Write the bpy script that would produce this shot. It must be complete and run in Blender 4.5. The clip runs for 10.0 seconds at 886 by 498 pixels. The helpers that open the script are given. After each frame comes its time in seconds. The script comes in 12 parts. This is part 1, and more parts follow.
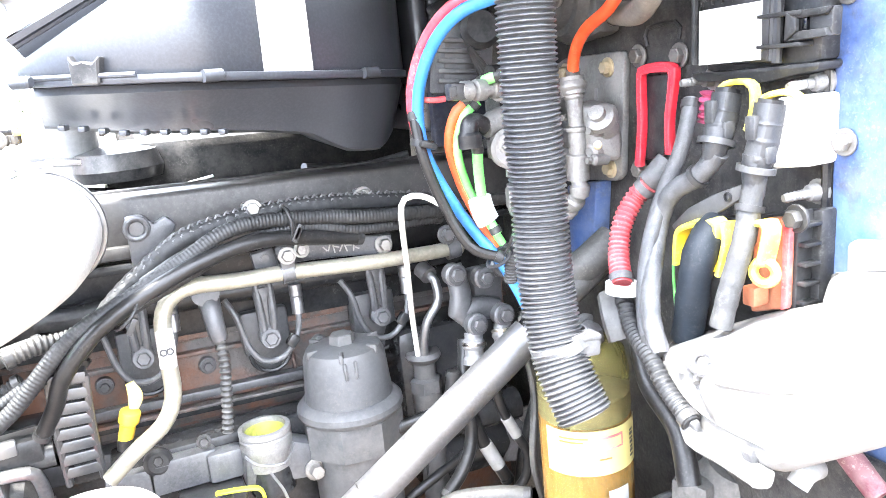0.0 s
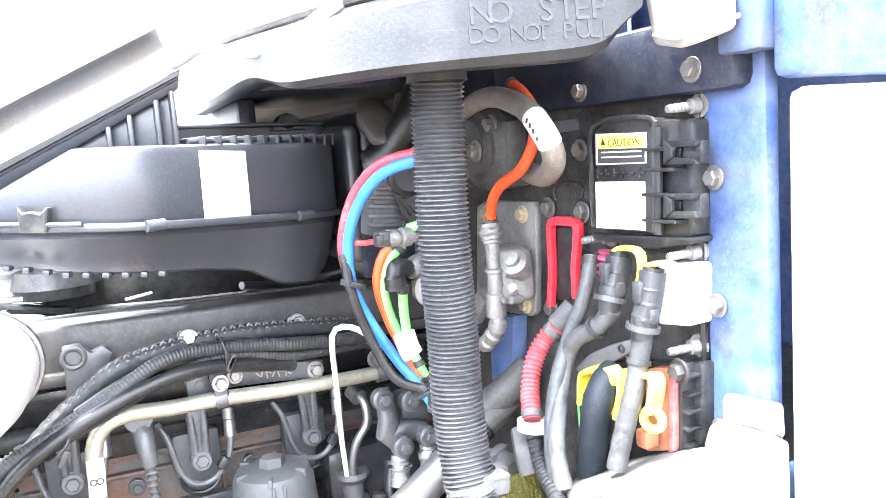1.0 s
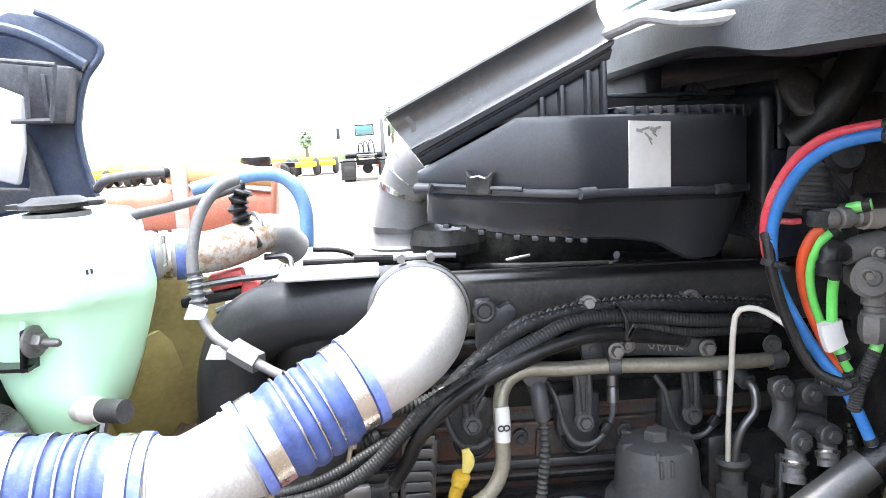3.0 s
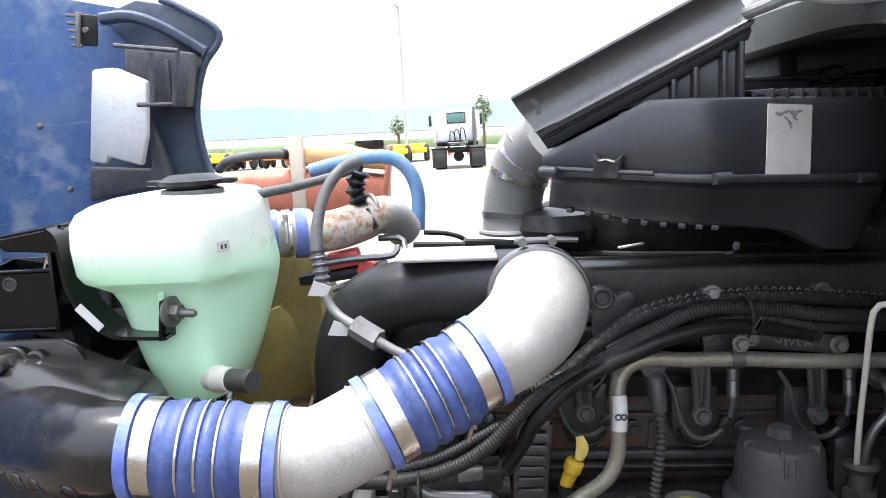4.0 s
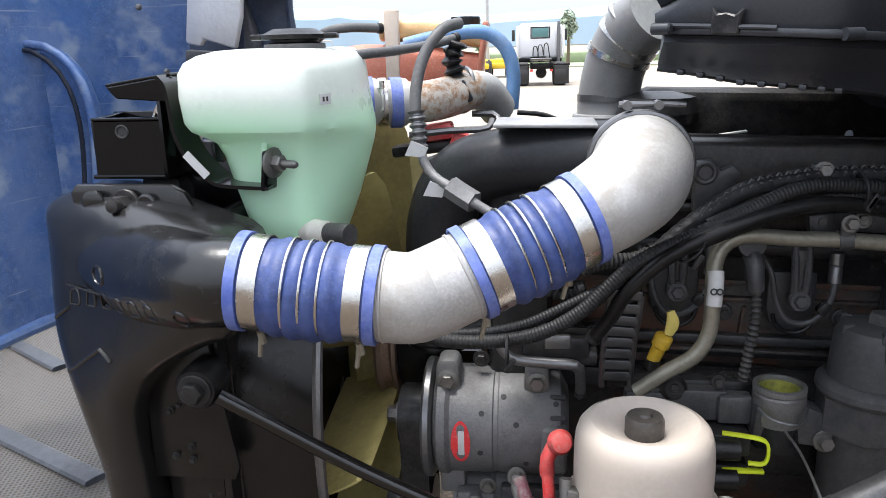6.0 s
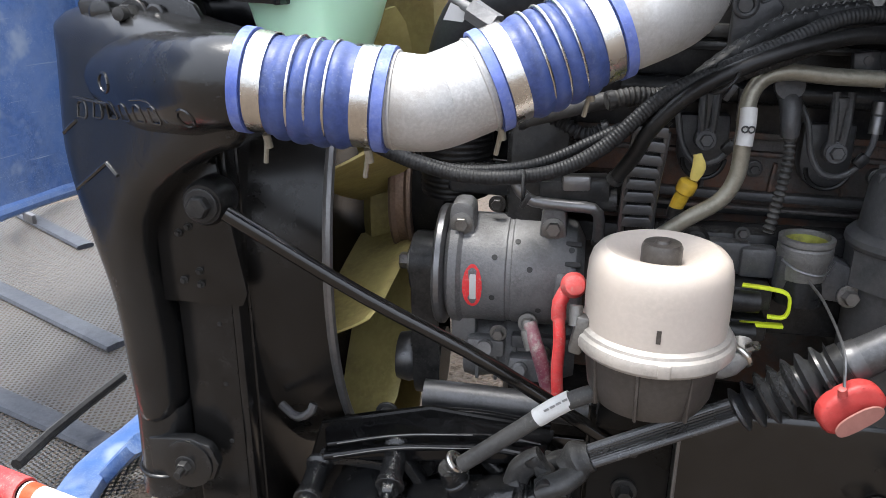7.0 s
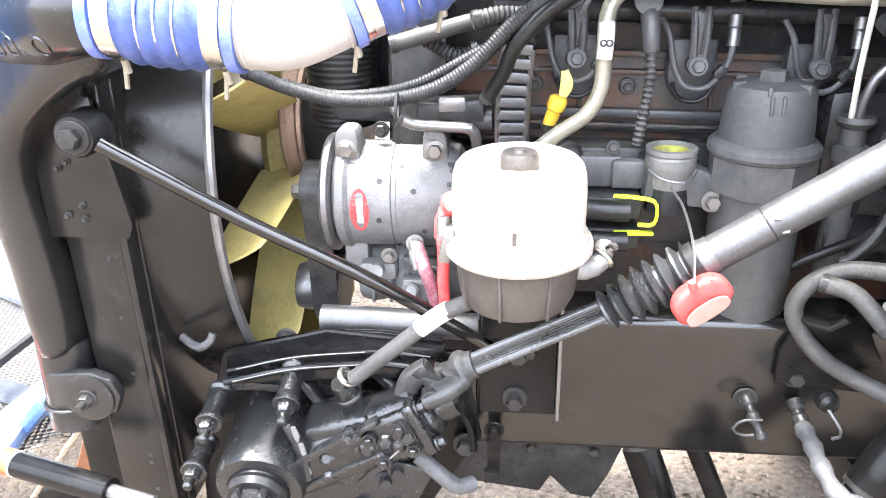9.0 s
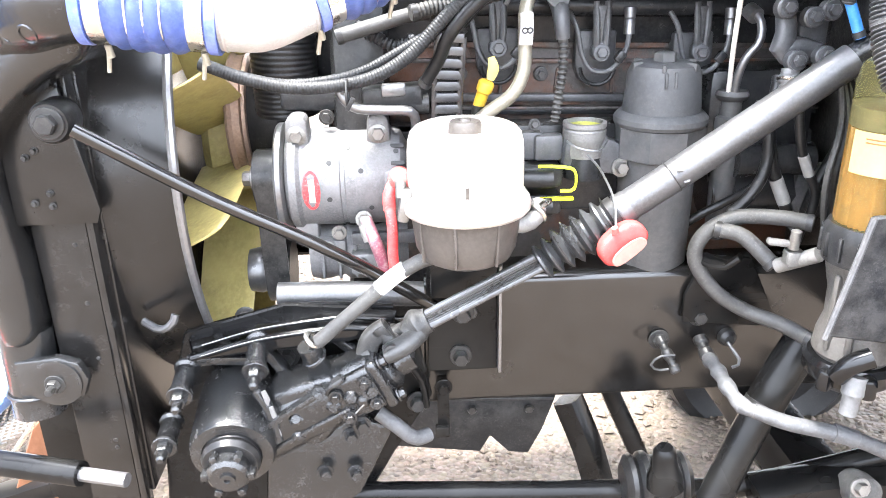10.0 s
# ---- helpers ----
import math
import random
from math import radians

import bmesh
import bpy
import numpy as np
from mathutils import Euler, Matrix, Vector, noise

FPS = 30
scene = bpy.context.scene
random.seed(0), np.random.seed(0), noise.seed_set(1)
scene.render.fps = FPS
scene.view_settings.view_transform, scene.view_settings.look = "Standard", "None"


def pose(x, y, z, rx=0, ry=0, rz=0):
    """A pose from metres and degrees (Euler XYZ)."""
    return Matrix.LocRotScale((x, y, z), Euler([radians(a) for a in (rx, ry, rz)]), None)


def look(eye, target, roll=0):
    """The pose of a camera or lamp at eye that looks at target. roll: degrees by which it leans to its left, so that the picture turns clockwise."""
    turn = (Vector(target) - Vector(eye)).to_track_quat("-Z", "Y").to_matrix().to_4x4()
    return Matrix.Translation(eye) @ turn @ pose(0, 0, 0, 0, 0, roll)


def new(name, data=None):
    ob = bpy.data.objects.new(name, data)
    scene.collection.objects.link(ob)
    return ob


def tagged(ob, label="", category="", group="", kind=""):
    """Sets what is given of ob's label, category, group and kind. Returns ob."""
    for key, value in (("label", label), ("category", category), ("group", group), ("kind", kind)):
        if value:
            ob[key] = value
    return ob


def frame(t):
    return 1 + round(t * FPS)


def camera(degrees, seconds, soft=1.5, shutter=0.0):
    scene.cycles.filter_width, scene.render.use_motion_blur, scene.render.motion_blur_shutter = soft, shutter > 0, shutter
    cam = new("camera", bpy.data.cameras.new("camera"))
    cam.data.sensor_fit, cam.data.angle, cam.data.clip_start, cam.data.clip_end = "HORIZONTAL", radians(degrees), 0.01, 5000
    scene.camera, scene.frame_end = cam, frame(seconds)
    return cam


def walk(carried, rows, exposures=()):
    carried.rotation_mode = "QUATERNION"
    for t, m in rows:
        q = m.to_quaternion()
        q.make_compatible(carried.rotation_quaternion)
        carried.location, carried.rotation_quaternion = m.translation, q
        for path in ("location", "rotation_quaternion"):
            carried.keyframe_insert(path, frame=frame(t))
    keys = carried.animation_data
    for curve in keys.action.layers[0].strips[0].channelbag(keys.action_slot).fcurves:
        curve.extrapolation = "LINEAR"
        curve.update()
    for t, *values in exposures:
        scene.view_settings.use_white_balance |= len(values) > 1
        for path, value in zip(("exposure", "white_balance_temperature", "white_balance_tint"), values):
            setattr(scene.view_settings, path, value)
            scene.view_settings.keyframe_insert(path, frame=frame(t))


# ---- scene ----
cam = camera(60.0, 10.0, 0.5)
PATH = [
    (0, (0.123, 0.106, 1.734), (0.86, 1.907, 1.274), -5.7),
    (0.5, (0.129, 0.073, 1.781), (0.956, 1.858, 1.418), -4.4),
    (1, (0.125, 0.038, 1.816), (1.026, 1.804, 1.551), -4.2),
    (1.5, (0.113, 0.027, 1.837), (1.003, 1.803, 1.608), -4.1),
    (2, (0.064, 0.046, 1.838), (0.63, 1.952, 1.62), -3.4),
    (2.5, (0.013, 0.067, 1.834), (0.382, 2.016, 1.575), -3.5),
    (3, (-0.02, 0.085, 1.829), (0.149, 2.056, 1.534), -3.4),
    (4.5, (-0.081, 0.087, 1.82), (-0.194, 2.058, 1.5), -2.6),
    (5, (-0.091, 0.086, 1.807), (-0.258, 2.048, 1.459), -2.3),
    (5.5, (-0.099, 0.082, 1.778), (-0.313, 2.025, 1.355), -2.1),
    (5.7, (-0.103, 0.078, 1.775), (-0.328, 2.009, 1.308), -2.0),
    (6.8, (-0.076, 0.07, 1.623), (-0.414, 1.939, 0.997), -0.2),
    (7, (-0.082, 0.072, 1.61), (-0.401, 1.921, 0.92), 0.2),
    (7.5, (-0.072, 0.074, 1.587), (-0.402, 1.884, 0.801), 0.5),
    (8, (-0.053, 0.067, 1.581), (-0.373, 1.863, 0.761), 0.5),
    (8.5, (-0.016, 0.05, 1.578), (-0.287, 1.854, 0.758), -0.3),
    (9, (0.027, 0.034, 1.577), (-0.169, 1.857, 0.778), -1.2),
    (9.5, (0.06, 0.007, 1.569), (-0.071, 1.844, 0.789), -1.8),
    (10, (-0.058, -0.122, 1.541), (0.029, 1.735, 0.804), -1.2),
]
EXPOSURES = [(0, 5.0), (0.5, 5.05), (1, 4.9), (2, 4.3), (2.5, 3.7), (3, 2.7), (4.5, 1.52), (5.5, 1.2), (7, 1.55), (7.5, 2.5), (8, 3.15), (9, 3.95), (10, 4.15)]
walk(cam, [(t, look(eye, target, roll)) for t, eye, target, roll in PATH], EXPOSURES)

# sky and sun
SKY, SUN, SUN_FROM, SUN_ROT = 0.1, 2.2, (-1.6, 1.0, 7.0), 58
CLOUD = (6.3, 6.72, 7.6, 1)
OVERCAST = (0.70, 1.9)

# ---------------------------------------------------------------- world, sun
world = bpy.data.worlds.new("overcast_sky")
scene.world = world
world.use_nodes = True
wn, wl = world.node_tree.nodes, world.node_tree.links
sky = wn.new("ShaderNodeTexSky")
sky.sky_type, sky.sun_disc = "NISHITA", False
sky.sun_elevation, sky.sun_rotation = radians(75), radians(SUN_ROT)
sky.air_density, sky.dust_density, sky.ozone_density = 1.0, 4.0, 1.0
cloud = wn.new("ShaderNodeMix")
cloud.data_type = "RGBA"
cloud.inputs[0].default_value = 0.8
cloud.inputs[7].default_value = CLOUD
wl.new(sky.outputs[0], cloud.inputs[6])
# an overcast sky is brighter overhead than at the horizon
way = wn.new("ShaderNodeTexCoord")
upward = wn.new("ShaderNodeSeparateXYZ")
wl.new(way.outputs["Generated"], upward.inputs[0])
grade = wn.new("ShaderNodeMapRange")
grade.inputs[1].default_value, grade.inputs[2].default_value = 0.0, 1.0
grade.inputs[3].default_value, grade.inputs[4].default_value = OVERCAST
wl.new(upward.outputs["Z"], grade.inputs[0])
shade = wn.new("ShaderNodeVectorMath")
shade.operation = "SCALE"
wl.new(cloud.outputs[2], shade.inputs[0])
wl.new(grade.outputs[0], shade.inputs["Scale"])
wl.new(shade.outputs[0], wn["Background"].inputs[0])
wn["Background"].inputs[1].default_value = SKY

sun_data = bpy.data.lights.new("sun", "SUN")
sun_data.energy, sun_data.angle, sun_data.color = SUN, radians(16), (1.0, 0.97, 0.92)
sun = new("sun", sun_data)
sun.matrix_world = look(SUN_FROM, (0, 1.2, 1.0))


# ---------------------------------------------------------------- materials
def material(name, colour, rough=0.5, metal=0.0, var=0.2, scale=18.0, bump=0.15, bscale=90.0, dust=0.0,
             dust_colour=(0.33, 0.30, 0.26), coat=0.0, second=None, second_amount=0.0, second_scale=9.0, trans=0.0, ior=1.45, sss=0.0, spec=0.5, speck=0.5, wear=0.3):
    m = bpy.data.materials.new(name)
    m.use_nodes = True
    n, l = m.node_tree.nodes, m.node_tree.links
    b = n["Principled BSDF"]
    tc = n.new("ShaderNodeTexCoord")
    info = n.new("ShaderNodeObjectInfo")
    add = n.new("ShaderNodeVectorMath")
    l.new(tc.outputs["Object"], add.inputs[0])
    l.new(info.outputs["Random"], add.inputs[1])
    def noisy(s, detail=4.0, r=0.6):
        t = n.new("ShaderNodeTexNoise")
        t.inputs["Scale"].default_value, t.inputs["Detail"].default_value, t.inputs["Roughness"].default_value = s, detail, r
        l.new(add.outputs[0], t.inputs["Vector"])
        return t.outputs["Fac"]
    def ramp(src, lo, hi):
        r = n.new("ShaderNodeMapRange")
        r.inputs[1].default_value, r.inputs[2].default_value = lo, hi
        l.new(src, r.inputs[0])
        return r.outputs[0]
    def mix(fac, a, c):
        x = n.new("ShaderNodeMix")
        x.data_type = "RGBA"
        for src, i in ((fac, 0), (a, 6), (c, 7)):
            if hasattr(src, "links"):
                l.new(src, x.inputs[i])
            elif i == 0:
                x.inputs[0].default_value = src
            else:
                x.inputs[i].default_value = (*src, 1)
        return x.outputs[2]
    big, fine = noisy(scale), noisy(bscale, 6.0)
    dark = tuple(c * (1 - var) for c in colour)
    light = tuple(min(1, c * (1 + var)) for c in colour)
    col = mix(ramp(big, 0.3, 0.7), dark, light)
    col = mix(ramp(fine, 0.42, 0.75), col, tuple(min(1, c * (1 + var * 0.8) + 0.01 * min(1, c / 0.03)) for c in colour))
    if second:
        col = mix(ramp(noisy(second_scale, 6.0, 0.7), 0.62 - second_amount * 0.35, 0.72 - second_amount * 0.25), col, second)
    if dust:
        d1 = ramp(noisy(scale * 0.45 + 3, 7.0, 0.72), 0.62 - dust * 0.4, 0.85 - dust * 0.2)
        scaled = n.new("ShaderNodeMath")
        scaled.operation = "MULTIPLY"
        scaled.inputs[1].default_value = min(0.9, 0.25 + dust * 0.6)
        l.new(d1, scaled.inputs[0])
        col = mix(scaled.outputs[0], col, dust_colour)
        rr = n.new("ShaderNodeMapRange")
        rr.inputs[3].default_value, rr.inputs[4].default_value = rough, min(1, rough + 0.3)
        l.new(d1, rr.inputs[0])
        l.new(rr.outputs[0], b.inputs["Roughness"])
    else:
        rr = n.new("ShaderNodeMapRange")
        rr.inputs[1].default_value, rr.inputs[2].default_value = 0.3, 0.7
        rr.inputs[3].default_value, rr.inputs[4].default_value = max(0.02, rough - 0.08), min(1, rough + 0.08)
        l.new(big, rr.inputs[0])
        l.new(rr.outputs[0], b.inputs["Roughness"])
    if dust and not trans:
        # fine grit in loose patches, and edges rubbed paler
        grit = n.new("ShaderNodeMath")
        grit.operation = "MULTIPLY"
        l.new(ramp(noisy(230.0, 3.0, 0.7), 0.54, 0.66), grit.inputs[0])
        l.new(ramp(noisy(14.0, 5.0, 0.65), 0.40, 0.66), grit.inputs[1])
        few = n.new("ShaderNodeMath")
        few.operation = "MULTIPLY"
        few.inputs[1].default_value = speck
        l.new(grit.outputs[0], few.inputs[0])
        col = mix(few.outputs[0], col, tuple(min(0.8, c * 1.25 + 0.004) for c in dust_colour))
        geo = n.new("ShaderNodeNewGeometry")
        rub = n.new("ShaderNodeMath")
        rub.operation = "MULTIPLY"
        l.new(ramp(geo.outputs["Pointiness"], 0.515, 0.60), rub.inputs[0])
        l.new(ramp(noisy(38.0, 5.0, 0.7), 0.36, 0.62), rub.inputs[1])
        some = n.new("ShaderNodeMath")
        some.operation = "MULTIPLY"
        some.inputs[1].default_value = wear
        l.new(rub.outputs[0], some.inputs[0])
        col = mix(some.outputs[0], col, tuple(min(0.8, c * 1.6 + 0.01) for c in dust_colour))
    l.new(col, b.inputs["Base Color"])
    b.inputs["Metallic"].default_value = metal
    b.inputs["Specular IOR Level"].default_value = spec * (0.7 if max(colour) < 0.02 else 1.0)
    b.inputs["Coat Weight"].default_value = coat
    b.inputs["Coat Roughness"].default_value = 0.12
    b.inputs["Transmission Weight"].default_value = trans
    b.inputs["IOR"].default_value = ior
    if sss:
        b.inputs["Subsurface Weight"].default_value = sss
        b.inputs["Subsurface Radius"].default_value = (0.03, 0.03, 0.03)
        b.inputs["Subsurface Scale"].default_value = 0.5
    if bump:
        bp = n.new("ShaderNodeBump")
        bp.inputs["Strength"].default_value, bp.inputs["Distance"].default_value = bump, 0.002
        l.new(fine, bp.inputs["Height"])
        l.new(bp.outputs[0], b.inputs["Normal"])
    return m


BLACK_PLASTIC = material("black_plastic", (0.0085, 0.009, 0.0100), 0.32, var=0.3, scale=14, bump=0.12, bscale=300, dust=0.10, dust_colour=(0.06, 0.058, 0.056), spec=0.4)
AIRBOX_PLASTIC = material("airbox_plastic", (0.0265, 0.0290, 0.0345), 0.34, var=0.2, scale=5, bump=0.03, bscale=300, spec=0.6)
COWL_PLASTIC = material("cowl_plastic", (0.0100, 0.0108, 0.0124), 0.36, var=0.35, scale=10, bump=0.25, bscale=260, dust=0.22, dust_colour=(0.026, 0.026, 0.0285))
GLOSS_BLACK = material("gloss_black_paint", (0.0035, 0.0036, 0.0040), 0.14, var=0.3, scale=8, bump=0.12, bscale=40, spec=0.55)
FRAME_BLACK = material("frame_black_paint", (0.0050, 0.0049, 0.0049), 0.25, var=0.2, scale=3, bump=0.03, bscale=30, spec=0.28)
RAIL_BLACK = material("frame_rail_paint", (0.0034, 0.0032, 0.0031), 0.20, var=0.25, scale=5, bump=0.06, bscale=30, dust=0.10, dust_colour=(0.010, 0.009, 0.0082), spec=1.1)
CAST_BLACK = material("black_painted_casting", (0.0068, 0.0070, 0.0074), 0.22, var=0.4, scale=22, bump=1.0, bscale=55, dust=0.14, dust_colour=(0.055, 0.054, 0.053), spec=0.9, wear=0.10)
ENGINE_GREY = material("engine_grey_paint", (0.040, 0.0415, 0.045), 0.34, var=0.35, scale=16, bump=0.35, bscale=160, dust=0.18, dust_colour=(0.09, 0.087, 0.083), spec=0.5)
ENGINE_DARK = material("engine_dark_paint", (0.0105, 0.0112, 0.0124), 0.26, var=0.4, scale=14, bump=0.2, bscale=150, dust=0.06, dust_colour=(0.04, 0.039, 0.037), spec=0.45)
RUSTY = material("rusty_block", (0.050, 0.046, 0.044), 0.44, var=0.5, scale=12, bump=0.8, bscale=150, second=(0.135, 0.056, 0.030), second_amount=0.46, second_scale=7, dust=0.1, dust_colour=(0.09, 0.08, 0.07), spec=0.4)
FILTER_GREY = material("filter_grey", (0.046, 0.047, 0.049), 0.5, var=0.2, scale=9, bump=0.2, bscale=120, dust=0.34, dust_colour=(0.075, 0.070, 0.064), spec=0.35)
ALUMINIUM = material("cast_aluminium", (0.15, 0.15, 0.152), 0.48, metal=0.35, var=0.28, scale=22, bump=0.5, bscale=260, dust=0.4, dust_colour=(0.115, 0.110, 0.104))
PIPE_ALU = material("blasted_aluminium", (0.47, 0.463, 0.45), 0.46, metal=0.45, var=0.18, scale=11, bump=0.25, bscale=260, dust=0.34, dust_colour=(0.31, 0.285, 0.255), second=(0.36, 0.335, 0.30), second_amount=0.3, second_scale=6)
STEEL = material("bright_steel", (0.62, 0.60, 0.56), 0.25, metal=1.0, var=0.12, scale=30, bump=0.1, bscale=220)
SATIN_STEEL = material("satin_steel", (0.17, 0.17, 0.174), 0.34, metal=0.75, var=0.22, scale=16, bump=0.15, bscale=200, dust=0.2, dust_colour=(0.11, 0.107, 0.103))
ZINC = material("zinc_pipe", (0.25, 0.235, 0.19), 0.38, metal=0.5, var=0.3, scale=24, bump=0.2, bscale=180, dust=0.3, dust_colour=(0.18, 0.16, 0.13))
BOLT = material("bolt_zinc", (0.17, 0.165, 0.155), 0.4, metal=0.7, var=0.3, scale=60, bump=0.2, bscale=300, dust=0.3, dust_colour=(0.13, 0.12, 0.11))
BOLT_BRASS = material("bolt_yellow_zinc", (0.46, 0.39, 0.25), 0.42, metal=0.6, var=0.2, scale=60, bump=0.2, bscale=300, dust=0.25)
BOLT_DARK = material("bolt_dark", (0.016, 0.016, 0.016), 0.30, metal=0.15, var=0.35, scale=60, bump=0.3, bscale=300, dust=0.2, dust_colour=(0.050, 0.047, 0.044))
BROWN_STEEL = material("browned_steel", (0.22, 0.15, 0.11), 0.5, metal=0.5, var=0.3, scale=20, bump=0.3, bscale=160)
RUBBER = material("black_rubber", (0.0060, 0.0060, 0.0064), 0.32, var=0.35, scale=22, bump=0.2, bscale=180, dust=0.05, dust_colour=(0.045, 0.043, 0.040), spec=0.45)
GREY_RUBBER = material("dusty_rubber", (0.034, 0.0335, 0.033), 0.52, var=0.3, scale=25, bump=0.3, bscale=180, dust=0.32, dust_colour=(0.105, 0.10, 0.09), spec=0.4)
LOOM = material("split_loom", (0.0145, 0.015, 0.016), 0.48, var=0.4, scale=20, bump=0.25, bscale=180, dust=0.25, dust_colour=(0.050, 0.049, 0.047), spec=0.4)
DRAIN_LOOM = material("drain_hose_plastic", (0.020, 0.021, 0.023), 0.36, var=0.3, scale=16, bump=0.1, bscale=180, dust=0.2, dust_colour=(0.085, 0.083, 0.08))
GREY_WRAP = material("grey_tape_wrap", (0.046, 0.047, 0.050), 0.52, var=0.3, scale=40, bump=0.7, bscale=120, dust=0.3, dust_colour=(0.095, 0.092, 0.087))
PALE_WRAP = material("pale_sleeve", (0.24, 0.24, 0.24), 0.65, var=0.2, scale=40, bump=0.5, bscale=140, dust=0.3, dust_colour=(0.22, 0.205, 0.185))
BLUE_SILICONE = material("blue_silicone", (0.034, 0.058, 0.185), 0.42, var=0.35, scale=22, bump=0.3, bscale=120, dust=0.4, dust_colour=(0.10, 0.125, 0.20))
DULL_ALLOY = material("dull_alloy_band", (0.46, 0.45, 0.43), 0.42, metal=0.35, var=0.12, scale=24, bump=0.15, bscale=200, dust=0.2, dust_colour=(0.4, 0.38, 0.35))
SHAFT_STEEL = material("dark_splined_steel", (0.085, 0.085, 0.086), 0.3, metal=0.7, var=0.2, scale=16, bump=0.1, bscale=200)
HOOD_MOULD = material("dusty_slate_moulding", (0.040, 0.043, 0.050), 0.5, var=0.3, scale=10, bump=0.3, bscale=120, dust=0.3, dust_colour=(0.12, 0.12, 0.128))
DUCT_BLACK = material("satin_black_duct_paint", (0.0068, 0.0069, 0.0070), 0.23, var=0.25, scale=6, bump=0.5, bscale=22, dust=0.06, dust_colour=(0.03, 0.03, 0.031), spec=1.0)
BELLOWS = material("bellows_rubber", (0.022, 0.0225, 0.0235), 0.3, var=0.25, scale=18, bump=0.1, bscale=160, spec=0.6)
TAG_WORN = material("worn_pale_red", (0.25, 0.105, 0.085), 0.6, var=0.15, scale=30, bump=0.2)
SEAL_GREY = material("grey_seal_rubber", (0.034, 0.035, 0.037), 0.30, var=0.35, scale=9, bump=0.25, bscale=90, dust=0.34, dust_colour=(0.11, 0.11, 0.11), spec=1.2)
HOSE_GREY = material("weathered_grey_hose", (0.085, 0.085, 0.086), 0.5, var=0.3, scale=24, bump=0.3, bscale=160, dust=0.3, dust_colour=(0.13, 0.128, 0.122))
VIOLET_CUFF = material("violet_silicone_cuff", (0.075, 0.118, 0.40), 0.45, var=0.25, scale=26, bump=0.25, bscale=120, dust=0.3, dust_colour=(0.20, 0.235, 0.38))
DUSTY_CAST = material("dusty_grey_casting", (0.155, 0.153, 0.149), 0.45, metal=0.35, var=0.3, scale=40, bump=0.5, bscale=240, dust=0.35, dust_colour=(0.185, 0.172, 0.155))
PLUG_GREY = material("dark_grey_plug", (0.021, 0.022, 0.024), 0.4, var=0.35, scale=24, bump=0.3, bscale=200, dust=0.28, dust_colour=(0.058, 0.056, 0.053))
TAN_HOSE = material("dusty_tan_hose", (0.115, 0.103, 0.088), 0.62, var=0.3, scale=30, bump=0.4, bscale=160, dust=0.34, dust_colour=(0.19, 0.172, 0.15))
BLUE_TUBE = material("blue_nylon", (0.022, 0.155, 0.46), 0.35, var=0.18, scale=20, bump=0.05, dust=0.16, dust_colour=(0.12, 0.22, 0.38))
RED_TUBE = material("red_nylon", (0.62, 0.03, 0.055), 0.38, var=0.12, scale=20, bump=0.05, dust=0.12)
ORANGE_TUBE = material("orange_nylon", (0.56, 0.058, 0.012), 0.45, var=0.18, scale=20, bump=0.1, dust=0.2, dust_colour=(0.42, 0.12, 0.06))
GREEN_TUBE = material("green_nylon", (0.12, 0.60, 0.10), 0.38, var=0.12, scale=20, bump=0.05, dust=0.12)
WHITE_TUBE = material("white_nylon", (0.58, 0.56, 0.50), 0.45, var=0.1, scale=20, bump=0.05, dust=0.2, dust_colour=(0.36, 0.33, 0.28))
YELLOW = material("yellow_plastic", (0.80, 0.60, 0.03), 0.42, var=0.12, scale=25, bump=0.08, dust=0.1)
LIME = material("lime_plastic", (0.72, 0.83, 0.03), 0.42, var=0.12, scale=25, bump=0.08)
RED_PLASTIC = material("red_plastic", (0.70, 0.035, 0.04), 0.42, var=0.15, scale=25, bump=0.1, dust=0.1)
SEAL_RED = material("crimson_seal_rubber", (0.48, 0.012, 0.026), 0.4, var=0.2, scale=30, bump=0.1, dust=0.1, dust_colour=(0.40, 0.10, 0.11))
RED_CONDUIT = material("faded_red_plastic", (0.40, 0.045, 0.055), 0.5, var=0.2, scale=25, bump=0.1, dust=0.3, dust_colour=(0.42, 0.20, 0.19))
RED_TAG = material("red_handle", (0.42, 0.040, 0.036), 0.5, var=0.15, scale=25, bump=0.15, dust=0.2, dust_colour=(0.34, 0.12, 0.10))
TAPE_DARK = material("dark_cloth_tape", (0.022, 0.0225, 0.0235), 0.6, var=0.4, scale=30, bump=0.9, bscale=110, dust=0.34, dust_colour=(0.07, 0.068, 0.064))
ORANGE_PLASTIC = material("orange_plastic", (0.27, 0.072, 0.030), 0.5, var=0.3, scale=25, bump=0.15, dust=0.3, dust_colour=(0.28, 0.16, 0.10))
WHITE_PAPER = material("white_label", (0.52, 0.52, 0.51), 0.6, var=0.08, scale=30, bump=0.05, dust=0.15, dust_colour=(0.36, 0.35, 0.33))
SLEEVE_GREY = material("scuffed_white_sleeve", (0.20, 0.195, 0.188), 0.6, var=0.2, scale=40, bump=0.2, dust=0.35, dust_colour=(0.12, 0.115, 0.105))
GREY_PRINT = material("grey_print", (0.22, 0.22, 0.22), 0.6, var=0.1, bump=0.0)
BLACK_PRINT = material("black_print", (0.03, 0.03, 0.03), 0.6, var=0.1, bump=0.0)
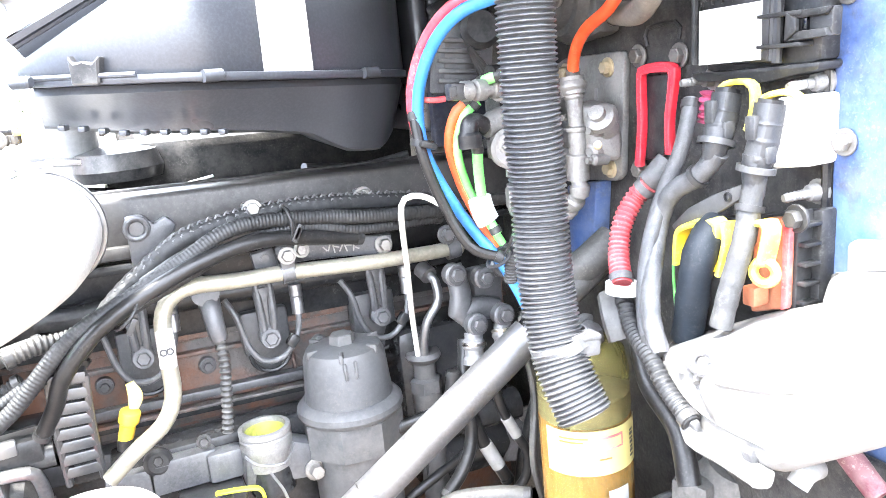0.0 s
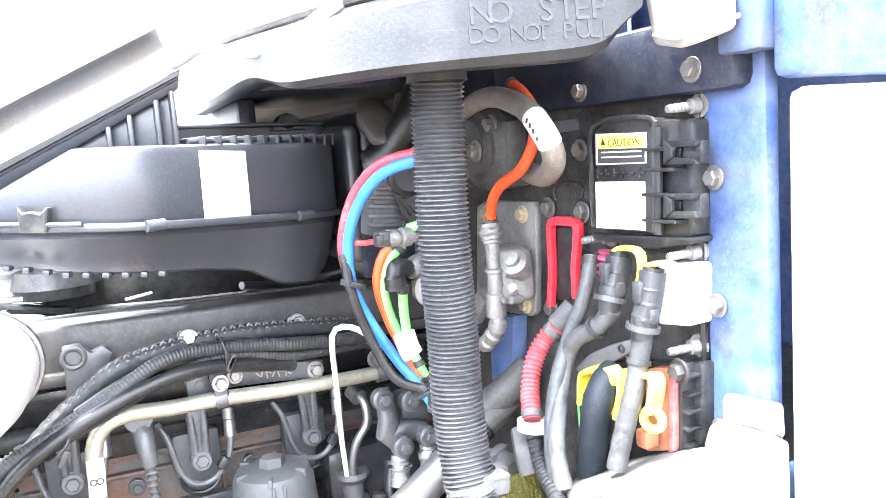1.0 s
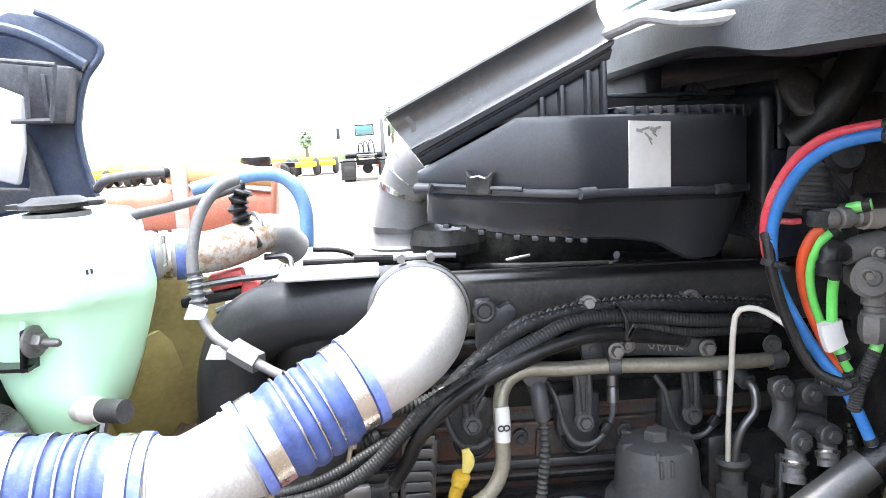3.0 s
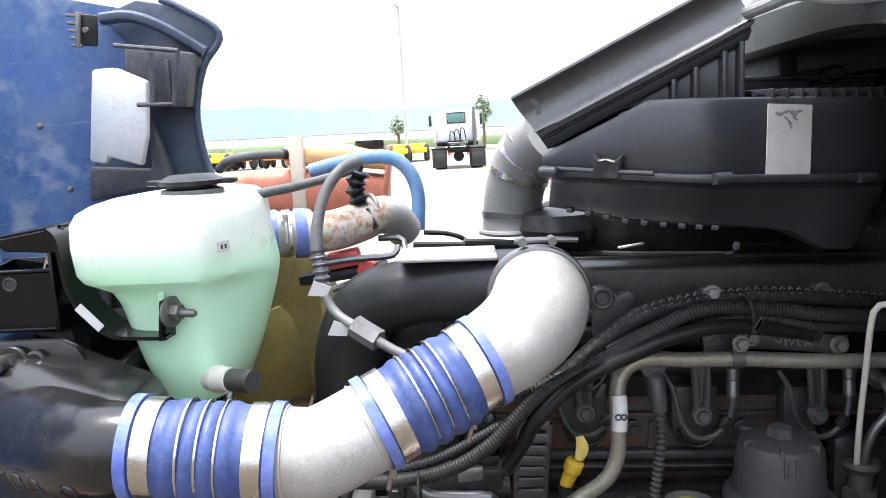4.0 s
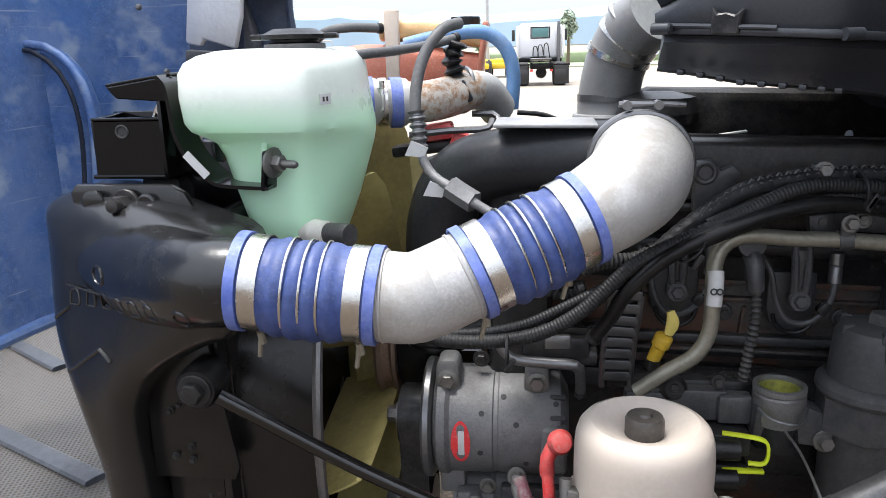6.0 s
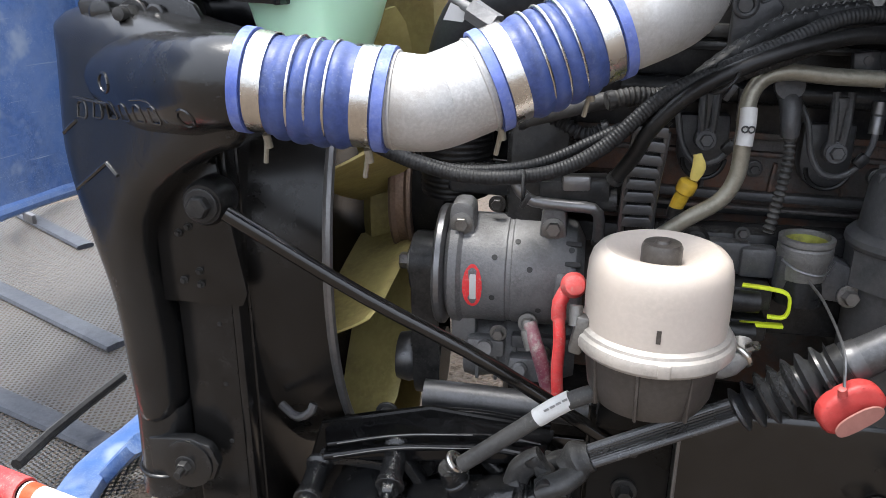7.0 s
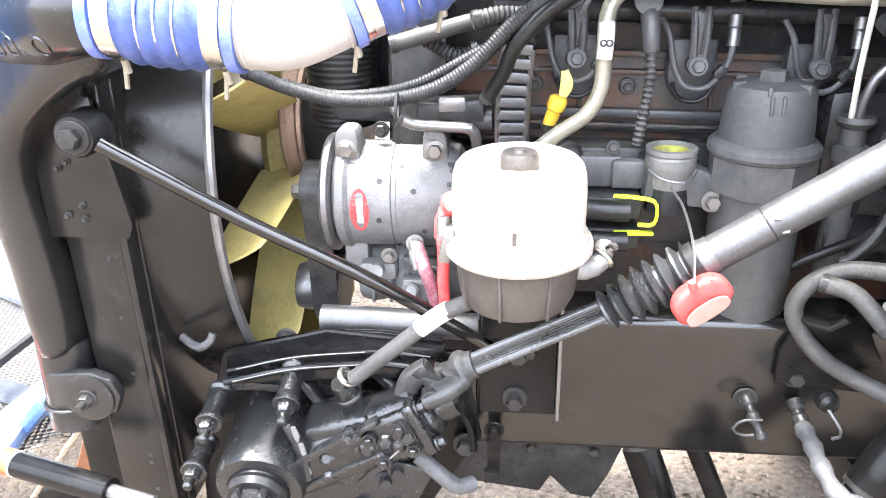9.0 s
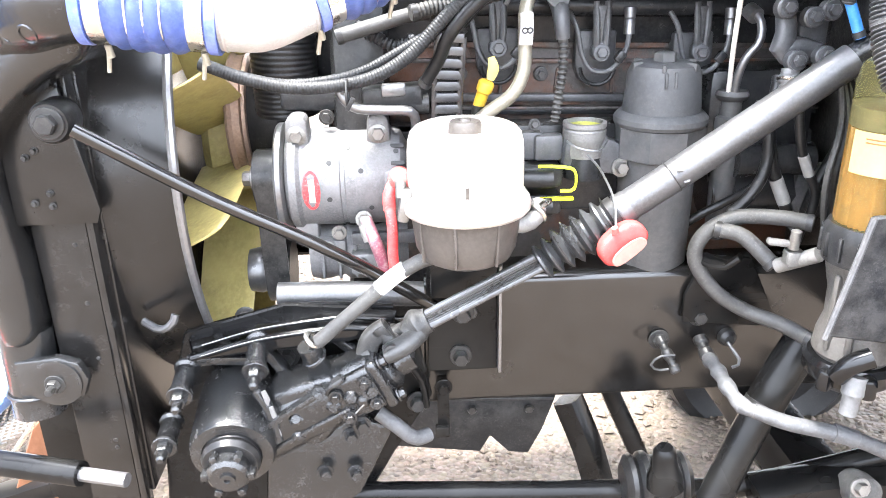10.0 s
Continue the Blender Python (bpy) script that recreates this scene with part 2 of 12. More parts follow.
WHITE_PLASTIC = material("white_polyethylene", (0.118, 0.116, 0.113), 0.55, var=0.2, scale=7, bump=0.3, bscale=90, dust=0.45, dust_colour=(0.078, 0.073, 0.067), second=(0.105, 0.101, 0.094), second_amount=0.4, second_scale=11, sss=0.05)
CANISTER_WHITE = material("aged_white_plastic", (0.26, 0.25, 0.235), 0.5, var=0.15, scale=12, bump=0.15, bscale=90, dust=0.3, dust_colour=(0.20, 0.18, 0.155))
IVORY = material("ivory_reservoir", (0.475, 0.415, 0.36), 0.36, var=0.06, scale=12, bump=0.06, bscale=160, sss=0.2)
BOWL_GREY = material("sooty_lower_bowl", (0.040, 0.034, 0.0295), 0.40, var=0.3, scale=14, bump=0.1, bscale=160, speck=0.15, dust=0.2, dust_colour=(0.088, 0.075, 0.063))
CAB_BLUE = material("cab_blue_paint", (0.026, 0.058, 0.165), 0.42, var=0.25, scale=9, bump=0.15, bscale=120, dust=0.34, dust_colour=(0.115, 0.13, 0.17), coat=0.08, second=(0.030, 0.035, 0.048), second_amount=0.25, second_scale=16, spec=0.4)
HOOD_BLUE = material("hood_inner_blue", (0.044, 0.108, 0.285), 0.36, var=0.25, scale=4, bump=0.12, bscale=60, dust=0.44, dust_colour=(0.21, 0.265, 0.36), coat=0.15)
# pale grey stands for the glare on the cowl top
TRAY_GREY = material("pale_glare_panel", (0.16, 0.16, 0.165), 0.5, var=0.2, scale=12, bump=0.2, dust=0.3, dust_colour=(0.20, 0.195, 0.19))
HOOD_EDGE_DARK = material("dark_grille_bar_paint", (0.018, 0.021, 0.028), 0.4, var=0.3, scale=9, bump=0.2, dust=0.3, dust_colour=(0.06, 0.064, 0.075))
HOOD_EDGE = material("dusty_blue_edge", (0.034, 0.050, 0.088), 0.45, var=0.3, scale=9, bump=0.25, bscale=120, dust=0.4, dust_colour=(0.115, 0.125, 0.15))
# also colours the strip that stands for the arch's shaded gap
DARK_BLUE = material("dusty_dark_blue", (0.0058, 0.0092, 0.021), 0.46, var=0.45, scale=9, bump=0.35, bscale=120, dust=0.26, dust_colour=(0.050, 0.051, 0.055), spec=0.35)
FIREWALL_BLACK = material("firewall_mat", (0.010, 0.010, 0.0105), 0.46, var=0.35, scale=10, bump=0.6, bscale=160, dust=0.24, dust_colour=(0.085, 0.08, 0.072), spec=0.35)
WHITE_PAINT = material("white_panel_paint", (0.80, 0.81, 0.83), 0.3, var=0.03, scale=4, bump=0.03, dust=0.06, coat=0.3)
FAN_YELLOW = material("fan_yellow_plastic", (0.34, 0.285, 0.105), 0.5, var=0.25, scale=9, bump=0.2, bscale=90, dust=0.25, dust_colour=(0.27, 0.22, 0.11), second=(0.20, 0.16, 0.07), second_amount=0.2, second_scale=5)
FOIL = material("foil_insulation", (0.62, 0.63, 0.65), 0.42, metal=0.35, var=0.1, scale=8, bump=0.9, bscale=45, dust=0.2, dust_colour=(0.50, 0.50, 0.50))
SHROUD_BLACK = material("satin_black_shroud", (0.0045, 0.0043, 0.0042), 0.24, var=0.25, scale=3, bump=0.05, bscale=40, dust=0.10, dust_colour=(0.018, 0.0165, 0.0155), spec=0.7)
DIP_YELLOW = material("aged_yellow_plastic", (0.52, 0.33, 0.025), 0.42, var=0.25, scale=30, bump=0.1, dust=0.25, dust_colour=(0.30, 0.19, 0.05))
LADDER = material("ladder_conduit_plastic", (0.018, 0.019, 0.021), 0.30, var=0.3, scale=20, bump=0.15, bscale=160, dust=0.2, dust_colour=(0.045, 0.045, 0.045), spec=0.9)
BROWN_CAP = material("brownish_cap_rubber", (0.034, 0.030, 0.027), 0.4, var=0.3, scale=25, bump=0.2, bscale=180, dust=0.25, dust_colour=(0.09, 0.08, 0.07))
TAB_YELLOW = material("pale_yellow_plastic", (0.62, 0.50, 0.13), 0.45, var=0.15, scale=30, bump=0.08, dust=0.15, dust_colour=(0.45, 0.36, 0.15))
COVER_GREY = material("dusty_cover_paint", (0.026, 0.0255, 0.0255), 0.42, var=0.3, scale=7, bump=0.2, bscale=140, dust=0.4, dust_colour=(0.085, 0.079, 0.072), spec=0.5)
ELBOW_GREY = material("satin_grey_casting_paint", (0.017, 0.0178, 0.0195), 0.36, var=0.25, scale=10, bump=0.15, bscale=150, spec=0.5)
BAND_ALLOY = material("stained_alloy_band", (0.44, 0.405, 0.365), 0.34, metal=0.35, var=0.2, scale=18, bump=0.15, bscale=160, dust=0.25, dust_colour=(0.26, 0.24, 0.21))
HEAD_GREY = material("dusty_filter_head", (0.046, 0.043, 0.040), 0.42, var=0.3, scale=20, bump=0.3, bscale=200, dust=0.35, dust_colour=(0.080, 0.073, 0.065), spec=0.5)
VALVE_CAST = material("dusty_valve_casting", (0.105, 0.104, 0.101), 0.5, metal=0.2, var=0.25, scale=40, bump=0.4, bscale=260, dust=0.3, dust_colour=(0.135, 0.128, 0.118))
DUSTY_JOINT = material("dusty_joint_casting", (0.019, 0.0193, 0.0197), 0.42, var=0.35, scale=30, bump=0.7, bscale=140, dust=0.34, dust_colour=(0.066, 0.063, 0.058), spec=0.7, wear=0.15)
TUBE_STEEL = material("dull_tube_steel", (0.085, 0.085, 0.088), 0.38, metal=0.6, var=0.25, scale=16, bump=0.15, bscale=200, dust=0.25, dust_colour=(0.085, 0.083, 0.08))
AMBER = material("amber_bowl", (0.86, 0.79, 0.36), 0.08, var=0.05, scale=12, bump=0.0, trans=0.95, ior=1.12)
AMBER_FILTER = material("orange_filter_paper", (0.17, 0.068, 0.014), 0.6, var=0.3, scale=30, bump=0.1)
CORAL_TANK = material("coral_coolant_plastic", (0.50, 0.155, 0.095), 0.42, var=0.15, scale=7, bump=0.08, dust=0.3, dust_colour=(0.52, 0.36, 0.28), sss=0.2)
AMBER_TANK = material("amber_tank_plastic", (0.74, 0.44, 0.19), 0.4, var=0.12, scale=7, bump=0.08, dust=0.2, dust_colour=(0.66, 0.50, 0.36), sss=0.2)
CREAM_SEAM = material("cream_tank_seam", (0.62, 0.52, 0.43), 0.45, var=0.12, scale=12, bump=0.08, sss=0.2)
RUSTED_PIPE = material("flaking_pipe", (0.46, 0.42, 0.37), 0.75, var=0.15, scale=16, bump=0.5, bscale=160, second=(0.30, 0.175, 0.10), second_amount=0.5, second_scale=60)
SILVER_DUCT = material("silver_duct", (0.27, 0.27, 0.268), 0.38, metal=0.3, var=0.2, scale=10, bump=0.15, bscale=120, dust=0.3, dust_colour=(0.30, 0.29, 0.27))
RUST_PANEL = material("rust_brown_panel", (0.17, 0.075, 0.04), 0.35, metal=0.3, var=0.3, scale=6, bump=0.1, bscale=60)
GLASS = material("cab_glass", (0.10, 0.22, 0.22), 0.08, var=0.05, bump=0.0)
TRACTOR_ORANGE = material("tractor_orange", (0.75, 0.25, 0.03), 0.5, var=0.15, bump=0.0)
TRACTOR_YELLOW = material("tractor_yellow", (0.75, 0.50, 0.03), 0.5, var=0.15, bump=0.0)
POLE_GREY = material("weathered_galvanised_steel", (0.40, 0.41, 0.42), 0.6, var=0.15, bump=0.0)
TYRE = material("tyre_rubber", (0.03, 0.03, 0.03), 0.8, var=0.2, bump=0.0)
# leaf colour is paled to carry the haze of distance
LEAF = material("leaves", (0.30, 0.36, 0.27), 0.7, var=0.3, scale=3, bump=0.0)
BARK = material("bark", (0.12, 0.09, 0.06), 0.85, var=0.3, bump=0.2)
MESH_GREY = material("grille_mesh_grey", (0.115, 0.113, 0.110), 0.45, metal=0.2, var=0.2, scale=20, bump=0.1)


def gravel_material():
    # base colour is darkened to stand for the shade under the truck
    m = material("gravel", (0.082, 0.063, 0.047), 0.9, var=0.25, scale=3.0, bump=0.0)
    n, l = m.node_tree.nodes, m.node_tree.links
    b = n["Principled BSDF"]
    tc = n.new("ShaderNodeTexCoord")
    vor = n.new("ShaderNodeTexVoronoi")
    vor.inputs["Scale"].default_value = 55
    l.new(tc.outputs["Object"], vor.inputs["Vector"])
    old = b.inputs["Base Color"].links[0].from_socket
    mx = n.new("ShaderNodeMix")
    mx.data_type, mx.blend_type = "RGBA", "MULTIPLY"
    mx.inputs[0].default_value = 0.55
    l.new(old, mx.inputs[6])
    hsv = n.new("ShaderNodeHueSaturation")
    hsv.inputs["Saturation"].default_value = 0.12
    hsv.inputs["Value"].default_value = 1.4
    l.new(vor.outputs["Color"], hsv.inputs["Color"])
    l.new(hsv.outputs[0], mx.inputs[7])
    l.new(mx.outputs[2], b.inputs["Base Color"])
    bp = n.new("ShaderNodeBump")
    bp.inputs["Strength"].default_value, bp.inputs["Distance"].default_value = 0.8, 0.012
    bp.invert = True
    l.new(vor.outputs["Distance"], bp.inputs["Height"])
    l.new(bp.outputs[0], b.inputs["Normal"])
    return m


SHADED_GRAVEL = gravel_material()
# stones are darkened with the ground, for the same shade
STONE = material("shaded_gravel_stone", (0.098, 0.076, 0.058), 0.85, var=0.35, scale=40, bump=0.3, bscale=120)
# lit copy of the gravel, for the open yard far off
LIT_GRAVEL = material("lit_yard_gravel", (0.33, 0.285, 0.235), 0.95, var=0.12, scale=0.35, bump=0.2, bscale=30, second=(0.27, 0.24, 0.20), second_amount=0.3, second_scale=0.5)
FIELD = material("field_green", (0.30, 0.33, 0.22), 0.9, var=0.2, scale=0.08, bump=0.0)
CROP = material("crop_green", (0.22, 0.27, 0.16), 0.9, var=0.3, scale=0.5, bump=0.0)
# the air's blue haze is put into the hill colour
HILL = material("haze_tinted_hills", (0.27, 0.36, 0.43), 1.0, var=0.08, scale=0.02, bump=0.0)


def coolant_material():
    """Milky plastic, green where the coolant stands behind it, up to a level."""
    m = material("milky_tank_plastic", (0.80, 0.84, 0.78), 0.34, var=0.04, scale=9, bump=0.05, bscale=120, sss=0.25)
    n, l = m.node_tree.nodes, m.node_tree.links
    b = n["Principled BSDF"]
    tc = n.new("ShaderNodeTexCoord")
    sep = n.new("ShaderNodeSeparateXYZ")
    l.new(tc.outputs["Object"], sep.inputs[0])
    r = n.new("ShaderNodeMapRange")
    r.inputs[1].default_value, r.inputs[2].default_value = COOLANT_LEVEL - 0.03, COOLANT_LEVEL + 0.012
    l.new(sep.outputs["Z"], r.inputs[0])
    old = b.inputs["Base Color"].links[0].from_socket
    noise_t = n.new("ShaderNodeTexNoise")
    noise_t.inputs["Scale"].default_value = 7
    l.new(tc.outputs["Object"], noise_t.inputs["Vector"])
    green = n.new("ShaderNodeMix")
    green.data_type = "RGBA"
    green.inputs[6].default_value, green.inputs[7].default_value = (0.52, 0.93, 0.59, 1), (0.74, 0.96, 0.78, 1)
    l.new(noise_t.outputs["Fac"], green.inputs[0])
    mx = n.new("ShaderNodeMix")
    mx.data_type = "RGBA"
    l.new(r.outputs[0], mx.inputs[0])
    l.new(green.outputs[2], mx.inputs[6])
    l.new(old, mx.inputs[7])
    l.new(mx.outputs[2], b.inputs["Base Color"])
    through_light = n.new("ShaderNodeBsdfTranslucent")
    l.new(mx.outputs[2], through_light.inputs["Color"])
    both = n.new("ShaderNodeMixShader")
    both.inputs[0].default_value = 0.22
    l.new(b.outputs[0], both.inputs[1])
    l.new(through_light.outputs[0], both.inputs[2])
    l.new(both.outputs[0], n["Material Output"].inputs["Surface"])
    return m



def scratched(m, colour, amount=0.5):
    """Long pale scuffs and hazy patches over a paint."""
    n, l = m.node_tree.nodes, m.node_tree.links
    b = n["Principled BSDF"]
    old = b.inputs["Base Color"].links[0].from_socket
    tc = n.new("ShaderNodeTexCoord")
    fac = None
    for turn, stretch, lo in ((0.5, (2.0, 2.0, 55.0), 0.66), (-0.9, (3.0, 3.0, 80.0), 0.68), (0.1, (5.0, 5.0, 5.0), 0.56)):
        mp = n.new("ShaderNodeMapping")
        mp.inputs["Rotation"].default_value = (0.3, turn, 0.2)
        mp.inputs["Scale"].default_value = stretch
        l.new(tc.outputs["Object"], mp.inputs[0])
        t = n.new("ShaderNodeTexNoise")
        t.inputs["Scale"].default_value, t.inputs["Detail"].default_value = 1.6, 3.0
        l.new(mp.outputs[0], t.inputs["Vector"])
        r = n.new("ShaderNodeMapRange")
        r.inputs[1].default_value, r.inputs[2].default_value, r.inputs[4].default_value = lo, lo + 0.12, amount
        l.new(t.outputs["Fac"], r.inputs[0])
        if fac is None:
            fac = r.outputs[0]
        else:
            add = n.new("ShaderNodeMath")
            add.operation, add.use_clamp = "ADD", True
            l.new(fac, add.inputs[0])
            l.new(r.outputs[0], add.inputs[1])
            fac = add.outputs[0]
    x = n.new("ShaderNodeMix")
    x.data_type = "RGBA"
    l.new(fac, x.inputs[0])
    l.new(old, x.inputs[6])
    x.inputs[7].default_value = (*colour, 1)
    l.new(x.outputs[2], b.inputs["Base Color"])


scratched(HOOD_BLUE, (0.27, 0.33, 0.43), 0.75)
scratched(CAB_BLUE, (0.12, 0.15, 0.22), 0.35)
scratched(COWL_PLASTIC, (0.050, 0.050, 0.054), 0.4)
scratched(AIRBOX_PLASTIC, (0.03, 0.031, 0.034), 0.35)
scratched(FRAME_BLACK, (0.020, 0.0195, 0.018), 0.3)
scratched(PIPE_ALU, (0.33, 0.32, 0.31), 0.3)
COOLANT_LEVEL = 0.078
COOLANT = coolant_material()


# ---------------------------------------------------------------- mesh tools
def V(p):
    return Vector(p)


def frame_of(axis, up=(0, 0, 1)):
    """Turn whose z is the axis."""
    z = V(axis).normalized()
    u = V(up)
    if abs(z.dot(u)) > 0.97:
        u = V((0, 1, 0)) if abs(z.y) < 0.9 else V((1, 0, 0))
    x = u.cross(z).normalized()
    y = z.cross(x)
    return Matrix((x, y, z)).transposed().to_4x4()


def box(centre, size, turn=(0, 0, 0), bevel=0.003, segments=2):
    bm = bmesh.new()
    bmesh.ops.create_cube(bm, size=1.0)
    bmesh.ops.scale(bm, vec=size, verts=bm.verts)
    if bevel:
        bmesh.ops.bevel(bm, geom=bm.edges[:], offset=min(bevel, min(size) * 0.45), segments=segments, affect="EDGES", profile=0.5)
    bmesh.ops.transform(bm, matrix=pose(*centre, *turn), verts=bm.verts)
    return bm


def prism(outline, depth, m=None, bevel=0.002, segments=1):
    """An outline in the x-z plane, made depth thick along y from 0."""
    bm = bmesh.new()
    face = bm.faces.new([bm.verts.new((x, 0, z)) for x, z in outline])
    out = bmesh.ops.extrude_face_region(bm, geom=[face])
    bmesh.ops.translate(bm, vec=(0, depth, 0), verts=[v for v in out["geom"] if isinstance(v, bmesh.types.BMVert)])
    bmesh.ops.recalc_face_normals(bm, faces=bm.faces)
    if bevel:
        bmesh.ops.bevel(bm, geom=bm.edges[:], offset=bevel, segments=segments, affect="EDGES", profile=0.5)
    if m is not None:
        bmesh.ops.transform(bm, matrix=m, verts=bm.verts)
    return bm


def lathe(profile, origin, axis=(0, 0, 1), segments=24, square=0.0, spin=0.0):
    """Profile of (radius, height) pairs turned round the axis; square above 0 gives it flattened sides."""
    m = Matrix.Translation(origin) @ frame_of(axis)
    bm = bmesh.new()
    rings = []
    for r, h in profile:
        if r < 1e-6:
            rings.append([bm.verts.new(m @ V((0, 0, h)))])
            continue
        ring = []
        for i in range(segments):
            a = 2 * math.pi * i / segments + spin
            k = 1.0
            if square:
                k = 1.0 / max(abs(math.cos(a)), abs(math.sin(a))) * square + (1 - square)
            ring.append(bm.verts.new(m @ V((r * k * math.cos(a), r * k * math.sin(a), h))))
        rings.append(ring)
    for a, b in zip(rings, rings[1:]):
        for i in range(max(len(a), len(b))):
            j = (i + 1) % max(len(a), len(b))
            if len(a) == 1 and len(b) == 1:
                continue
            if len(a) == 1:
                bm.faces.new((a[0], b[i], b[j]))
            elif len(b) == 1:
                bm.faces.new((a[i], a[j], b[0]))
            else:
                bm.faces.new((a[i], a[j], b[j], b[i]))
    bmesh.ops.recalc_face_normals(bm, faces=bm.faces)
    return bm


def smooth_path(points, step):
    """A Catmull-Rom line through the points, sampled evenly by step."""
    p = [V(q) for q in points]
    if len(p) == 2:
        dense = [p[0].lerp(p[1], i / 20) for i in range(21)]
    else:
        q = [p[0] * 2 - p[1]] + p + [p[-1] * 2 - p[-2]]
        dense = []
        for a, b, c, d in zip(q, q[1:], q[2:], q[3:]):
            for i in range(16):
                t = i / 16
                dense.append(0.5 * ((2 * b) + (c - a) * t + (2 * a - 5 * b + 4 * c - d) * t * t + (3 * b - a - 3 * c + d) * t ** 3))
        dense.append(p[-1])
    total = sum((b - a).length for a, b in zip(dense, dense[1:]))
    count = max(2, int(total / step))
    out, walked, k = [dense[0]], 0.0, 0
    for i in range(1, count):
        want = total * i / count
        while k < len(dense) - 2 and walked + (dense[k + 1] - dense[k]).length < want:
            walked += (dense[k + 1] - dense[k]).length
            k += 1
        seg = (dense[k + 1] - dense[k]).length
        out.append(dense[k].lerp(dense[k + 1], (want - walked) / seg if seg else 0))
    out.append(dense[-1])
    return out, total


def tube(points, radius, segments=10, step=0.012, wide=None, hollow=False):
    """A hose through the points. radius: a number, or a function of the metres along it. wide: (a, b, power) oval factors or a function of the way done that gives them."""
    path, total = smooth_path(points, step)
    bm = bmesh.new()
    n = len(path)
    tangents = [(path[min(i + 1, n - 1)] - path[max(i - 1, 0)]).normalized() for i in range(n)]
    up = V((0, 0, 1)) if abs(tangents[0].z) < 0.9 else V((0, 1, 0))
    x = up.cross(tangents[0]).normalized()
    rings = []
    for i, (p, t) in enumerate(zip(path, tangents)):
        x = (x - t * x.dot(t)).normalized()
        y = t.cross(x)
        s = total * i / (n - 1)
        r = radius(s) if callable(radius) else radius
        a, b, power = wide(i / (n - 1)) if callable(wide) else (wide or (1, 1, 1))
        ring = []
        for k in range(segments):
            w = 2 * math.pi * k / segments
            c, sn = math.cos(w), math.sin(w)
            c, sn = math.copysign(abs(c) ** power, c), math.copysign(abs(sn) ** power, sn)
            ring.append(bm.verts.new(p + x * (r * a * c) + y * (r * b * sn)))
        rings.append(ring)
    for a, b in zip(rings, rings[1:]):
        for k in range(segments):
            j = (k + 1) % segments
            bm.faces.new((a[k], a[j], b[j], b[k]))
    for ring, flip in ((rings[0], True), (rings[-1], False)):
        if hollow:
            c = sum((v.co for v in ring), V((0, 0, 0))) / segments
            inner = [bm.verts.new(c + (v.co - c) * 0.86) for v in ring]
            t = tangents[0] if flip else -tangents[-1]
            deep = [bm.verts.new(v.co + t * 0.03) for v in inner]
            for k in range(segments):
                j = (k + 1) % segments
                bm.faces.new((ring[k], ring[j], inner[j], inner[k]))
                bm.faces.new((inner[k], inner[j], deep[j], deep[k]))
        else:
            bm.faces.new(ring)
    bmesh.ops.recalc_face_normals(bm, faces=bm.faces)
    return bm


def corrugated(points, radius, pitch=0.006, depth=0.0015, segments=12):
    return tube(points, lambda s: radius - depth * 0.5 + depth * 0.5 * math.copysign(abs(math.cos(2 * math.pi * s / pitch)) ** 0.6, math.cos(2 * math.pi * s / pitch)),
                segments, pitch / 5)


def sweep(path, profile, closed=True):
    """A profile of (outward, up) pairs drawn along a level path; outward is to the right of the way."""
    bm = bmesh.new()
    p = [V(q) for q in path]
    rings = []
    for i, q in enumerate(p):
        t = (p[min(i + 1, len(p) - 1)] - p[max(i - 1, 0)])
        t.z = 0
        t.normalize()
        n = V((t.y, -t.x, 0))
        rings.append([bm.verts.new(q + n * u + V((0, 0, w))) for u, w in profile])
    k = len(profile)
    for a, b in zip(rings, rings[1:]):
        for i in range(k if closed else k - 1):
            j = (i + 1) % k
            bm.faces.new((a[i], a[j], b[j], b[i]))
    if closed:
        bm.faces.new(rings[0])
        bm.faces.new(rings[-1])
    bmesh.ops.recalc_face_normals(bm, faces=bm.faces)
    return bm


def resample(points, n):
    """The same share of the way between neighbours on every line."""
    out = []
    for a, b in zip(points, points[1:]):
        out += [V(a).lerp(V(b), k / n) for k in range(n)]
    return out + [V(points[-1])]


def soften(line, times):
    for _ in range(times):
        line = [line[0]] + [(a + b * 2 + c) / 4 for a, b, c in zip(line, line[1:], line[2:])] + [line[-1]]
    return line


def hex_bolt(at, axis, r=0.009, h=0.008, washer=True):
    prof = []
    bm = lathe([(0, 0), (r * 1.5, 0), (r * 1.5, h * 0.25), (r * 1.42, h * 0.32), (0, h * 0.32)], at, axis, 16) if washer else bmesh.new()
    head = lathe([(0, h * 0.3), (r, h * 0.3), (r, h * 1.05), (r * 0.86, h * 1.25), (0, h * 1.25)], at, axis, 6)
    return joined(bm, head)


def joined(*parts):
    """The first mesh with the others added to it."""
    base = parts[0]
    for other in parts[1:]:
        me = bpy.data.meshes.new("join")
        other.to_mesh(me)
        base.from_mesh(me)
        bpy.data.meshes.remove(me)
        other.free()
    return base


def hull(points, bevel):
    """The tight skin round some corners, its edges rounded."""
    bm = bmesh.new()
    for p in points:
        bm.verts.new(p)
    bmesh.ops.convex_hull(bm, input=bm.verts)
    bmesh.ops.dissolve_limit(bm, angle_limit=0.12, verts=bm.verts, edges=bm.edges)
    bmesh.ops.bevel(bm, geom=bm.edges[:], offset=bevel, segments=4, affect="EDGES", profile=0.5, clamp_overlap=True)
    bmesh.ops.recalc_face_normals(bm, faces=bm.faces)
    return bm


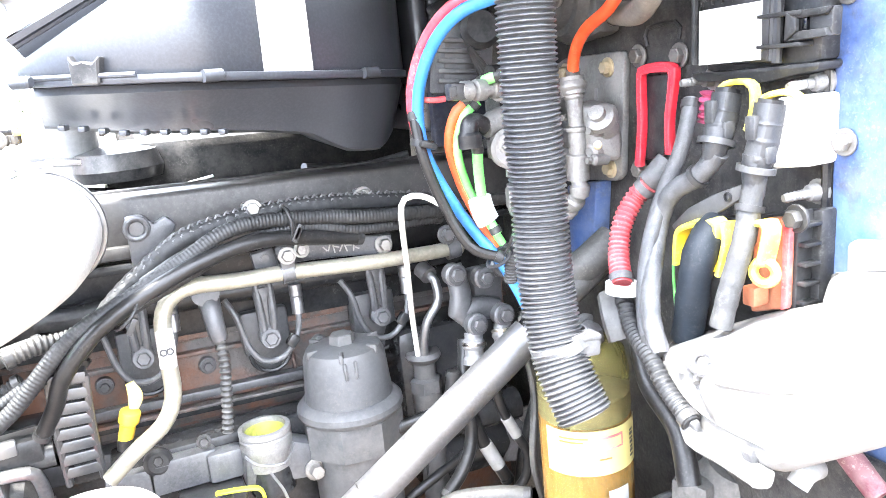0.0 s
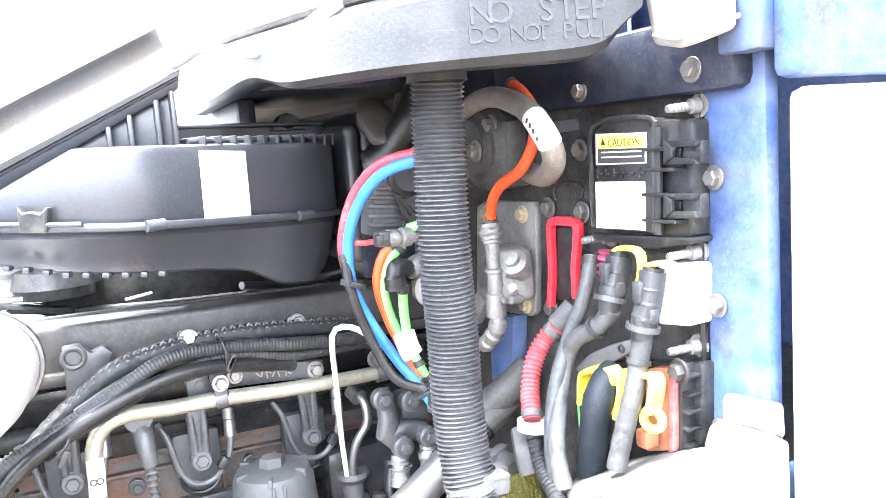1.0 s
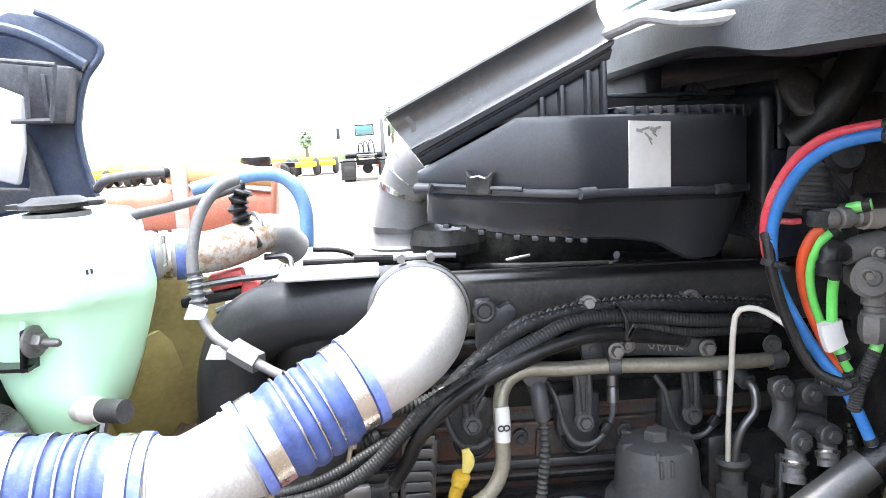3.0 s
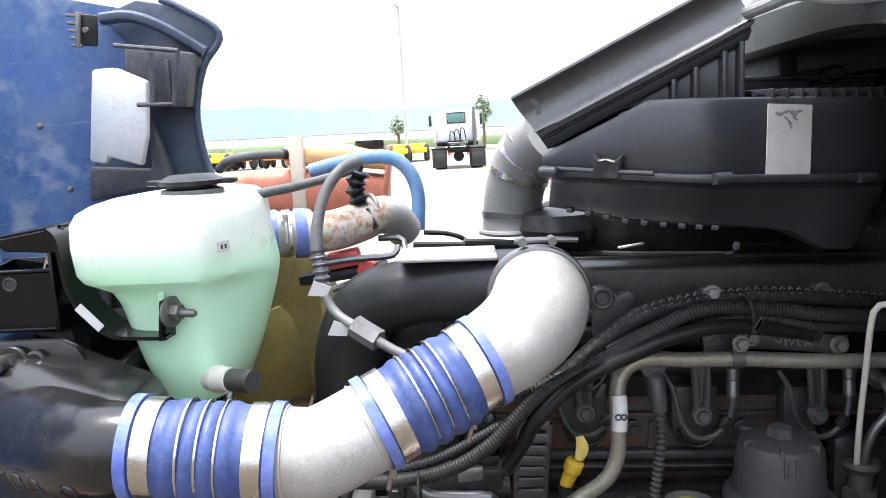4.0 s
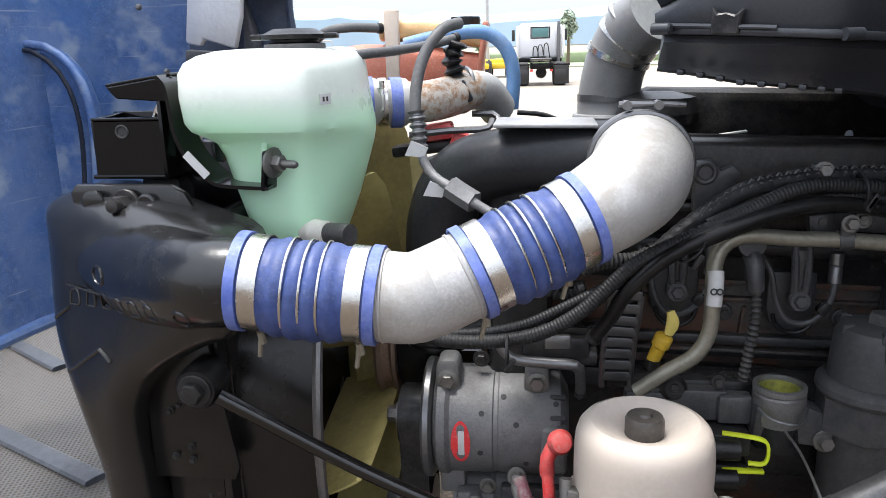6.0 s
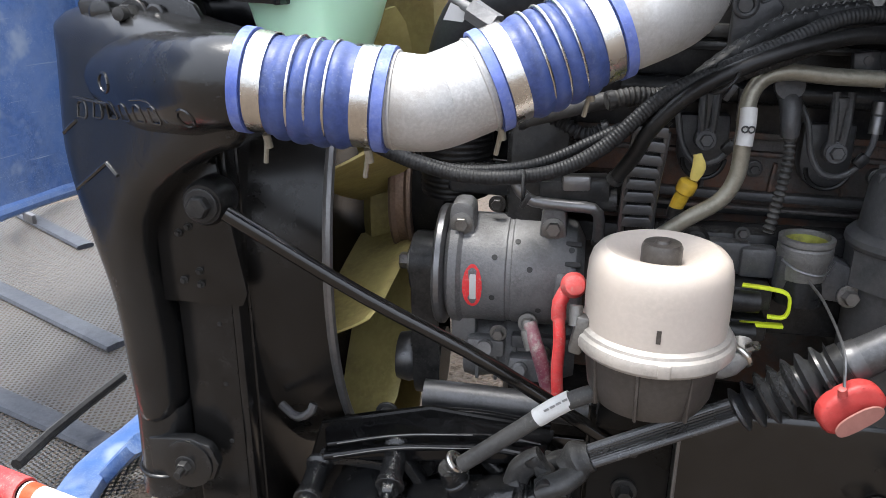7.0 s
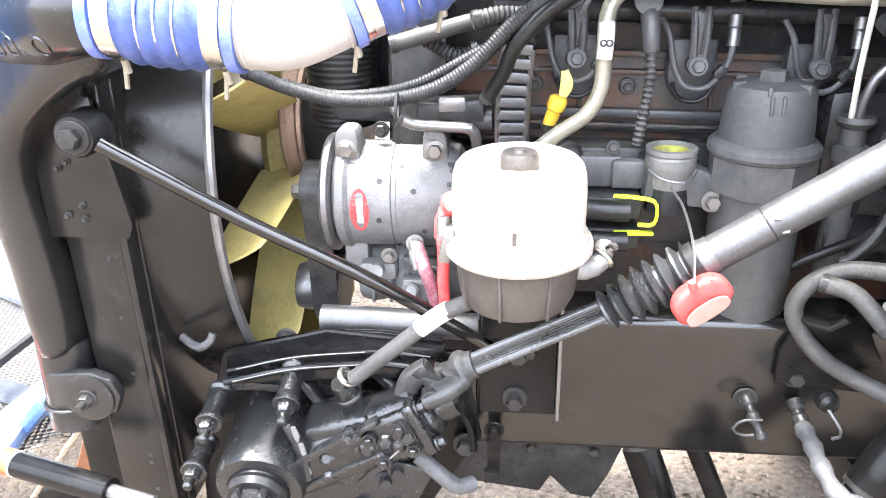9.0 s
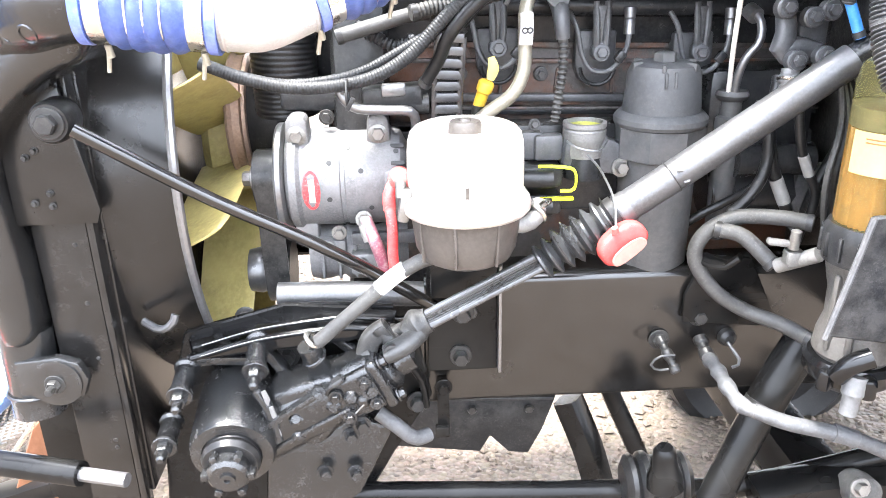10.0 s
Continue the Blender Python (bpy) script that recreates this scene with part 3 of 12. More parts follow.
def ring(at, axis, radius, thick, segments=28, flat=1.0):
    prof = []
    for i in range(9):
        a = 2 * math.pi * i / 8
        prof.append((radius + thick * math.cos(a), thick * flat * math.sin(a)))
    return lathe(prof, at, axis, segments)


def band(at, axis, radius, width, thick=0.0015, segments=28):
    h = width / 2
    return lathe([(radius, -h), (radius + thick, -h), (radius + thick, h), (radius, h), (radius, -h)], at, axis, segments)


def writing(text, size, m, depth=0.001):
    """Built-in lettering as a mesh, standing in the x-z plane of m and facing its -y."""
    cu = bpy.data.curves.new("writing", "FONT")
    cu.body, cu.size, cu.extrude, cu.resolution_u = text, size, depth, 3
    ob = bpy.data.objects.new("writing", cu)
    scene.collection.objects.link(ob)
    me = bpy.data.meshes.new_from_object(ob.evaluated_get(bpy.context.evaluated_depsgraph_get()))
    bpy.data.objects.remove(ob)
    bpy.data.curves.remove(cu)
    bm = bmesh.new()
    bm.from_mesh(me)
    bpy.data.meshes.remove(me)
    bmesh.ops.transform(bm, matrix=m @ pose(0, 0, 0, 90), verts=bm.verts)
    return bm


# ---------------------------------------------------------------- things and parts
WHERE = {}


def link_mesh(name, bm, mat, parent=None, sharp=32):
    me = bpy.data.meshes.new(name)
    lo = V((min(v.co.x for v in bm.verts), min(v.co.y for v in bm.verts), min(v.co.z for v in bm.verts)))
    hi = V((max(v.co.x for v in bm.verts), max(v.co.y for v in bm.verts), max(v.co.z for v in bm.verts)))
    c = (lo + hi) / 2
    bmesh.ops.translate(bm, vec=-c, verts=bm.verts)
    for f in bm.faces:
        f.smooth = True
    bm.to_mesh(me)
    bm.free()
    me.set_sharp_from_angle(angle=radians(sharp))
    me.materials.append(mat)
    ob = new(name, me)
    ob.location = c - (WHERE[parent.name] if parent else V((0, 0, 0)))
    ob.parent = parent
    WHERE[ob.name] = c
    return ob


def part(name, bm, mat, parent, label=""):
    ob = link_mesh(name, bm, mat, parent)
    return tagged(ob, label) if label else ob


def thing(name, base, label, category, group="", kind=""):
    ob = new(name)
    ob.empty_display_size = 0.02
    ob.location = base
    WHERE[ob.name] = V(base)
    return tagged(ob, label, category, group, kind)


def solo(name, bm, mat, label, category, group="", kind=""):
    return tagged(link_mesh(name, bm, mat), label, category, group, kind)


def bolts(places, axis, parent, r=0.009, h=0.008, mat=None):
    for at in places:
        part("bolt", hex_bolt(at, axis, r, h), mat or BOLT, parent)


def outline(points, axis="y"):
    """The x-z pairs (or y-z for axis x) of some places."""
    return [((p[0] if axis == "y" else p[1]), p[2]) for p in points]


def hose_line(name, points, r, bm, mat, label, category, group="", body="hose", end="end_band", end_mat=None):
    """A hose or cable as one thing: its length, and a short band at each end."""
    th = thing(name, points[-1], label, category, group)
    part(body, bm, mat, th)
    for a, b in ((points[0], points[1]), (points[-1], points[-2])):
        w = (V(b) - V(a)).normalized()
        part(end, band(tuple(V(a) + w * 0.006), w, r * 1.01, 0.009, 0.0012, 14), end_mat or BLACK_PLASTIC, th)
    return th

from mathutils.bvhtree import BVHTree
from mathutils.geometry import delaunay_2d_cdt


# ---------------------------------------------------------------- ground and distance
def sheet(x0, x1, y0, y1, z, cuts=1):
    bm = bmesh.new()
    bmesh.ops.create_grid(bm, x_segments=cuts, y_segments=cuts, size=0.5)
    bmesh.ops.transform(bm, matrix=Matrix.Translation(((x0 + x1) / 2, (y0 + y1) / 2, z)) @ Matrix.Diagonal((x1 - x0, y1 - y0, 1, 1)), verts=bm.verts)
    return bm


solo("ground", sheet(-2500, 2500, -2500, 2500, 0), SHADED_GRAVEL, "tan gravel ground, darkened to stand for the truck's shade", "ground", kind="structure")
# the lighter gravel copy starts where the truck's shade is left behind
solo("yard", sheet(-300, 300, 9, 72, 0.006), LIT_GRAVEL, "far gravel yard, a lighter copy of the ground for open daylight", "yard", kind="structure")
solo("field", box((0, 330, 0.05), (1600, 540, 0.1), bevel=0), FIELD, "dull green field beyond the yard", "field", kind="structure")
solo("crop_strip", box((0, 75, 0.5), (900, 8, 1.0), bevel=0.2), CROP, "tall green crop along the far edge of the yard", "crops", kind="stuff")


def hill_range():
    bm = bmesh.new()
    cols = []
    for i in range(81):
        x = -1100 + 2200 * i / 80
        h = 58 + 26 * noise.noise((x * 0.004, 3.1, 0)) + 9 * noise.noise((x * 0.02, 7, 0)) + 3 * noise.noise((x * 0.07, 1, 0))
        cols.append((bm.verts.new((x, 1250, -5)), bm.verts.new((x, 1270, h * 0.7)), bm.verts.new((x, 1330, h)), bm.verts.new((x, 1600, -5))))
    for a, b in zip(cols, cols[1:]):
        for k in range(3):
            bm.faces.new((a[k], b[k], b[k + 1], a[k + 1]))
    return bm


solo("backdrop", hill_range(), HILL, "wooded hills on the horizon, tinted blue for haze", "hills", kind="structure")


# ---------------------------------------------------------------- cab and firewall
cab = thing("truck_cab", (0.74, 1.5, 0.9), "blue truck cab seen from its dusty black firewall", "truck cab")
part("firewall_panel", box((0.737, 1.53, 1.37), (0.02, 1.83, 0.97), bevel=0.004), FIREWALL_BLACK, cab, "black sound-deadened firewall")
part("side_flange", box((0.733, 0.575, 1.42), (0.02, 0.078, 1.02), bevel=0.006), CAB_BLUE, cab, "scuffed blue painted flange")
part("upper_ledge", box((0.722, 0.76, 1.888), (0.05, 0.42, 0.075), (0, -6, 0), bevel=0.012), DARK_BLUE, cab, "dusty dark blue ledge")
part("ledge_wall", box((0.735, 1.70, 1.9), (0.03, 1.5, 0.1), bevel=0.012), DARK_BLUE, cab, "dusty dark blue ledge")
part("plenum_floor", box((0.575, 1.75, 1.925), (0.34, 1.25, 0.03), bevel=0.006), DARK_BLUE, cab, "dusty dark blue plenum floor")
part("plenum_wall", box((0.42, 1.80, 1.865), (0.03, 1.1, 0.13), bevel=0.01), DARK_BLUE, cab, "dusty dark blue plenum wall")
part("pillar", box((0.705, 0.5385, 2.05), (0.03, 0.047, 0.34), bevel=0.004), CAB_BLUE, cab, "blue painted corner pillar")
part("pillar_foot", prism([(0.5165, 1.88), (0.5165, 1.80), (0.528, 1.76), (0.552, 1.845), (0.562, 1.88)], 0.03, Matrix(((0, 0, 1, 0.69), (1, 0, 0, 0), (0, 1, 0, 0), (0, 0, 0, 1))), 0.004), CAB_BLUE, cab, "blue painted corner pillar")
# white sheet put in for the overbright background past the flange
part("side_panel", box((1.55, 0.498, 1.37), (1.66, 0.03, 0.95), bevel=0.01), WHITE_PAINT, cab, "white sheet standing for the blown-out sky past the flange")
part("side_panel", box((1.552, 0.503, 2.10), (1.69, 0.03, 0.494), bevel=0.01), CAB_BLUE, cab, "blue upper side panel")
# unseen rest of the cab, added to keep sky light off the ground
part("far_side", box((1.66, 2.585, 1.75), (1.40, 0.03, 1.71), bevel=0.02), CAB_BLUE, cab, "unseen far side of the cab, added to block sky light")
part("back_wall", box((2.37, 1.54, 1.75), (0.03, 2.05, 1.71), bevel=0.02), CAB_BLUE, cab, "unseen back wall of the cab, added to block sky light")
part("upper_body", box((1.62, 1.54, 2.99), (1.55, 2.10, 0.74), bevel=0.14, segments=4), CAB_BLUE, cab, "unseen upper cab and roof, added to block sky light")
part("windshield", box((0.80, 1.54, 2.48), (0.02, 1.9, 0.70), (0, 14, 0), bevel=0.008), GLASS, cab, "dark windshield closing the added upper cab")
# wall added only to block light coming in from the far side
part("plenum_end", box((0.575, 2.39, 1.80), (0.36, 0.03, 0.29), bevel=0.006), DARK_BLUE, cab, "added dark wall keeping far-side light out of the plenum")
# added panel whose pale colour imitates the overbright cowl top
part("wiper_tray", box((0.760, 1.67, 2.092), (0.40, 1.80, 0.012), (0, -38, 0), bevel=0.004), TRAY_GREY, cab, "added pale panel standing for glare on the cowl top")
part("seam_bead", tube([(0.722, 0.618, 1.0), (0.722, 0.618, 1.5), (0.722, 0.618, 1.86)], 0.004, 6, 0.05), RUBBER, cab)
bolts([(0.722, 0.598, 1.765), (0.722, 0.598, 1.634), (0.722, 0.598, 1.50)], (-1, 0, 0), cab, 0.0085, 0.008)
bolts([(0.698, 0.60, 1.872), (0.700, 0.778, 1.868)], (-1, 0, 0.1), cab, 0.0085, 0.008)


# ---------------------------------------------------------------- frame rail
rail = thing("frame_rail", (0.35, 1.13, 0.745), "black painted steel truck frame rail", "frame rail")
rail_profile = [(0.0, 0.012), (0.004, 0.004), (0.012, 0.0), (0.085, 0.0), (0.085, 0.008), (0.014, 0.008), (0.009, 0.013),
                (0.009, 0.242), (0.014, 0.247), (0.085, 0.247), (0.085, 0.255)] + [(0.018 - 0.018 * math.sin(k * math.pi / 16), 0.237 + 0.018 * math.cos(k * math.pi / 16)) for k in range(9)]
part("channel", sweep([(1.6, 1.10, 0.747), (-0.035, 1.10, 0.747)], [(u, w) for u, w in rail_profile]), RAIL_BLACK, rail)
part("end_web", box((-0.228, 1.106, 0.838), (0.384, 0.010, 0.18), bevel=0.003), RAIL_BLACK, rail)
bolts([(0.046, 1.098, 0.94), (0.03, 1.098, 0.855), (0.459, 1.098, 0.908), (-0.348, 1.100, 0.944)], (0, -1, 0), rail, 0.0125, 0.014, BOLT_DARK)
solo("frame_rail", sweep([(-0.42, 1.96, 0.747), (1.6, 1.96, 0.747)], rail_profile), FRAME_BLACK, "black far frame rail of the truck", "frame rail")


# ---------------------------------------------------------------- engine
engine = thing("diesel_engine", (0.3, 1.5, 0.75), "large grey diesel engine with rust-stained block", "engine")
SLOPE = pose(0.3, 1.3, 1.4, 0, 1.6, 0) @ pose(-0.3, -1.3, -1.4)


def sloped(bm):
    bmesh.ops.transform(bm, matrix=SLOPE, verts=bm.verts)
    return bm


def eng(name, bm, mat, label=""):
    return part(name, sloped(bm), mat, engine, label)


eng("crankcase", box((0.3, 1.6, 1.08), (1.0, 0.52, 0.34), bevel=0.02), RUSTY, "rust-stained dark cylinder block")
eng("block_ledge", box((0.33, 1.325, 1.19), (0.92, 0.05, 0.035), bevel=0.006), ENGINE_GREY)
eng("block_panel", box((0.33, 1.345, 1.31), (0.92, 0.06, 0.18), bevel=0.006), RUSTY, "rust-stained block wall")
eng("block_rib", box((0.33, 1.302, 1.245), (0.92, 0.012, 0.012), bevel=0.003), ENGINE_DARK)
eng("cylinder_head", box((0.34, 1.50, 1.455), (0.90, 0.42, 0.17), bevel=0.008), ENGINE_DARK, "dark painted cylinder head")
eng("valve_cover", joined(box((0.36, 1.279, 1.555), (0.86, 0.078, 0.085), bevel=0.008, segments=3), box((0.36, 1.245, 1.522), (0.86, 0.03, 0.02), bevel=0.006), tube([(-0.06, 1.312, 1.597), (0.3, 1.312, 1.597), (0.78, 1.312, 1.597)], 0.005, 8, 0.1)), COVER_GREY, "dusty grey valve cover with a narrow flat top")
eng("cover_deck", box((0.36, 1.425, 1.545), (0.86, 0.215, 0.04), bevel=0.008), FIREWALL_BLACK, "matte black deck behind the valve cover")
eng("cover_lip", box((0.34, 1.235, 1.502), (0.88, 0.03, 0.012), bevel=0.003), ENGINE_DARK)
eng("fuel_gallery", tube([(-0.02, 1.262, 1.437), (0.3, 1.262, 1.437), (0.62, 1.262, 1.437)], 0.019, 14, 0.1), ENGINE_DARK)
eng("oil_pan", box((0.2, 1.55, 0.80), (0.75, 0.36, 0.24), bevel=0.04), BLACK_PLASTIC, "black oil pan")
eng("rear_shield", box((0.40, 1.72, 1.585), (0.62, 0.12, 0.13), bevel=0.02), FIREWALL_BLACK)
eng("front_housing", box((-0.15, 1.52, 1.41), (0.18, 0.36, 0.26), bevel=0.03), ENGINE_DARK)
eng("timing_cover", box((-0.13, 1.45, 1.25), (0.10, 0.5, 0.42), bevel=0.03), ENGINE_DARK)

# horizontal cast ledges along the block wall, worn to rust on top
for z, y, h, m in ((1.368, 1.309, 0.016, RUSTY), (1.336, 1.312, 0.008, RUSTY), (1.270, 1.305, 0.014, ENGINE_GREY), (1.252, 1.300, 0.006, RUSTY)):
    eng("cast_ledge", box((0.33, y, z), (0.92, 0.020, h), bevel=0.003), m)
for x in (0.05, 0.20, 0.38, 0.56, 0.70):
    eng("cast_boss", joined(lathe([(0, 0), (0.014, 0), (0.013, 0.010), (0.009, 0.012), (0, 0.012)], (x, 1.316, 1.312), (0, -1, 0), 18), hex_bolt((x, 1.305, 1.312), (0, -1, 0), 0.0075, 0.006)), ENGINE_GREY)
for k in range(7):
    x = 0.02 + 0.105 * k
    eng("core_rib", box((x, 1.313, 1.293), (0.007, 0.012, 0.060), (0, 4 * (k % 3 - 1), 0), bevel=0.002), RUSTY)
# scalloped pads behind each injector line
for k, x in enumerate((0.112, 0.29, 0.468)):
    pad = prism([(-0.037, -0.012), (-0.037, -0.074), (-0.029, -0.098), (-0.011, -0.112), (0.011, -0.112), (0.029, -0.098), (0.037, -0.074), (0.037, -0.012)], 0.03,
                Matrix.Translation((x, 1.275, 1.415 - 0.02 * k * 0.4)), 0.006, 2)
    part("head_pad", pad, ENGINE_GREY, engine)
    part("pad_rim", tube([(x + 0.031 * math.cos(radians(w)), 1.2575, 1.340 - 0.008 * k + 0.031 * math.sin(radians(w))) for w in range(180, 361, 20)], 0.0035, 8, 0.006), ENGINE_DARK, engine)


# ---------------------------------------------------------------- charge air duct in front of the radiator
def loft(centres, sizes, step=0.012, segments=24):
    """A closed duct through the centres with (half width, half depth) at each of them."""
    path, total = smooth_path(centres, step)
    marks = [0.0]
    for a, b in zip(centres, centres[1:]):
        marks.append(marks[-1] + (V(b) - V(a)).length)
    marks = [m / marks[-1] for m in marks]

    def wide(t):
        for i in range(len(marks) - 1):
            if t <= marks[i + 1] + 1e-9:
                k = (t - marks[i]) / (marks[i + 1] - marks[i])
                k = k * k * (3 - 2 * k)
                a, b = sizes[i], sizes[i + 1]
                pw = a[2] + (b[2] - a[2]) * k
                return a[0] + (b[0] - a[0]) * k, a[1] + (b[1] - a[1]) * k, pw
        return sizes[-1]
    return tube(centres, 1.0, segments, step, wide)


duct = thing("charge_air_duct", (-0.7, 1.0, 0.83), "glossy black cast charge air duct with raised lettering shapes", "air duct")
DUCT_FACE = [(-0.817, 1.050, 1.552), (-0.704, 1.020, 1.569), (-0.542, 0.935, 1.538), (-0.448, 0.865, 1.527), (-0.455, 0.860, 1.414), (-0.511, 0.885, 1.395), (-0.572, 0.915, 1.358), (-0.629, 0.945, 1.309), (-0.648, 0.950, 1.251), (-0.645, 0.955, 1.170),
             (-0.640, 0.960, 1.062), (-0.645, 0.965, 0.964), (-0.711, 0.975, 0.938), (-0.719, 0.975, 1.046), (-0.722, 0.975, 1.155), (-0.747, 0.985, 1.243), (-0.780, 1.000, 1.341), (-0.796, 1.020, 1.425), (-0.812, 1.040, 1.501)]


def casting(face, depth, roll, grid=0.011):
    """A cast shell: a near face that rolls away towards its rim like a cushion, and walls running back from the rim."""
    rim = [V(p) for p in face]
    for _ in range(2):
        rim = [q for a, b in zip(rim, rim[1:] + rim[:1]) for q in (a.lerp(b, 0.25), a.lerp(b, 0.75))]
    edge = [(p.x, p.z) for p in rim]
    ends = np.array(edge)
    ways = np.roll(ends, -1, axis=0) - ends
    known = np.array([(p.x, p.z, p.y) for p in rim])

    def to_rim(x, z):
        t = np.clip(((x - ends[:, 0]) * ways[:, 0] + (z - ends[:, 1]) * ways[:, 1]) / (ways ** 2).sum(axis=1), 0, 1)
        return np.hypot(ends[:, 0] + ways[:, 0] * t - x, ends[:, 1] + ways[:, 1] * t - z).min()

    def level(x, z):
        w = 1.0 / (np.hypot(known[:, 0] - x, known[:, 1] - z) + 0.03) ** 2.5
        return float((known[:, 2] * w).sum() / w.sum())

    def inside(x, z):
        odd = False
        for (ax, az), (bx, bz) in zip(edge, edge[1:] + edge[:1]):
            if (az > z) != (bz > z) and x < ax + (bx - ax) * (z - az) / (bz - az):
                odd = not odd
        return odd

    flat = [Vector(p) for p in edge]
    lo, hi = ends.min(axis=0), ends.max(axis=0)
    count = len(edge)
    for share in (0.01, 0.05, 0.12, 0.22, 0.36, 0.54, 0.76):
        for k in range(count):
            (ax, az), (x, z), (bx, bz) = edge[k - 1], edge[k], edge[(k + 1) % count]
            side = Vector((bz - az, ax - bx)).normalized()
            d = roll(z) * share
            for sgn in (1, -1):
                q = Vector((x, z)) + side * d * sgn
                if inside(q.x, q.y) and to_rim(q.x, q.y) > d * 0.96:
                    flat.append(q)
    for x in np.arange(lo[0], hi[0], grid):
        for z in np.arange(lo[1], hi[1], grid):
            if inside(x, z) and to_rim(x, z) > roll(z) * 0.85:
                flat.append(Vector((float(x), float(z))))
    pts, _, tris, _, _, _ = delaunay_2d_cdt(flat, [], [list(range(len(edge)))], 1, 1e-6)
    bm = bmesh.new()
    top = []
    for p in pts:
        radius = roll(p.y)
        gone = max(0.0, 1.0 - to_rim(p.x, p.y) / radius)
        top.append(bm.verts.new((p.x, level(p.x, p.y) + radius * (1.0 - math.sqrt(max(0.0, 1.0 - gone * gone))), p.y)))
    for t in tris:
        bm.faces.new([top[k] for k in t])
    for e in [e for e in bm.edges if len(e.link_faces) == 1]:
        p, q = e.verts
        far = [bm.verts.new((v.co.x, v.co.y + depth - roll(v.co.z), v.co.z)) for v in (p, q)]
        bm.faces.new((p, q, far[1], far[0]))
    bmesh.ops.remove_doubles(bm, verts=bm.verts, dist=1e-5)
    bmesh.ops.recalc_face_normals(bm, faces=bm.faces)
    return bm


def duct_roll(z):
    """How far in from its rim the duct is rounded: most along the top."""
    t = min(1.0, max(0.0, (z - 1.36) / 0.17))
    return 0.036 + 0.034 * t * t * (3 - 2 * t)


duct_body = part("duct_body", joined(loft([(-0.435, 0.885, 1.492), (-0.475, 0.890, 1.488), (-0.53, 0.927, 1.478), (-0.60, 0.985, 1.468), (-0.68, 1.050, 1.462), (-0.75, 1.105, 1.460)],
                            [(0.047, 0.050, 1.0), (0.051, 0.054, 0.97), (0.057, 0.060, 0.93), (0.064, 0.066, 0.9), (0.066, 0.064, 0.9), (0.050, 0.050, 0.9)], segments=40), casting(DUCT_FACE, 0.14, duct_roll),
                       tube([(-0.682, 1.02, 0.98), (-0.683, 1.015, 0.90), (-0.684, 1.01, 0.83)], 0.041, 24, 0.02)), DUCT_BLACK, duct)
part("lip", ring((-0.684, 1.012, 0.872), (0, 0, 1), 0.042, 0.003), DUCT_BLACK, duct)
part("mounting_flange", prism(outline([(-0.744, 1.075, 1.529), (-0.750, 1.075, 1.563), (-0.740, 1.075, 1.575), (-0.603, 1.075, 1.574), (-0.583, 1.075, 1.563), (-0.572, 1.075, 1.543), (-0.571, 1.075, 1.503), (-0.654, 1.075, 1.508)]), 0.014, Matrix.Translation((0, 1.050, 0)), 0.003, 2), DUCT_BLACK, duct)
for p, r in (((-0.711, 1.043, 1.552), 0.016), ((-0.633, 1.043, 1.551), 0.013), ((-0.613, 1.043, 1.533), 0.008)):
    part("boss", lathe([(0, 0), (r, 0), (r, 0.004), (r * 0.75, 0.006), (0, 0.006)], p, (0, -1, 0), 18), DUCT_BLACK, duct)
flange_bolt = V((-0.663, 1.043, 1.549))
part("bolt", joined(hex_bolt(flange_bolt, (-0.1, -1, 0.1), 0.014, 0.018), lathe([(0.009, 0), (0.009, 0.034), (0, 0.036)], flange_bolt, (-0.1, -1, 0.1), 12)), BOLT_DARK, duct)
part("hanger_lug", joined(prism([(-0.05, -0.03), (0.02, -0.042), (0.05, -0.03), (0.062, 0.0), (0.05, 0.03), (0.02, 0.042), (-0.05, 0.035)], 0.018, Matrix.Translation((-0.640, 0.972, 0.905)), 0.004, 2),
                          lathe([(0.04, 0), (0.04, 0.006), (0.03, 0.008), (0.0, 0.008)], (-0.628, 0.973, 0.903), (0, -1, 0), 24)), DUCT_BLACK, duct)
part("bolt", joined(hex_bolt((-0.629, 0.967, 0.903), (0, -1, 0), 0.011, 0.012), lathe([(0.006, 0), (0.006, 0.024), (0, 0.025)], (-0.629, 0.962, 0.903), (0, -1, 0), 10)), BOLT_DARK, duct)
duct_tree = BVHTree.FromObject(duct_body, bpy.context.evaluated_depsgraph_get())


def on_duct(x, z):
    """The near surface of the duct at x, z."""
    hit = duct_tree.ray_cast(V((x, 0.5, z)) - WHERE[duct_body.name], V((0, 1, 0)))[0]
    return hit + WHERE[duct_body.name] if hit else V((x, 0.99, z))


def duct_stroke(points, r=0.0022):
    part("raised_mark", tube([on_duct(x, z) for x, z in points], r, 6, 0.004), DUCT_BLACK, duct)


mark_a, mark_b = V((-0.728, 1.000, 1.430)), V((-0.565, 0.940, 1.446))
for i in range(6):
    c = mark_a.lerp(mark_b, i / 5)
    duct_stroke([(c.x - 0.008, c.z - 0.010), (c.x - 0.005, c.z + 0.010), (c.x + 0.008, c.z + 0.010), (c.x + 0.009, c.z - 0.008), (c.x - 0.008, c.z - 0.010)], 0.0018)
duct_stroke([(mark_a.x - 0.016, mark_a.z + 0.016), (mark_a.x + 0.06, mark_a.z + 0.016), (mark_b.x - 0.01, mark_b.z + 0.018), (mark_b.x + 0.022, mark_b.z - 0.006)], 0.0016)
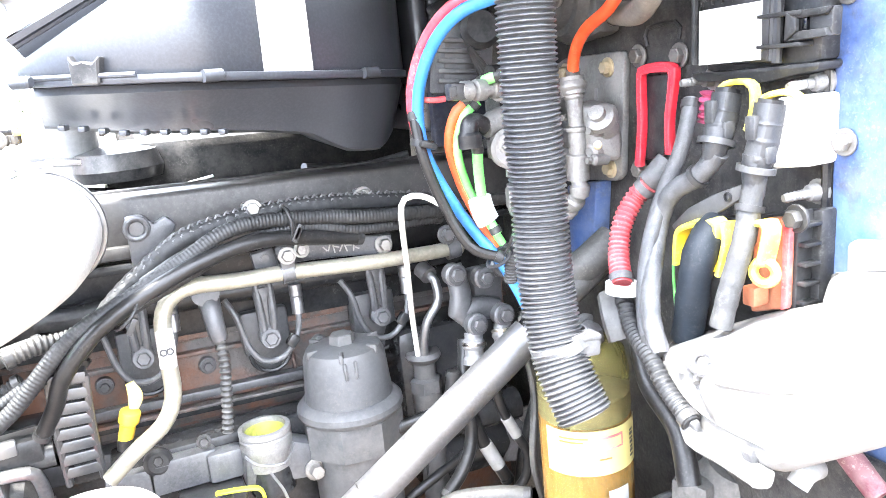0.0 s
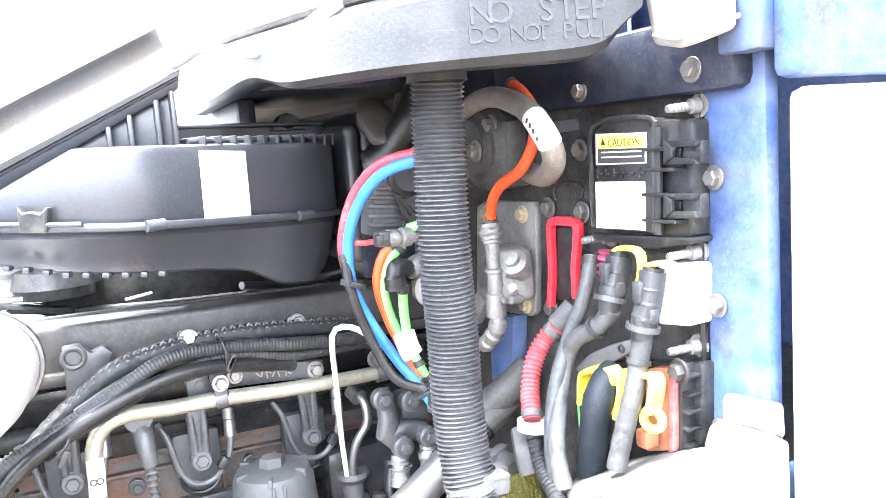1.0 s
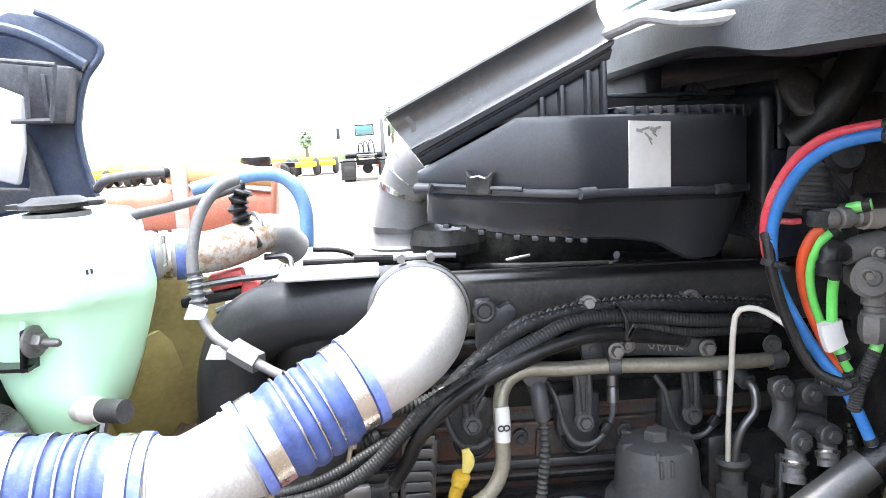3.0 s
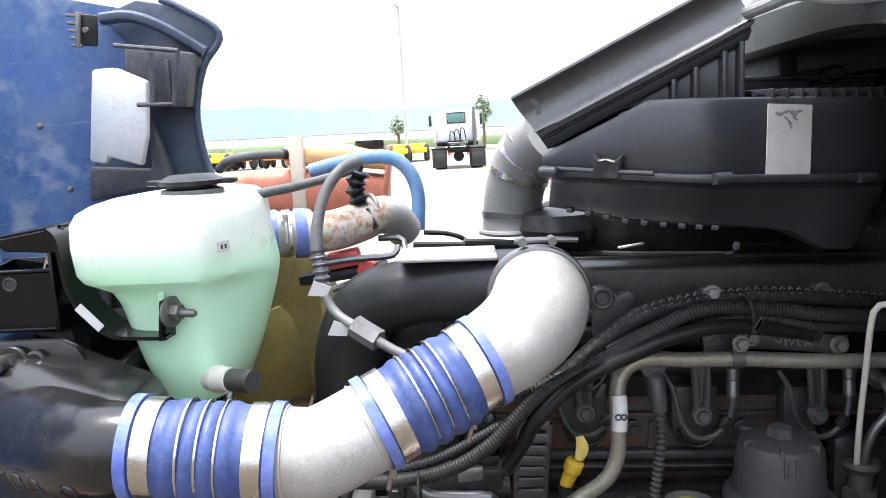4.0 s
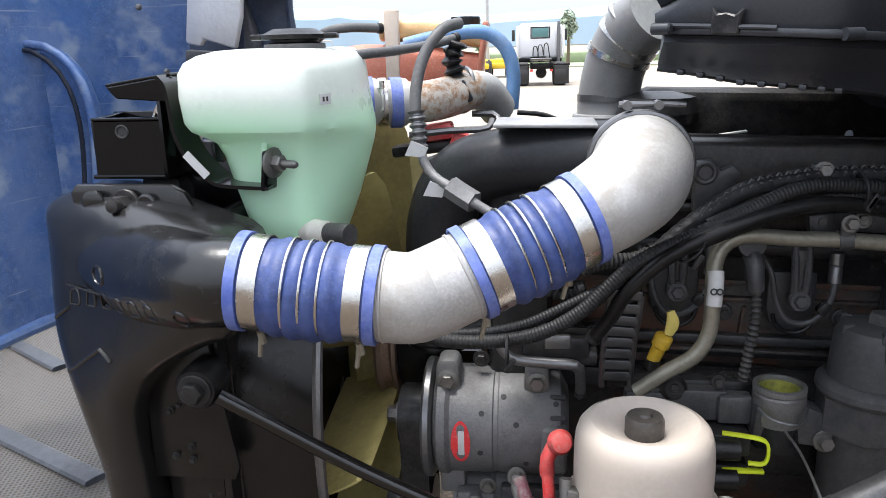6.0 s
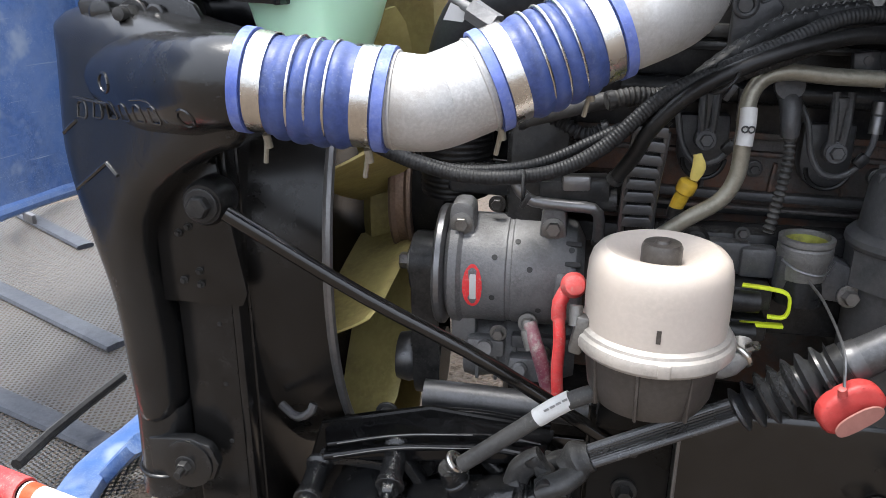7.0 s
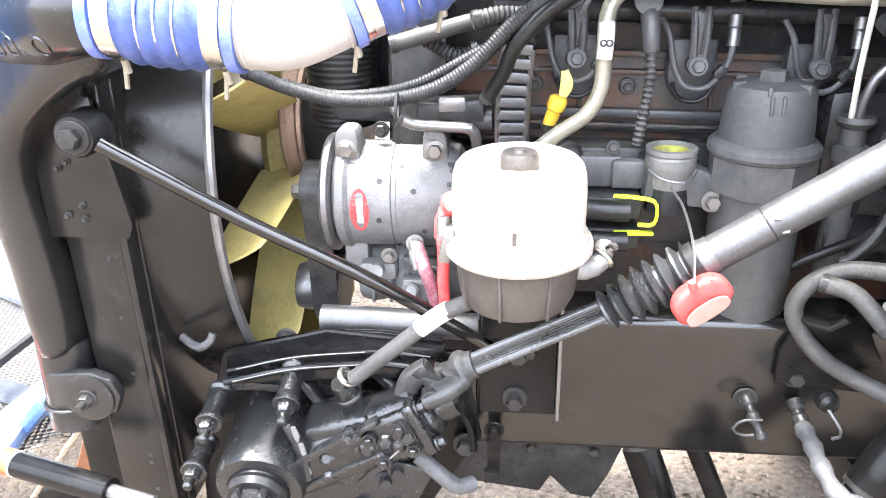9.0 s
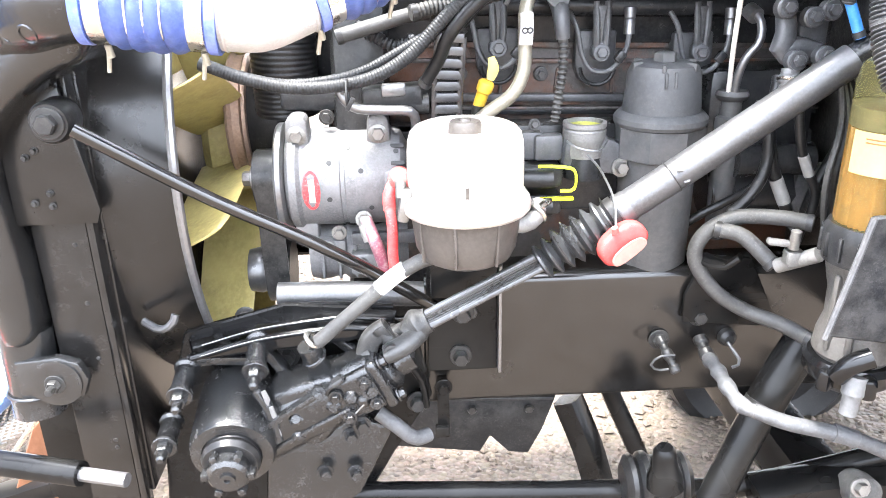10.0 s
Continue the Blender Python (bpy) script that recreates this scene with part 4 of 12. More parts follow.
for c, r in ((V((-0.510, 0.910, 1.450)), 0.011), (V((-0.665, 0.980, 1.473)), 0.012)):
    duct_stroke([(c.x + r * math.cos(a * 0.628), c.z + r * math.sin(a * 0.628)) for a in range(11)])
for a, b in (((-0.771, 1.000, 1.395), (-0.741, 1.000, 1.415)), ((-0.751, 0.980, 1.322), (-0.683, 0.980, 1.368)), ((-0.683, 0.980, 1.368), (-0.663, 0.970, 1.354))):
    duct_stroke([(a[0], a[2]), ((a[0] + b[0]) / 2, (a[2] + b[2]) / 2), (b[0], b[2])], 0.003)


# ---------------------------------------------------------------- charge air pipe: boots, elbows, clamps
C0, C1 = V((-0.445, 0.885, 1.492)), V((-0.281, 0.893, 1.473))
C2, C3 = V((-0.183, 0.925, 1.490)), V((-0.046, 0.975, 1.548))


def hose_boot(a, b, label):
    """A ribbed blue hose between two places, with a band clamp near each end and wire rings between its ribs."""
    base = (a + b) / 2
    boot = thing("hose_boot", base - V((0, 0, 0.055)), label, "air hose", "blue charge air hoses")
    length = (b - a).length
    way = (b - a).normalized()
    mid = base + V((0, 0, -0.004))

    def radius(s):
        t = s / length
        if 0.26 < t < 0.74:
            return 0.0540 + 0.0046 * abs(math.sin((t - 0.26) / 0.48 * math.pi * 4)) ** 0.7
        return 0.0555 if t < 0.02 or t > 0.98 else 0.0545
    part("hose", tube([a, a.lerp(mid, 0.5), mid, mid.lerp(b, 0.5), b], radius, 32, 0.0035), BLUE_SILICONE, boot)
    for t in (0.035, 0.965):
        part("end_cuff", band(a.lerp(b, t), way, 0.0548, length * 0.075, 0.0035, 36), VIOLET_CUFF, boot, "paler violet-blue cuff")
    for t in (0.15, 0.85):
        c = a.lerp(b, t)
        clamp = part("clamp", band(c, way, 0.0548, 0.020, 0.0014, 32), STEEL, boot, "bright steel band clamp")
        part("bolt", joined(lathe([(0, -0.004), (0.0045, -0.004), (0.0045, 0.012), (0, 0.012)], c - V((0, 0.012, 0.059)), (0.1, 0.25, -1), 10),
                            lathe([(0.003, 0.0), (0.003, 0.032), (0, 0.033)], c - V((0, 0.012, 0.059)), (-0.22, 0.25, -1), 8)), ZINC, clamp)
    for t in (0.38, 0.50, 0.62):
        part("wire_ring", ring(a.lerp(b, t), way, 0.0560, 0.0018, 32), STEEL, boot)
    return boot


hose_boot(C0, C1, "blue ribbed silicone hose with steel clamps on the black duct")
hose_boot(C2, C3, "blue ribbed silicone hose with steel clamps between metal elbows")
mid_elbow = thing("air_pipe_elbow", (-0.232, 0.906, 1.415), "bead-blasted aluminium air pipe elbow between blue hoses", "air pipe")
part("pipe", tube([C1 - (C1 - C0) * 0.1, C1 + V((0.03, 0.002, -0.003)), V((-0.232, 0.906, 1.471)), C2 + (C2 - C3) * 0.15, C2 + (C3 - C2) * 0.1], 0.0525, 32, 0.008), PIPE_ALU, mid_elbow)
part("end_bead", ring(C1 + V((0.006, 0, 0)), (1, 0.03, -0.05), 0.0525, 0.002, 32), PIPE_ALU, mid_elbow)
part("end_bead", ring(C2 + (C2 - C3) * 0.04, (C3 - C2), 0.0525, 0.002, 32), PIPE_ALU, mid_elbow)
inlet = thing("intake_elbow", (0.02, 1.06, 1.53), "pale aluminium intake elbow clamped to the engine", "air pipe")
part("pipe", tube([C3 + (C2 - C3) * 0.12, C3 + V((0.028, 0.016, 0.014)), V((0.012, 1.025, 1.578)), V((0.028, 1.075, 1.590)), V((0.030, 1.125, 1.592))],
                  lambda s: 0.053 + 0.011 * min(1, s / 0.12), 32, 0.008), PIPE_ALU, inlet)
part("flange_ring", ring((0.030, 1.108, 1.591), (-0.03, -1, -0.05), 0.066, 0.005, 36), SATIN_STEEL, inlet)
vband = part("v_band", band((0.030, 1.116, 1.591), (-0.03, -1, -0.05), 0.067, 0.016, 0.003, 36), SATIN_STEEL, inlet, "steel V-band clamp")
part("trunnion", joined(lathe([(0, -0.012), (0.006, -0.012), (0.006, 0.012), (0, 0.012)], (0.010, 1.112, 1.667), (0, 1, 0), 12), lathe([(0, -0.012), (0.006, -0.012), (0.006, 0.012), (0, 0.012)], (0.050, 1.112, 1.667), (0, 1, 0), 12),
                        tube([(-0.0, 1.112, 1.668), (0.05, 1.112, 1.668), (0.085, 1.112, 1.666)], 0.004, 8)), SATIN_STEEL, vband)

# black elbow behind, turning down to the water pump
elbow = thing("coolant_elbow", (-0.27, 1.28, 1.35), "matte black cast elbow with a moulded top plate", "engine pipe")
part("elbow_body", loft([(0.06, 1.23, 1.585), (-0.03, 1.24, 1.583), (-0.14, 1.26, 1.575), (-0.225, 1.28, 1.545), (-0.262, 1.29, 1.47), (-0.268, 1.295, 1.36)],
                        [(0.062, 0.052, 0.85), (0.062, 0.052, 0.85), (0.062, 0.052, 0.9), (0.06, 0.055, 1), (0.056, 0.056, 1), (0.056, 0.056, 1)]), ELBOW_GREY, elbow)
# silver colour puts the highlight on the elbow's top into the plate
part("top_plate", box((-0.095, 1.240, 1.6335), (0.150, 0.112, 0.006), (0, 1, 0), bevel=0.0025), SILVER_DUCT, elbow, "moulded top plate, made pale for the highlight along it")
part("ribbed_hose", corrugated([(-0.268, 1.295, 1.40), (-0.27, 1.295, 1.34), (-0.27, 1.30, 1.26)], 0.060, 0.009, 0.0014, 24), RUBBER, elbow)


# ---------------------------------------------------------------- air cleaner housing
air = thing("air_cleaner", (0.25, 1.35, 1.65), "large black plastic air cleaner housing with a white label", "air cleaner")
# the near wall in plan: it comes forward to a crease left of the label and falls back on both sides
AIR_PLAN = [(0.040, 1.102), (0.066, 1.076), (0.108, 1.042), (0.160, 1.010), (0.205, 0.987), (0.250, 1.004), (0.300, 1.024), (0.365, 1.047), (0.441, 1.076), (0.490, 1.106), (0.522, 1.15), (0.532, 1.21)]
AIR_FOOT = [(0.05, 1.712), (0.09, 1.707), (0.14, 1.697), (0.2, 1.692), (0.3, 1.680), (0.355, 1.670), (0.378, 1.662), (0.395, 1.648), (0.415, 1.639), (0.445, 1.634), (0.475, 1.632), (0.492, 1.642), (0.515, 1.662), (0.54, 1.68)]


AIR_PLAN = [(p.x, p.y) for p in soften(resample([(x, y, 0) for x, y in AIR_PLAN], 3), 4)]


def along(table, x):
    """The value between the rows of a table."""
    for (a, p), (b, q) in zip(table, table[1:]):
        if x <= b:
            return p + (q - p) * max(0.0, (x - a) / (b - a))
    return table[-1][1]


def air_seam(x):
    return 1.7625 - 0.064 * (x - 0.04)


def lid_line(x):
    return 1.790 + (x - 0.051) * 0.517


def wall_shell(plan, low, high, back, inset=0.0, soft=0.009, under=0.0, taper=0.10):
    """A closed housing: a near wall that follows the plan between two heights, narrower behind; its foot may fall back."""
    bm = bmesh.new()
    cols = []
    for (ax, ay), (bx, by) in zip(plan, plan[1:]):
        n = max(1, int((bx - ax) / 0.014))
        cols += [(ax + (bx - ax) * k / n, ay + (by - ay) * k / n) for k in range(n)]
    cols.append(plan[-1])
    rings = []
    for x, y in cols:
        y += inset
        lo, hi = low(x), high(x)
        hi = max(hi, lo + 0.003)
        f = min(soft, (hi - lo) * 0.4)
        bx = x + taper * (plan[-1][0] - x) / (plan[-1][0] - plan[0][0])
        rings.append([bm.verts.new(p) for p in ((x, y + under + f, lo), (x, y + under + f * 0.3, lo + f * 0.3), (x, y + under, lo + f), (x, y, hi - f), (x, y + f * 0.3, hi - f * 0.3), (x, y + f, hi), (bx, back, hi), (bx, back, lo))])
    for a, b in zip(rings, rings[1:]):
        for k in range(8):
            bm.faces.new((a[k], a[(k + 1) % 8], b[(k + 1) % 8], b[k]))
    bm.faces.new(rings[0])
    bm.faces.new(rings[-1])
    bmesh.ops.recalc_face_normals(bm, faces=bm.faces)
    return bm


part("upper_shell", wall_shell(AIR_PLAN, air_seam, lambda x: min(1.843 - 0.022 * (x - 0.2), lid_line(x) - 0.002), 1.46), AIRBOX_PLASTIC, air)
part("lower_shell", wall_shell([(0.052, 1.092)] + AIR_PLAN[2:], lambda x: along(AIR_FOOT, x) - 0.004, lambda x: air_seam(x) - 0.004, 1.44, 0.012, 0.012, 0.040), AIRBOX_PLASTIC, air)
part("seam_flange", wall_shell(AIR_PLAN, lambda x: air_seam(x) - 0.007, lambda x: air_seam(x) + 0.003, 1.40, -0.010, 0.003), AIRBOX_PLASTIC, air)
part("seam_rod", tube([(x, y - 0.012, air_seam(x) + 0.003) for x, y in AIR_PLAN[:10]], 0.0030, 8, 0.01), AIRBOX_PLASTIC, air)
for x, y in ((0.236, 0.9985), (0.441, 1.076), (0.046, 1.094)):
    part("screw_boss", lathe([(0, 0), (0.0072, 0), (0.0072, 0.022), (0.005, 0.024), (0, 0.024)], (x - 0.011, y - 0.014, air_seam(x) - 0.001), (1, 0.35 if x > 0.2 else -0.7, 0), 14), AIRBOX_PLASTIC, air)
part("clip_tab", joined(prism([(-0.016, -0.012), (0.016, -0.012), (0.019, 0.018), (0.010, 0.010), (0.0, 0.013), (-0.010, 0.011), (-0.017, 0.020)], 0.014, pose(0.108, 1.026, 1.764, 0, 3, -30), 0.002)), BLACK_PLASTIC, air)
LABEL_T = pose(0.3285, 1.0325, 1.7875, 0, 0, 20.2)
paper = part("paper_label", prism([(-0.0335, -0.041), (0.0335, -0.045), (0.0345, 0.041), (-0.0315, 0.045)], 0.0012, LABEL_T @ Matrix.Translation((0, -0.0022, 0)), 0.0), WHITE_PAPER, air, "smudged white paper label")
for k, (dx, dz, w, h, turn) in enumerate(((-0.016, 0.032, 0.010, 0.004, 12), (-0.006, 0.034, 0.012, 0.003, -10), (0.006, 0.032, 0.010, 0.005, 24), (0.014, 0.034, 0.009, 0.003, -6), (-0.002, 0.024, 0.014, 0.002, 40), (0.001, 0.018, 0.010, 0.0016, 62), (0.008, 0.026, 0.008, 0.002, 35))):
    part("print_bar", box(tuple(LABEL_T @ V((dx, -0.0028, dz))), (w, 0.0008, h), (0, turn, 20.2), bevel=0), GREY_PRINT, paper)
# short teeth under the lower shell and cross ribs on the ledge
for k in range(9):
    x = 0.075 + 0.021 * k
    part("foot_tooth", box((x, along(AIR_PLAN, x) + 0.032, along(AIR_FOOT, x) - 0.001), (0.009, 0.012, 0.007), (0, 6, -28), bevel=0.002), AIRBOX_PLASTIC, air)
for k in range(11):
    x = 0.300 + k * 0.0205
    part("rib", box((x, along(AIR_PLAN, x) + 0.055, 1.8445 - 0.022 * (x - 0.2)), (0.0045, 0.095, 0.016), (0, 0, 14), bevel=0.0015), AIRBOX_PLASTIC, air)
part("ledge_rail", tube([(0.292, 1.045, 1.8445), (0.38, 1.078, 1.843), (0.505, 1.145, 1.840)], 0.0042, 8, 0.02), AIRBOX_PLASTIC, air)
part("rear_bar", joined(prism([(0.29, -0.030), (0.545, -0.034), (0.545, 0.0), (0.53, 0.006), (0.29, 0.012)], 0.020, Matrix.Translation((0, 1.245, 1.862)), 0.003), box((0.41, 1.225, 1.869), (0.24, 0.03, 0.006), (0, 1.5, 0), bevel=0.002)), AIRBOX_PLASTIC, air)
part("wing_lug", joined(prism([(-0.03, -0.01), (-0.012, 0.014), (0, 0.018), (0.012, 0.014), (0.03, -0.01)], 0.02, Matrix.Translation((0.479, 1.236, 1.868)), 0.002),
                        ring((0.479, 1.234, 1.872), (0, 1, 0), 0.009, 0.003, 16), lathe([(0, 0), (0.007, 0), (0.007, 0.006), (0, 0.007)], (0.479, 1.236, 1.872), (0, -1, 0), 12)), AIRBOX_PLASTIC, air)
part("end_frame", joined(box((0.551, 1.27, 1.752), (0.028, 0.24, 0.216), (0, 0, 0), bevel=0.014, segments=3), box((0.579, 1.33, 1.765), (0.026, 0.34, 0.23), bevel=0.012, segments=3)), AIRBOX_PLASTIC, air)
part("rear_body", box((0.38, 1.50, 1.77), (0.30, 0.30, 0.15), bevel=0.01), AIRBOX_PLASTIC, air)
# throat rising from the ledge to the sloping lid
part("throat", wall_shell([(0.056, 1.140), (0.17, 1.100), (0.284, 1.064)], lambda x: min(1.836, lid_line(x) - 0.004), lid_line, 1.40, 0.004, 0.003), AIRBOX_PLASTIC, air)
for x in (0.205, 0.230, 0.262, 0.281):
    y = 1.140 - (x - 0.056) * 0.333
    part("web", box((x, y - 0.002, (1.838 + lid_line(x)) / 2), (0.006, 0.022, lid_line(x) - 1.838), bevel=0.0015), AIRBOX_PLASTIC, air)
LID_U0, LID_U1 = V((0.034, 1.116, 1.812)), V((0.294, 1.052, 1.936))
LID_L0, LID_L1 = V((0.050, 1.126, 1.788)), V((0.290, 1.060, 1.911))
lid_bm = bmesh.new()
lid_rows = [[lid_bm.verts.new(p) for p in (lo + V((0.06 * (1 - u), 0.30, 0)), lo, lo.lerp(up, 0.1) + V((0, -0.002, 0)), lo.lerp(up, 0.45) + V((0, -0.003, 0)), lo.lerp(up, 0.5) + V((0, 0.002, 0)), lo.lerp(up, 0.62) + V((0, 0.002, 0)), lo.lerp(up, 0.68) + V((0, -0.004, 0)), up + V((0, -0.002, -0.002)), up + V((0, 0.008, 0)), up + V((0.06 * (1 - u), 0.30, 0)))] for lo, up, u in ((LID_L0.lerp(LID_L1, u), LID_U0.lerp(LID_U1, u), u) for u in (0.0, 0.25, 0.5, 0.75, 1.0))]
for a, b in zip(lid_rows, lid_rows[1:]):
    for k in range(10):
        lid_bm.faces.new((a[k], a[(k + 1) % 10], b[(k + 1) % 10], b[k]))
lid_bm.faces.new(lid_rows[0])
lid_bm.faces.new(lid_rows[-1])
bmesh.ops.recalc_face_normals(lid_bm, faces=lid_bm.faces)
part("lid_rim", lid_bm, AIRBOX_PLASTIC, air)
lid_way = (LID_U1 - LID_U0).normalized()
lid_out = V((-lid_way.z, 0, lid_way.x)).normalized()
SEAL = [(0.000, -0.002), (0.008, 0.006), (0.018, 0.012), (0.030, 0.015), (0.040, 0.012), (0.048, 0.004), (0.053, -0.004), (0.056, -0.003), (0.052, 0.009), (0.043, 0.018), (0.030, 0.021), (0.016, 0.018), (0.004, 0.012)]


def seal_strip(rows):
    bm = bmesh.new()
    rings = [[bm.verts.new(p) for p in row] for row in rows]
    for a, b in zip(rings, rings[1:]):
        for k in range(len(a)):
            bm.faces.new((a[k], a[(k + 1) % len(a)], b[(k + 1) % len(a)], b[k]))
    bm.faces.new(rings[0])
    bm.faces.new(rings[-1])
    bmesh.ops.recalc_face_normals(bm, faces=bm.faces)
    return bm


part("mouth_seal", seal_strip([[LID_U0.lerp(LID_U1, u) + lid_out * w + V((0, o, 0)) - lid_way * max(0, 0.022 * (1 - u * 40)) * (w / 0.05) * 0.4 for w, o in SEAL] for u in (0.0, 0.006, 0.025, 0.1, 0.3, 0.5, 0.7, 0.9, 0.985, 1.0)]), SEAL_GREY, air, "grey flared rubber intake seal")
part("side_seal", seal_strip([[LID_U0 + V((0.06 * u, 0.012 + 0.27 * u, 0)) + lid_out * w + lid_way * (o + 0.006 * u) for w, o in SEAL] for u in (0.0, 0.3, 0.7, 1.0)]), SEAL_GREY, air, "grey flared rubber intake seal")
part("mouth_screen", prism([(0.075, -0.004), (0.278, -0.004), (0.278, 0.004), (0.075, 0.004)], 0.25, Matrix.Translation(LID_U0) @ pose(0, 0.03, 0, 0, -math.degrees(math.atan2(lid_way.z, lid_way.x)), 0), 0.002), COWL_PLASTIC, air)


# ---------------------------------------------------------------- cowl over the firewall
cowl = thing("cowl_tray", (0.5, 0.8, 1.87), "scuffed black plastic cowl with raised warning letters", "cowl")
cowl_low = [(0.371, 1.450, 1.900), (0.361, 1.150, 1.904), (0.350, 0.960, 1.905), (0.339, 0.860, 1.898), (0.334, 0.760, 1.878), (0.364, 0.710, 1.879), (0.421, 0.670, 1.882), (0.519, 0.635, 1.884), (0.597, 0.610, 1.886), (0.616, 0.604, 1.909), (0.636, 0.600, 1.927)]
cowl_high = [(0.376, 1.450, 1.966), (0.358, 1.200, 1.961), (0.341, 1.020, 1.953), (0.335, 0.880, 1.942), (0.350, 0.770, 1.937), (0.382, 0.715, 1.943), (0.431, 0.675, 1.950), (0.516, 0.640, 1.966), (0.602, 0.615, 1.982), (0.624, 0.608, 1.971), (0.647, 0.603, 1.960)]


def cowl_shell():
    low, high = soften(resample(cowl_low, 8), 10), soften(resample(cowl_high, 8), 10)
    bm = bmesh.new()
    rings = []
    for i, (a, b) in enumerate(zip(low, high)):
        t = low[min(i + 1, len(low) - 1)] - low[max(i - 1, 0)]
        t.z = 0
        t.normalize()
        n = V((t.y, -t.x, 0))
        up = b - a
        rings.append([bm.verts.new(p) for p in (a - n * 0.14 + V((0, 0, 0.035)), a - n * 0.022, a - n * 0.008 + up * 0.02, a + up * 0.12, a + up * 0.35, a + up * 0.65, a + up * 0.90, b - n * 0.007,
                                                b - n * 0.022 + V((0, 0, 0.006)), b - n * 0.16 + V((0, 0, 0.022)), b - n * 0.36 + V((0, 0, 0.05)), b - n * 0.36 + V((0, 0, 0.03)), a - n * 0.15 + V((0, 0, 0.045)))])
    k = len(rings[0])
    for a, b in zip(rings, rings[1:]):
        for i in range(k):
            j = (i + 1) % k
            bm.faces.new((a[i], a[j], b[j], b[i]))
    bm.faces.new(rings[0])
    bm.faces.new(rings[-1])
    bmesh.ops.recalc_face_normals(bm, faces=bm.faces)
    return bm


tray = part("tray", cowl_shell(), COWL_PLASTIC, cowl)
cowl_tree = BVHTree.FromObject(tray, bpy.context.evaluated_depsgraph_get())


def on_cowl(bm, proud=0.0016):
    """Lays lettering on the cowl's front face."""
    for v in bm.verts:
        hit = cowl_tree.ray_cast(V((v.co.x, 0.3, v.co.z)) - WHERE[tray.name], V((0, 1, 0)))[0]
        front = v.co.y < cowl_text_y
        if hit:
            v.co.y = hit.y + WHERE[tray.name].y - (proud if front else -0.001)
    return bm


cowl_text_y = 0.5
for text, size, a, b in (("NO  STEP", 0.030, (0.480, 0.645, 1.922), (0.604, 0.610, 1.922)), ("DO NOT PULL", 0.0215, (0.478, 0.645, 1.905), (0.609, 0.610, 1.905))):
    lean = math.degrees(math.atan2(b[2] - a[2], b[0] - a[0]))
    for k, letter in enumerate(text):
        if letter != " ":
            p = V(a).lerp(V(b), k / len(text))
            part("raised_letter", on_cowl(writing(letter, size, pose(p.x, cowl_text_y, p.z, 0, -lean, 0), 0.001), 0.0008), COWL_PLASTIC, cowl)
part("edge_seal", tube([p - V((0, -0.03, -0.012)) for p in soften(resample(cowl_high, 3), 3)[6:-6:2]], 0.006, 8, 0.02), GREY_RUBBER, cowl)
WP = [(0.278, 1.120, 1.939), (0.296, 1.020, 1.945), (0.304, 0.960, 1.947), (0.321, 0.900, 1.934), (0.344, 0.840, 1.928), (0.362, 0.780, 1.934), (0.389, 0.740, 1.954), (0.424, 0.740, 1.976), (0.464, 0.740, 2.000)]
hose_line("wiper_hose", WP, 0.0075, tube(WP, 0.0075, 10), PALE_WRAP, "pale washer hose lying over the cowl", "hose")


# ---------------------------------------------------------------- raised hood with grille
hood = thing("truck_hood", (-1.2, 1.6, 0.5), "open blue truck hood tilted forward, its scratched inner side showing", "truck hood")


def hood_shell():
    """Tilted hood: its top stands upright in front, the far fender wall turns back towards the engine."""
    plan = [(-1.62, 0.7), (-1.66, 1.2), (-1.64, 1.7), (-1.58, 2.1), (-1.46, 2.38), (-1.28, 2.52), (-1.08, 2.60), (-0.95, 2.63), (-0.895, 2.645)]
    bm = bmesh.new()
    rows = []
    for k in range(15):
        t = k / 14
        z = 0.955 + 1.415 * t
        row = []
        for i, (x, y) in enumerate(plan):
            u = i / (len(plan) - 1)
            lean = -0.22 * t * t + 0.06 * math.sin(t * 3.1)
            curl = 0.14 * max(0, t - 0.7) / 0.3 * u
            zz = z - 0.22 * t * u * u
            row.append(V((x + lean * 0.25 + curl * 0.3 * (1 - u) - 0.05 * (1 - t) * u, y - 0.06 * t * u, zz)))
        rows.append(row)
    outer = [[p + V((-0.02, 0.02, 0)) for p in r] for r in rows]
    vi = [[bm.verts.new(p) for p in r] for r in rows]
    vo = [[bm.verts.new(p) for p in r] for r in outer]
    n, m = len(rows), len(plan)
    for a in range(n - 1):
        for b in range(m - 1):
            bm.faces.new((vi[a][b], vi[a][b + 1], vi[a + 1][b + 1], vi[a + 1][b]))
            bm.faces.new((vo[a][b], vo[a + 1][b], vo[a + 1][b + 1], vo[a][b + 1]))
        bm.faces.new((vi[a][-1], vo[a][-1], vo[a + 1][-1], vi[a + 1][-1]))
        bm.faces.new((vi[a][0], vi[a + 1][0], vo[a + 1][0], vo[a][0]))
    for b in range(m - 1):
        bm.faces.new((vi[-1][b], vi[-1][b + 1], vo[-1][b + 1], vo[-1][b]))
        bm.faces.new((vi[0][b], vo[0][b], vo[0][b + 1], vi[0][b + 1]))
    bmesh.ops.recalc_face_normals(bm, faces=bm.faces)
    return bm


part("shell", hood_shell(), HOOD_BLUE, hood, "scratched dark blue inner hood skin")
part("foot_roll", tube([(-1.63, 0.7, 0.965), (-1.67, 1.2, 0.965), (-1.65, 1.7, 0.965), (-1.60, 2.1, 0.965), (-1.49, 2.38, 0.965), (-1.33, 2.52, 0.965)], 0.022, 10, 0.05), HOOD_BLUE, hood)
